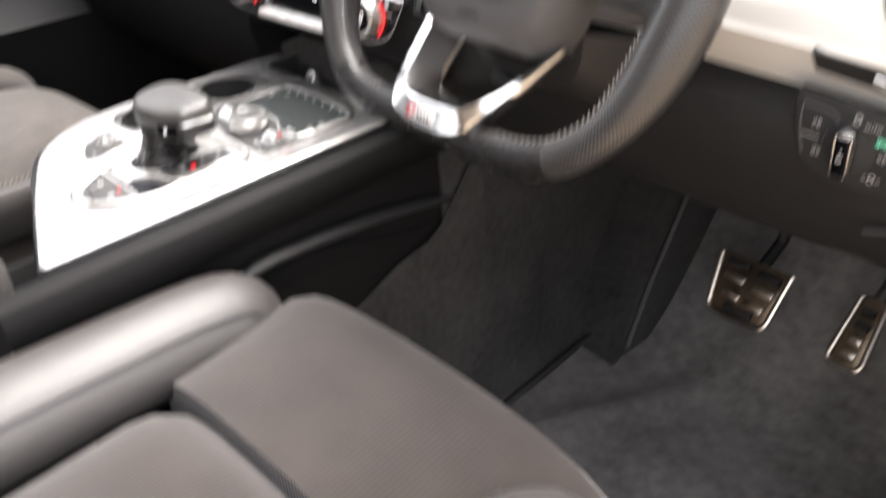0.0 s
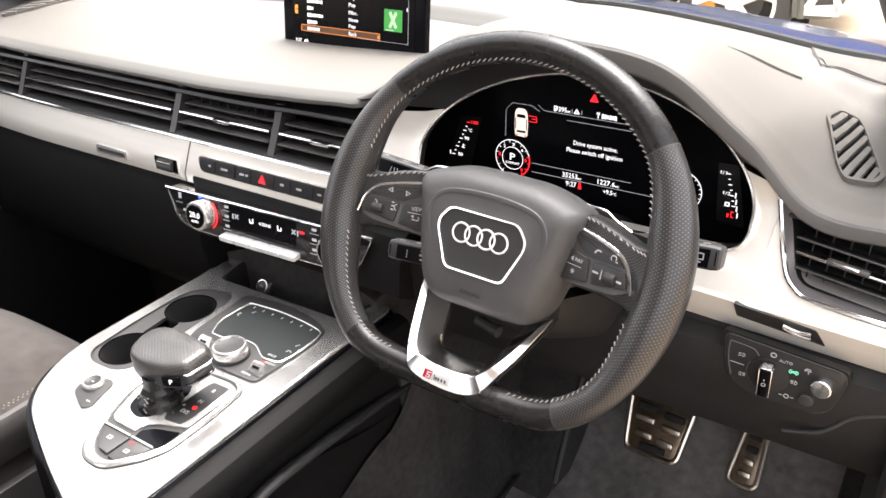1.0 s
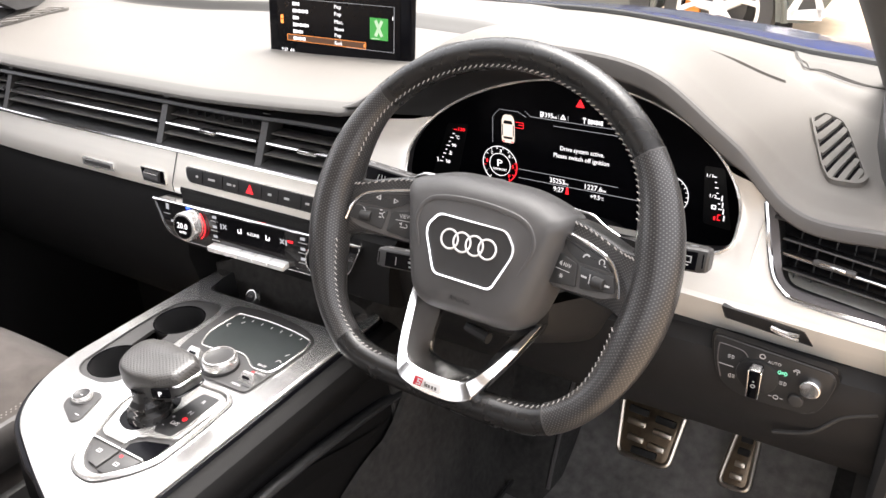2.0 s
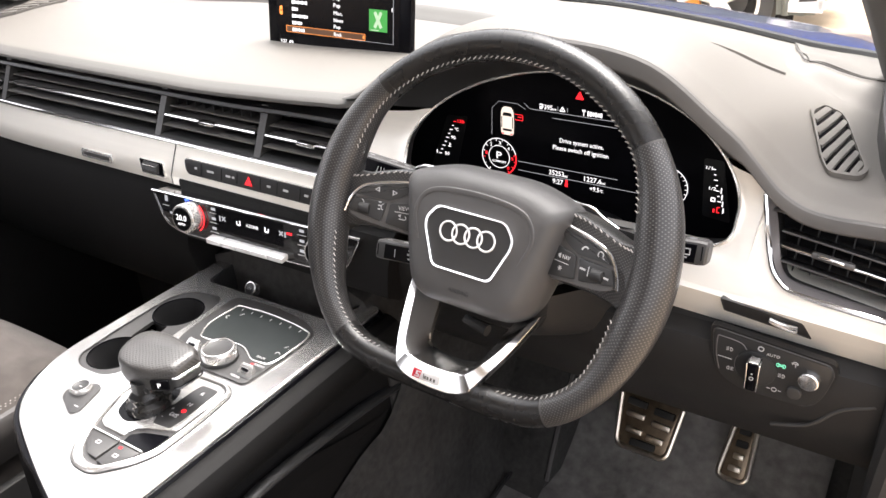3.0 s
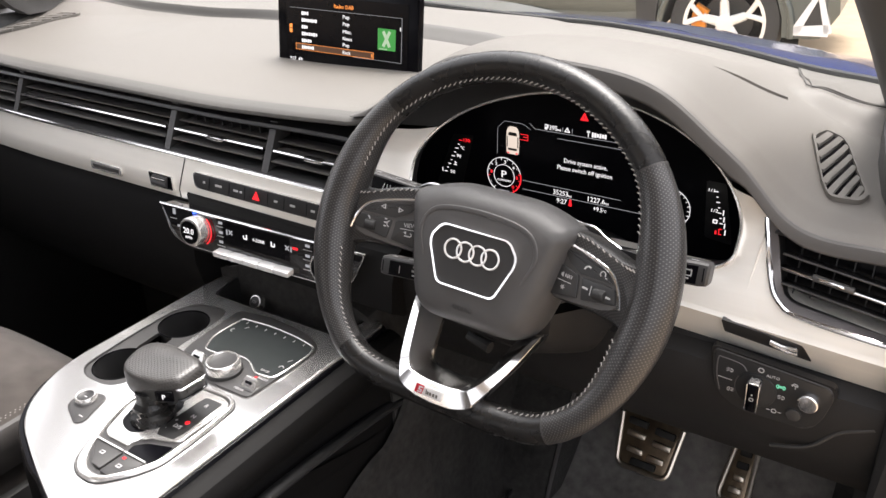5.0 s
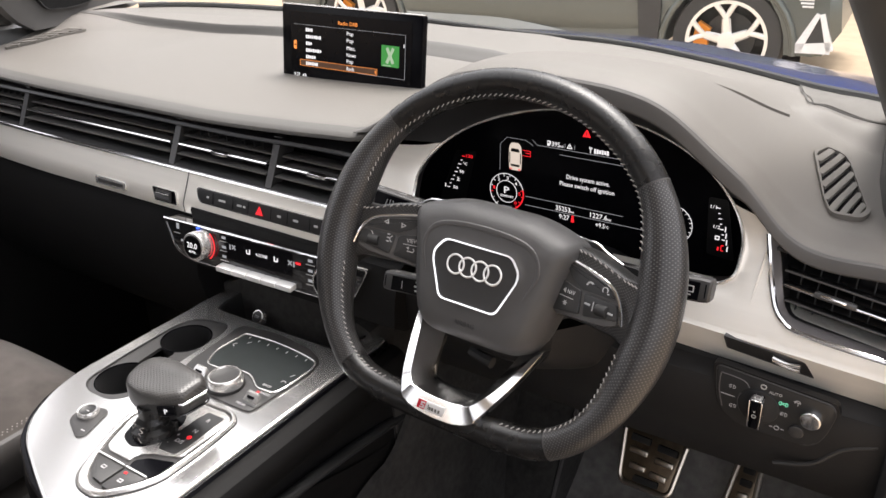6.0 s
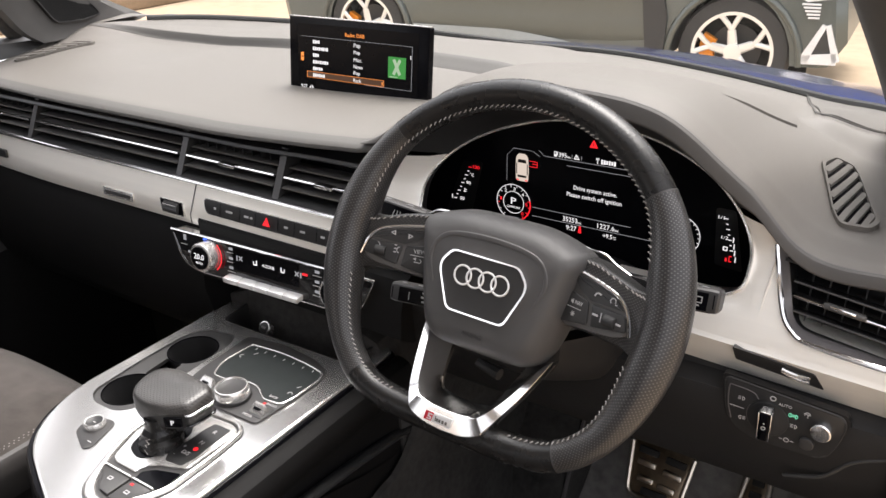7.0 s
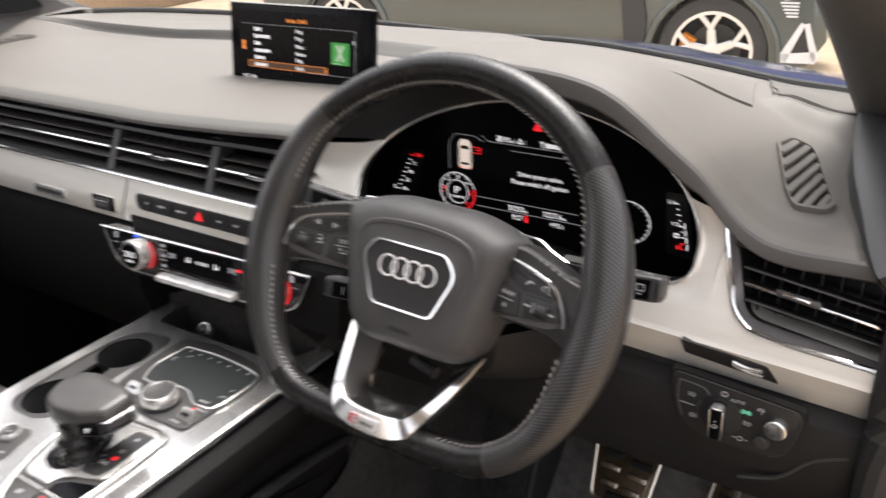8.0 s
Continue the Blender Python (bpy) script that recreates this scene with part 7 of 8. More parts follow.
# ---- pedals, footrest, mat ----
def pedal(name, cx, cy, cz, corners, label, bars, studs):
    """A pedal plate that leans forward: a bright rim open at the top, a worn face, raised bars and rubber studs."""
    p = thing(name, (cx, cy, cz - 0.045), label, "pedal", "pedals")
    m = facing(cx, cy, cz, 36)
    o = rounded(corners, [0.004, 0.004, 0.014, 0.014], 5)
    mx, my = sum(q[0] for q in o) / len(o), sum(q[1] for q in o) / len(o)
    part("plate", slab([(mx + (x - mx) * 0.97, my + (y - my) * 0.97) for x, y in o], -0.008, 0.001, 0.001), BROWNED, p, "worn brownish steel plate", m)
    rim = [(*o[-i % len(o)], 0.003) for i in range(len(o) - 10)]
    part("rim", tube(rim, 0.0042, 8, flat=0.8), STEEL, p, "bright steel rim", m)
    for gx, gy, gw, turn in bars:
        part("grip", box(gw, 0.0095, 0.006, 0.002), STEEL, p, "steel grip bar", m @ pose(gx, gy, 0.003, 0, 0, turn))
    for gx, gy, gw, turn in studs:
        part("stud", box(gw, 0.011, 0.009, 0.002), RUBBER, p, "black rubber stud", m @ pose(gx, gy, 0.003, 0, 0, turn))
    part("arm", tube([m @ Vector((0, 0.026, -0.008)), m @ Vector((0.004, 0.079, -0.03)), Vector((cx + 0.01, cy + 0.10, cz + 0.22))], 0.009, 8), PLASTIC, p)
    return p


pedal("brake_pedal", 0.424, 0.448, 0.603, [(-0.0530, 0.0400), (0.0460, 0.0400), (0.0390, -0.0440), (-0.0415, -0.0440)], "worn steel brake pedal with black rubber studs",
      [(-0.0230, 0.0080, 0.030, -3), (0.0190, 0.0030, 0.030, -3), (0.0150, -0.0200, 0.027, -3), (-0.0190, -0.0160, 0.026, -3)], [(-0.0240, 0.0270, 0.032, -3), (0.0200, 0.0225, 0.032, -3), (-0.0010, -0.0330, 0.040, 0)])
pedal("accelerator_pedal", 0.551, 0.508, 0.556, [(-0.0135, 0.0560), (0.0190, 0.0560), (0.0215, -0.0440), (-0.0240, -0.0440)], "narrow worn steel accelerator pedal",
      [(0, -0.026, 0.020, 0), (0.0015, -0.006, 0.017, 0)], [(0.002, 0.014, 0.018, 0), (0.0025, 0.034, 0.018, 0)])
ft = thing("footrest", (0.215, 0.47, 0.42), "black carpeted footrest beside the console", "footrest")
part("body", loft([[(x - 0.02 * k, 0.385 + 0.02 * k, 0.40), (x, 0.41 + 0.006 * k, 0.43), (x, 0.455 + 0.010 * k, 0.505), (x, 0.515 + 0.014 * k, 0.60), (x, 0.56 + 0.02 * k, 0.665), (x, 0.63, 0.74), (x, 0.72, 0.76), (x, 0.66, 0.40)] for x, k in ((0.140, 0.0), (0.17, 0.0), (0.2, 0.0), (0.255, 0.0), (0.264, 0.4), (0.268, 1.0))], caps=True), CARPET, ft)
part("edge", tube(smooth_path([(0.268, 0.412, 0.440), (0.266, 0.438, 0.482), (0.265, 0.470, 0.536), (0.266, 0.506, 0.592), (0.266, 0.545, 0.650)], 5), 0.0034, 6), FRAME_GREY, ft, "pale edge")
mat_thing = thing("floor_mat", (0.42, 0.15, 0.40), "black tufted floor mat, slightly rumpled", "floor mat")


def mat_sheet():
    rings = []
    for i in range(29):
        y = -0.22 + 0.86 * i / 28
        ring = []
        for j in range(25):
            x = 0.185 + 0.495 * j / 24
            z = 0.412 + 0.006 * math.sin(9 * x + 4 * y) * math.sin(5 * y) + 0.55 * max(0, y - 0.44) + 1.2 * max(0, y - 0.50) ** 1.5 + 0.014 * math.exp(-((x - 0.26 - 0.5 * (y - 0.2)) / 0.018) ** 2) * ease((y - 0.02) / 0.1)
            ring.append((x, y, z))
        rings.append(ring)
    return loft(rings, closed=False)


part("mat", mat_sheet(), MAT, mat_thing)
part("binding", tube([(0.20, -0.22, 0.416), (0.20, 0.50, 0.43)], 0.004, 6), PLASTIC, mat_thing)
structure("tunnel", loft([[(-w, y, 0.40), (-w, y, zt - 0.08), (-w + 0.03, y, zt - 0.02), (-w + 0.08, y, zt), (w - 0.08, y, zt), (w - 0.03, y, zt - 0.02), (w, y, zt - 0.08), (w + 0.012, y, 0.52), (w + 0.03, y, 0.44), (w + 0.05, y, 0.40)] for y, w, zt in ((0.14, 0.166, 0.93), (0.30, 0.158, 0.93), (0.45, 0.146, 0.93), (0.60, 0.150, 0.93), (0.72, 0.165, 0.93))], caps=True), CARPET, "black carpet over the transmission tunnel")

def side_carpet(side):
    """Carpet on the console's lower flank, its upper edge rising towards the dashboard."""
    rings = []
    for i in range(25):
        y = -0.36 + 0.56 * i / 24
        top = 0.690 + 0.045 * ease((y + 0.05) / 0.15) + 0.10 * ease((y - 0.10) / 0.12)
        rings.append([(side * (0.150 + 0.0245 + 0.004 * math.sin(9 * y) + 0.022 * (1 - k) ** 2 - (0.006 if k == 1.0 else 0.0)), y, 0.405 + (top - 0.405) * k) for k in (0.0, 0.1, 0.25, 0.5, 0.75, 0.95, 0.985, 1.0)])
    return loft(rings, closed=False)


structure("trim_carpet", side_carpet(1), CARPET, "black carpet on the console's lower flank")

# ---- seats ----
def seat(name, cx, front, label, group):
    s = thing(name, (cx, front - 0.28, 0.45), label, "seat", group)
    z = 0.824

    def pad(x0, x1, crown, y0, y1, lift=0.0, n=14):
        rings = []
        for i in range(17):
            t = i / 16
            y = y0 + (y1 - y0) * t
            ring = []
            roll = 0.055 * max(0, (t - 0.80) / 0.20) ** 2.4
            for j in range(n + 1):
                u = -1 + 2 * j / n
                edge = 0.018 * abs(u) ** 6
                ring.append((x0 + (x1 - x0) * (j / n), y, z + lift + crown * (1 - u * u) - roll - edge + 0.018 * (t - 0.5)))
            ring += [(x1, y, z - 0.12), (x0, y, z - 0.12)]
            rings.append(ring)
        return loft(rings, caps=True)

    guest = "passenger" in name
    if guest:
        part("cushion", pad(cx - 0.162, cx + 0.193, 0.008, front - 0.50, front), SUEDE, s, "mottled grey suede cushion")
        edge = [(0.192, 0.000), (0.196, 0.003), (0.203, 0.002), (0.207, -0.004), (0.208, -0.024), (0.200, -0.060), (0.190, -0.060)]
        part("side_welt", loft([[(cx + u * k, y, z - 0.006 + v - dz) for u, v in edge] for y, dz, k in ((front - 0.03, 0.030, 0.97), (front - 0.06, 0.006, 0.99), (front - 0.10, 0.0, 1.0), (front - 0.30, 0.0, 1.0), (front - 0.50, 0.0, 1.0))], caps=True), SEAT_LEATHER, s, "smooth grey leather side")
        stuff(part("stitching", join(*[moved(box(0.0007, 0.0016, 0.0006), pose(cx + 0.1885 - 0.005 * (i % 2), front - 0.09 - 0.0033 * i, z - 0.0010)) for i in range(100)]), STITCH, s, "pale double stitching", smooth=False))
    else:
        part("cushion", pad(cx - 0.162, cx + 0.195, 0.014, front - 0.17, front), RIBBED, s, "grey suede thigh support")
        part("insert", pad(cx - 0.125, cx + 0.150, 0.010, front - 0.50, front - 0.155, -0.004), RIBBED, s, "ribbed grey suede insert")
    for side in (-1,) if guest else (-1, 1):
        path = smooth_path([(cx + side * 0.180, front - 0.56, z + 0.000), (cx + side * 0.182, front - 0.40, z + 0.000), (cx + side * 0.188, front - 0.22, z - 0.008), (cx + side * 0.190, front - 0.09, z - 0.020), (cx + side * 0.182, front - 0.055, z - 0.050)], 6)
        part("bolster", tube(path, lambda t: 0.050 - 0.014 * ease((t - 0.75) / 0.25), 18, flat=0.88), SUEDE if guest else SEAT_LEATHER, s, "dark suede bolster" if guest else "smooth grey leather bolster")
        part("piping", tube([p + Vector((-side * 0.040, 0, 0.028)) for p in path[:-4]], 0.0014, 6), GREY_PLASTIC, s)
    part("base", box(0.42, 0.44, 0.26, 0.03, (cx, front - 0.32, 0.60)), PLASTIC, s)
    back = [Vector((cx, front - 0.50, 0.82)), Vector((cx, front - 0.60, 1.0)), Vector((cx, front - 0.68, 1.25)), Vector((cx, front - 0.72, 1.42))]
    part("backrest", loft([[(cx + 0.23 * k * math.copysign(abs(math.cos(t)) ** 0.5, math.cos(t)), p.y - 0.07 + 0.06 * math.copysign(abs(math.sin(t)) ** 0.7, math.sin(t)), p.z) for t in (2 * math.pi * j / 24 for j in range(24))]
                           for p, k in zip(smooth_path(back, 4), [0.9, 0.98, 1, 1, 1, 1, 1, 1, 0.98, 0.95, 0.9, 0.84, 0.7])], caps=True), SEAT_LEATHER, s, "grey leather backrest")
    part("headrest", box(0.26, 0.10, 0.17, 0.04, (cx, front - 0.81, 1.54), 4), SEAT_LEATHER, s)
    return s


seat("driver_seat", 0.398, -0.092, "grey suede driver's seat with smooth leather bolsters", "front seats")
seat("passenger_seat", -0.395, -0.02, "dark grey suede front passenger seat beside the console", "front seats")

# ---- passenger door ----
pdoor = thing("passenger_door", (-0.78, -0.3, 0.5), "dark passenger door with a grey top roll and bright strip", "car door")
part("door_top", loft([[(x, y, z - 0.006 * ease((y - 0.22) / 0.12) - k) for x, z in ((-0.760, 1.10), (-0.757, 1.170), (-0.759, 1.190), (-0.766, 1.203), (-0.785, 1.209), (-0.83, 1.205), (-0.84, 1.05))] for y, k in ((0.334, 0.010), (0.330, 0.002), (0.32, 0.0), (0.2, 0.0), (0.0, 0.0), (-0.4, 0.0), (-0.8, 0.0))], caps=True), GREY_PLASTIC, pdoor, "dark grey padded top roll")
part("strip", tube([(-0.756, 0.318, 1.1755), (-0.756, 0.0, 1.1755), (-0.756, -0.8, 1.17)], 0.0022, 8), CHROME, pdoor, "bright strip")
part("door_panel", loft([[(x, y, z) for x, z in ((-0.765, 1.12), (-0.758, 0.95), (-0.70, 0.86), (-0.735, 0.80), (-0.74, 0.42), (-0.84, 0.42), (-0.84, 1.12))] for y in (0.40, 0.0, -0.4, -0.8)], caps=True), DASH_DARK, pdoor, "black door panel")
part("window_frame", join(tube([(-0.80, 0.30, 1.18), (-0.785, 0.235, 1.265), (-0.76, 0.15, 1.36), (-0.71, -0.03, 1.50), (-0.64, -0.30, 1.64), (-0.64, -0.8, 1.65)], 0.014, 8), tube([(-0.79, -0.8, 1.19), (-0.66, -0.82, 1.64)], 0.03, 8)), PILLAR, pdoor)
# triangular speaker trim at the foot of the pillar
ps = thing("pillar_speaker", (-0.72, 0.40, 1.21), "dark triangular loudspeaker grille at the pillar foot", "speaker")
tri = rounded([(-0.0120, 0.0340), (0.0280, -0.0205), (0.0930, -0.0270), (0.1480, -0.0235), (0.1220, 0.0060), (0.0820, 0.0220), (0.0500, 0.0340)], [0.006, 0.014, 0.02, 0.010, 0.03, 0.02, 0.01], 4)
tri_in = [(0.068 + (u - 0.068) * 0.95, 0.003 + (v - 0.003) * 0.92) for u, v in tri]
SIDE = Matrix(((-0.2402, 0, 0.9707, -0.7290), (0.9707, 0, 0.2402, 0.30), (0, 1, 0, 1.246), (0, 0, 0, 1)))
part("grille", slab(tri_in, -0.004, 0.0026), material("speaker_mesh", (0.009, 0.009, 0.009), 0.8, bump=0.8, bump_scale=700, pattern="grain", spread=0.2, spec=0.12), ps, "fine dark mesh grille", SIDE)
part("grille_rim", slab(tri, -0.004, 0.0036, hole=tri_in), PLASTIC, ps, "black rim", SIDE)
structure("wall_left", join(plate([(-0.76, -0.8, 0.4), (-0.76, -2.2, 0.4), (-0.76, -2.2, 1.18), (-0.76, -0.8, 1.18)], 0.05, (-1, 0, 0)),
                            plate([(-0.76, 0.8, 0.35), (-0.76, 0.40, 0.35), (-0.76, 0.40, 1.16), (-0.76, 0.8, 1.10)], 0.05, (-1, 0, 0))), PILLAR, "dark side lining of the cabin")
structure("wall_right", join(plate([(0.712, 0.90, 0.33), (0.712, 0.36, 0.36), (0.712, 0.36, 0.86), (0.712, 0.90, 0.86)], 0.023, (1, 0, 0)),
                             plate([(0.735, 0.85, 0.33), (0.735, 0.15, 0.40), (0.735, 0.135, 1.12), (0.735, 0.60, 1.12)], 0.05, (1, 0, 0)),
                             plate([(0.76, -0.95, 0.4), (0.76, -2.2, 0.4), (0.76, -2.2, 1.18), (0.76, -0.95, 1.18)], 0.05, (1, 0, 0)),
                             tube([(0.80, -0.95, 0.4), (0.79, -0.98, 1.15), (0.70, -1.05, 1.66)], 0.05, 8)), PILLAR, "dark door post and side lining")
# the post's inner panel that closes the dashboard's end beside the open door
post = []
for y, xi, zt in ((0.128, 0.716, 1.150), (0.16, 0.704, 1.160), (0.20, 0.692, 1.172), (0.25, 0.677, 1.184), (0.33, 0.662, 1.190), (0.42, 0.652, 1.190), (0.56, 0.640, 1.185)):
    post.append([(0.734, y, 0.90), (0.734, y, 1.125), (xi + 0.004, y, 1.138), (xi, y, 1.146), (xi, y, zt - 0.006), (xi + 0.008, y, zt), (xi + 0.05, y, zt + 0.006), (0.81, y, zt), (0.81, y, 0.90)])
structure("trim_post", loft(post, caps=True), PLASTIC, "black plastic trim at the dashboard's end by the door")
seal = thing("door_seal", (0.745, 0.15, 0.9), "black rubber door seal along the doorway", "door seal")
part("seal", tube(smooth_path([(0.738, 0.20, 0.42), (0.740, 0.128, 0.70), (0.742, 0.112, 1.00), (0.742, 0.125, 1.13), (0.735, 0.20, 1.22), (0.715, 0.30, 1.30), (0.66, -0.02, 1.52), (0.63, -0.30, 1.66)], 8), 0.014, 10), RUBBER, seal)

# ---- parked cars outside ----
def alloy(parent, m, r=0.36, caliper=True):
    w = part("wheel", moved(loft([[(rr * math.cos(t), rr * math.sin(t), z) for t in (2 * math.pi * j / 40 for j in range(40))] for rr, z in ((r * 0.70, -0.12), (r * 0.95, -0.12), (r, -0.08), (r, 0.06), (r * 0.96, 0.10), (r * 0.74, 0.11), (r * 0.70, 0.10))]), Matrix()), TYRE, parent, "black tyre", m)
    part("rim", ring_mesh(r * 0.675, r * 0.735, 40, h=0.03), BRIGHT, w, "bright rim", m @ pose(0, 0, 0.08))
    part("barrel", loft([[(rr * math.cos(t), rr * math.sin(t), z) for t in (2 * math.pi * j / 32 for j in range(32))] for rr, z in ((r * 0.69, 0.09), (r * 0.63, -0.05), (0.02, -0.06))]), BLACK, w, m=m)
    part("brake_disc", disc(r * 0.46, 0.01, 32), GREY_PLASTIC, w, m=m @ pose(0, 0, -0.03))
    if caliper:
        part("caliper", loft([[(rr * math.cos(t), rr * math.sin(t), z) for rr, z in ((r * 0.36, 0.0), (r * 0.62, 0.0), (r * 0.62, 0.05), (r * 0.36, 0.05))] for t in (radians(150 + 8 * j) for j in range(7))], caps=True), ORANGE_PLASTIC, w, "orange brake caliper", m)
    for i in range(5):
        a = radians(96 + 72 * i)
        at = lambda rr, off, z: Vector((rr * math.cos(a + off), rr * math.sin(a + off), z))
        root = at(r * 0.10, 0, 0.070)
        fork = at(r * 0.40, 0, 0.085)
        part("spoke", tube([root, root.lerp(fork, 0.6), fork], lambda t: 0.036 - 0.006 * t, 8, flat=0.5), BRIGHT, w, m=m)
        for s in (-1, 1):
            part("spoke_fork", tube([fork, at(r * 0.53, s * 0.13, 0.092), at(r * 0.69, s * 0.25, 0.098)], lambda t: 0.017 + 0.004 * t, 8, flat=0.6), BRIGHT, w, m=m)
    part("hub_cap", disc(r * 0.16, 0.02, 24, 0.004), BRIGHT, w, m=m @ pose(0, 0, 0.07))
    return w


def parked_car(name, label, x_rear, x_front, y_rear, y_front, paint):
    """A parked estate seen from its right flank; its nose points to +x."""
    yaw = math.degrees(math.atan2(y_front - y_rear, x_front - x_rear))
    base = (x_rear + x_front) / 2, (y_rear + y_front) / 2, -0.23
    car = thing(name, base, label, "car", "parked cars")
    M = pose(*base, 0, 0, yaw)
    half = math.hypot(x_front - x_rear, y_front - y_rear) / 2
    R = 0.39
    prof = [(-half - 0.90, 0.42), (-half - 0.95, 0.70), (-half - 0.90, 1.02), (-half - 0.55, 1.12), (-0.2, 1.14), (half + 0.05, 1.08), (half + 0.54, 0.98), (half + 0.70, 0.80), (half + 0.74, 0.50), (half + 0.66, 0.36)]
    rings = []
    low = []
    for cx in (half, -half):
        for j in range(13):
            t = math.pi * j / 12
            low.append((cx + 0.46 * math.cos(t), 0.33 + 0.50 * math.sin(t)))
    low = [(half + 0.64, 0.33)] + low + [(-half - 0.80, 0.36)]
    shape = prof + [(x, z) for x, z in low]
    for dy, k in ((0.0, 0.94), (0.05, 0.985), (0.18, 1.0), (0.9, 1.0), (1.75, 1.0), (1.85, 0.985), (1.9, 0.94)):
        rings.append([(x * (0.97 + 0.03 * (k > 0.98)), dy - 0.98 + (0.06 * ease((z - 0.95) / 0.2) if dy < 0.9 else -0.06 * ease((z - 0.95) / 0.2)), z if z < 0.9 else z * (0.99 + 0.01 * k)) for x, z in shape])
    part("body", loft(rings, caps=True), paint, car, "glossy dark body", M)
    cab = [(-half - 0.80, 1.10), (-half - 0.45, 1.60), (-0.2, 1.68), (half - 0.75, 1.60), (half + 0.05, 1.08)]
    part("cabin", loft([[(x * k, dy, z) for x, z in cab] for dy, k in ((-0.86, 1.0), (-0.70, 0.98), (0.70, 0.98), (0.86, 1.0))], caps=True), DARK_GLASS, car, "dark glazed cabin", M)
    x0, x1 = -half + 0.50, half - 0.50
    skin = [(0.36, -0.955), (0.42, -0.985), (0.50, -1.000), (0.58, -0.992), (0.66, -0.988), (0.76, -0.998), (0.88, -1.004), (0.98, -0.992), (1.06, -0.960)]
    part("door_skin", loft([[(x0 + (x1 - x0) * i / 24, y + 0.012 * (2 * i / 24 - 1) ** 2, z) for z, y in skin] for i in range(25)], closed=False), paint, car, "glossy dark door skin", M)
    part("sill_blade", loft([[(x0 + (x1 - x0) * k, -1.022 + 0.03 * t + 0.012 * max(0.0, k - 0.6), 0.305 + (0.155 * (1 - 0.9 * ease((k - 0.35) / 0.65))) * t) for t in (0.0, 0.25, 0.6, 0.9, 1.0)] for k in (j / 20 for j in range(21))], closed=False), SILL, car, "pale grey tapered sill blade", M)
    part("sill_foot", box(x1 - x0, 0.06, 0.09, 0.02, ((x0 + x1) / 2, -0.985, 0.285)), CLADDING, car, "black sill foot", M)
    part("door_groove", tube([(x0 + (x1 - x0) * k, -1.003, 0.735 + 0.01 * k) for k in (0.1, 0.5, 0.9)], 0.006, 6), CLADDING, car, m=M)
    # Dark sheet laid on the flank in place of the shadow there.
    part("wing_shadow", loft([[(half - 0.67, y, 0.86), (half - 0.52, y, 0.86), (half - 0.47, y, 0.62), (half - 0.48, y, 0.36), (half - 0.62, y, 0.38), (half - 0.645, y, 0.62)] for y in (-1.006, -0.97)], caps=True), CLADDING, car, "dark sheet for the shadow behind the front wheel", M)
    for cx in (half, -half):
        rr = [(cx + (0.46 + d) * math.cos(t), -0.985 + y, 0.33 + (0.50 + d) * math.sin(t)) for d, y in ((0, 0),) for t in (math.pi * j / 16 for j in range(17))]
        part("arch_trim", tube(rr, 0.026, 8), paint, car, "dark wheel arch lip", M)
        part("arch_liner", loft([[(cx + 0.47 * math.cos(t), y, 0.33 + 0.5 * math.sin(t)) for t in (math.pi * j / 12 for j in range(13))] for y in (-0.97, -0.55)], closed=False), CLADDING, car, m=M)
        part("arch_back", box(0.94, 0.03, 0.8, 0, (cx, -0.56, 0.43)), BLACK, car, m=M)
        alloy(car, M @ pose(cx, -0.86, R, 90, 0, 0), R)
    part("headlamp", loft([[(half + 0.40, y, 0.80), (half + 0.46, y, 0.765), (half + 0.70, y, 0.80), (half + 0.71, y, 0.86), (half + 0.48, y, 0.86)] for y in (-0.992, -0.90)], caps=True), WHITE_PLASTIC, car, "pale headlamp", M)
    for i in range(5):
        part("lamp_bar", box(0.12 - 0.012 * i, 0.012, 0.013, 0.002, (half + 0.49 + 0.006 * i, -0.996, 0.752 - 0.022 * i)), WHITE_PLASTIC, car, m=M)
    part("bumper_recess", loft([[(half + x, y, z) for x, z in ((0.575, 0.60), (0.625, 0.60), (0.69, 0.42), (0.50, 0.40))] for y in (-0.996, -0.96)], caps=True), CLADDING, car, "dark air inlet", M, smooth=False)
    for xa, za, xb, zb, wa, wb in ((0.590, 0.62, 0.478, 0.37, 0.016, 0.030), (0.612, 0.62, 0.690, 0.38, 0.016, 0.022), (0.470, 0.385, 0.690, 0.40, 0.030, 0.040)):
        d = Vector((xb - xa, zb - za)).normalized()
        part("bumper_blade", loft([[(half + xa - d.y * wa, y, za + d.x * wa), (half + xa + d.y * wa, y, za - d.x * wa), (half + xb + d.y * wb, y, zb - d.x * wb), (half + xb - d.y * wb, y, zb + d.x * wb)] for y in (-1.004, -0.95)], caps=True), WHITE_PLASTIC, car, "pale bumper blade", M, smooth=False)
    part("rear_lamp", box(0.10, 0.10, 0.08, 0.02, (-half - 0.86, -0.90, 0.62)), RED_PLASTIC, car, "red rear lamp", M)
    part("rear_plate", box(0.03, 0.30, 0.12, 0.01, (-half - 0.93, -0.70, 0.52)), WHITE_PLASTIC, car, m=M)
    for x in (-0.55, 0.45):
        part("door_line", box(0.006, 0.012, 0.60, 0, (x, -0.972, 0.72)), BLACK, car, m=M, smooth=False)
        part("door_handle", box(0.20, 0.03, 0.03, 0.01, (x + 0.18, -0.985, 0.90)), paint, car, m=M)
    return car


parked_car("parked_car", "dark grey parked car with bright alloy wheels and orange calipers", -4.12, -0.99, 6.207, 6.457, PAINT)

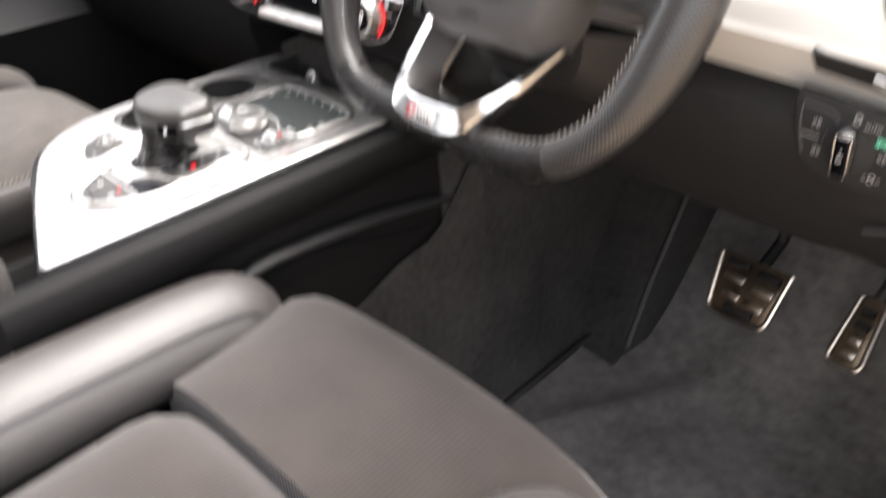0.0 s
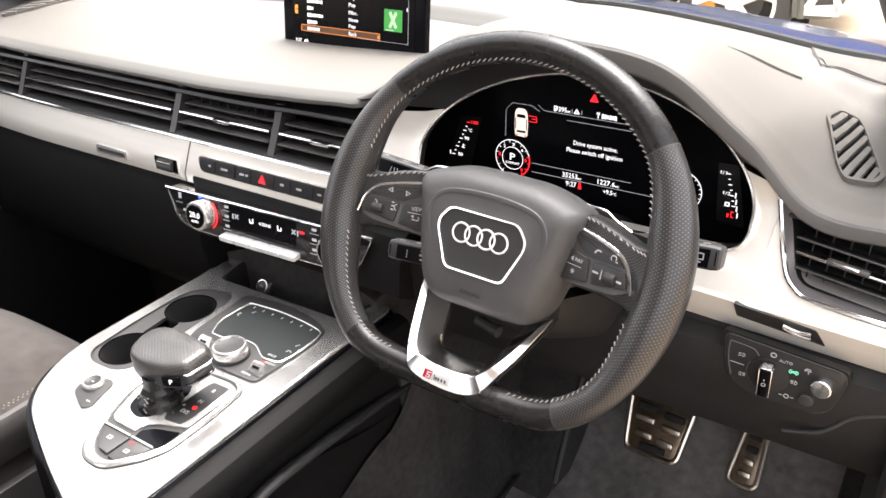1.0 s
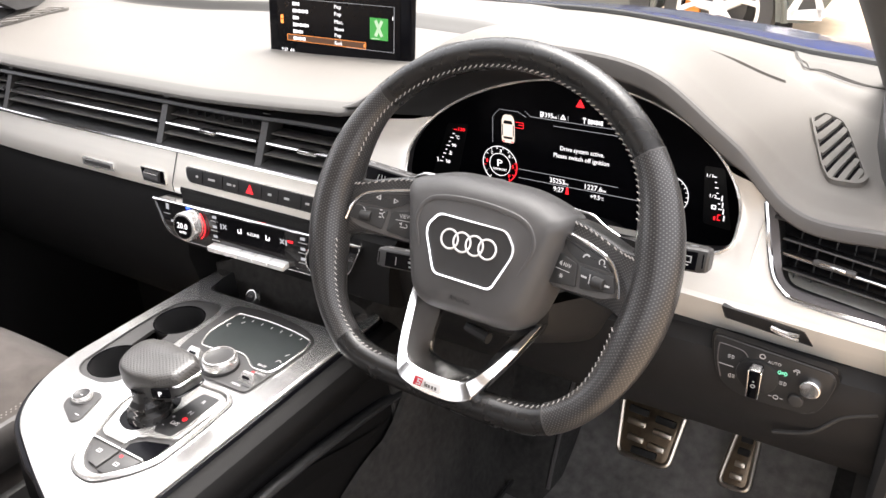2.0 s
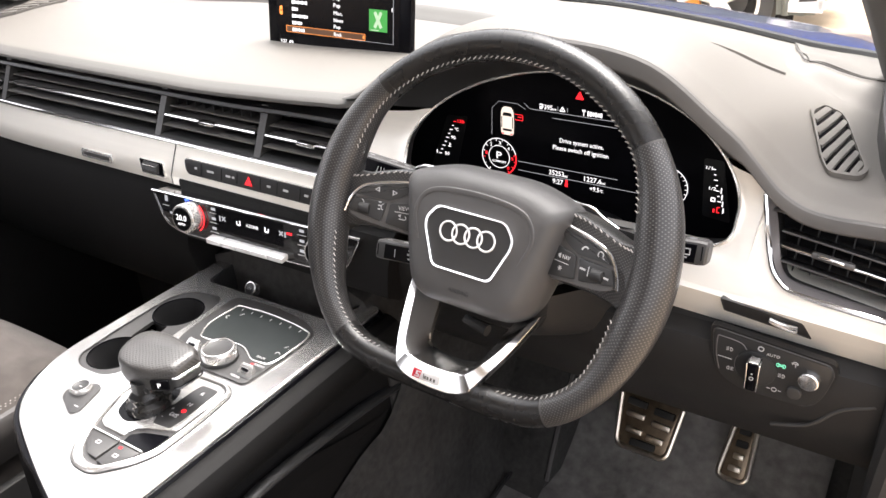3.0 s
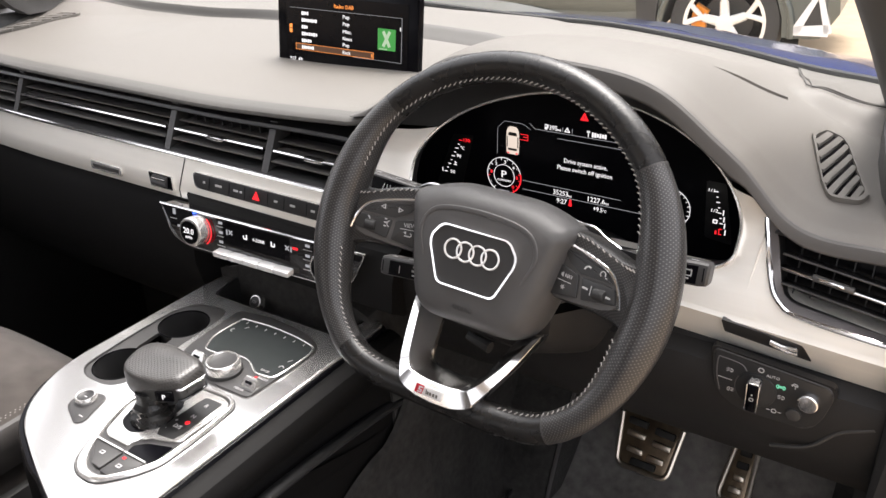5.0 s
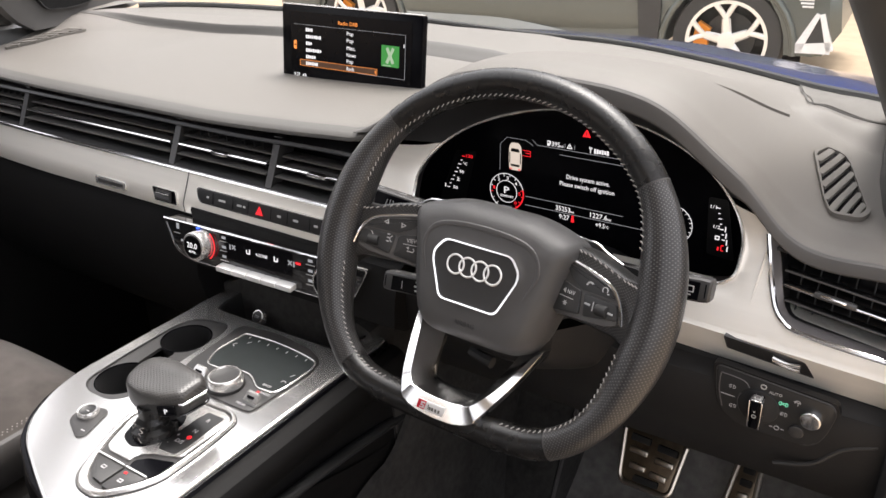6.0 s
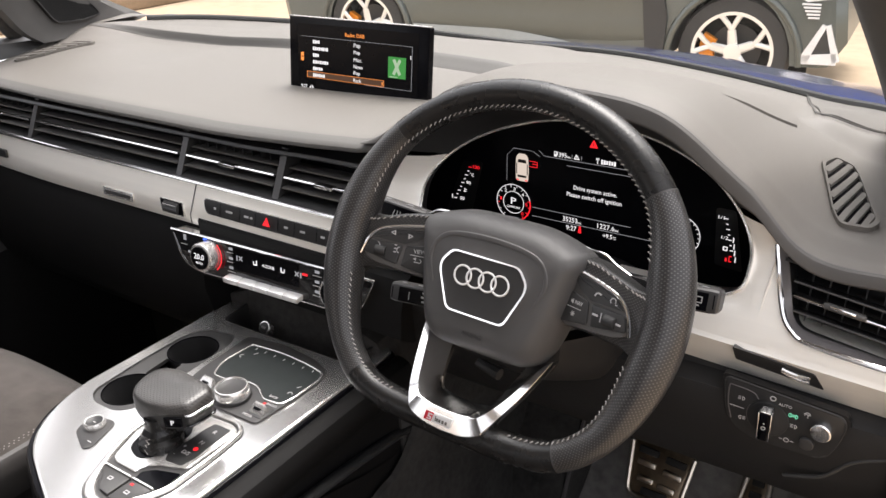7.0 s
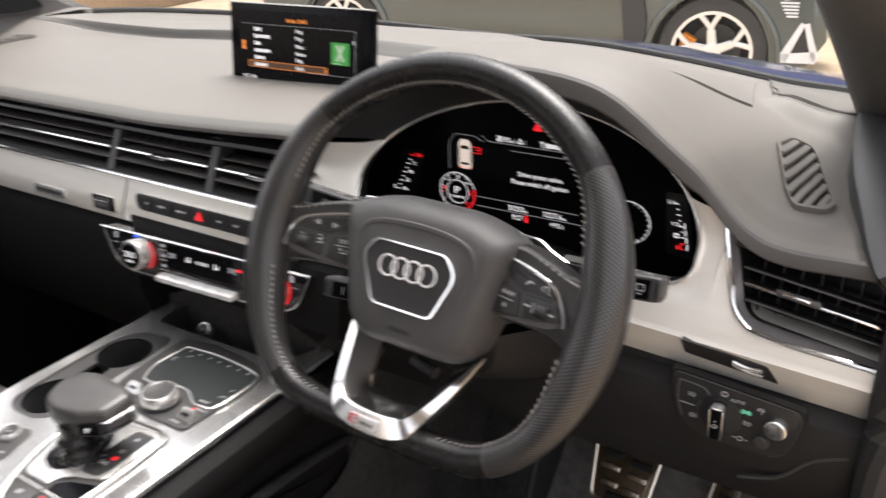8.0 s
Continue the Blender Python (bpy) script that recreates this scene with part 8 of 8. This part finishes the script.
# low brick kerb wall and a pale ribbed fence beyond the passenger side
structure("wall_kerb", box(0.40, 9.0, 0.50, 0.03, (-9.5, 5.0, 0.02)), BRICK, "low brown brick wall at the edge of the forecourt")
fence = thing("fence", (-10.6, 5.0, -0.23), "pale ribbed panel fence behind the low wall", "fence")
ribs = []
for i in range(181):
    y = 0.5 + 0.05 * i
    ribs.append([(-10.6 + (0.03 if i % 4 < 2 else 0.0), y, z) for z in (-0.23, 1.0, 2.2)] + [(-10.66, y, z) for z in (2.2, -0.23)])
part("panel", loft(ribs, caps=True), FENCE, fence, smooth=False)
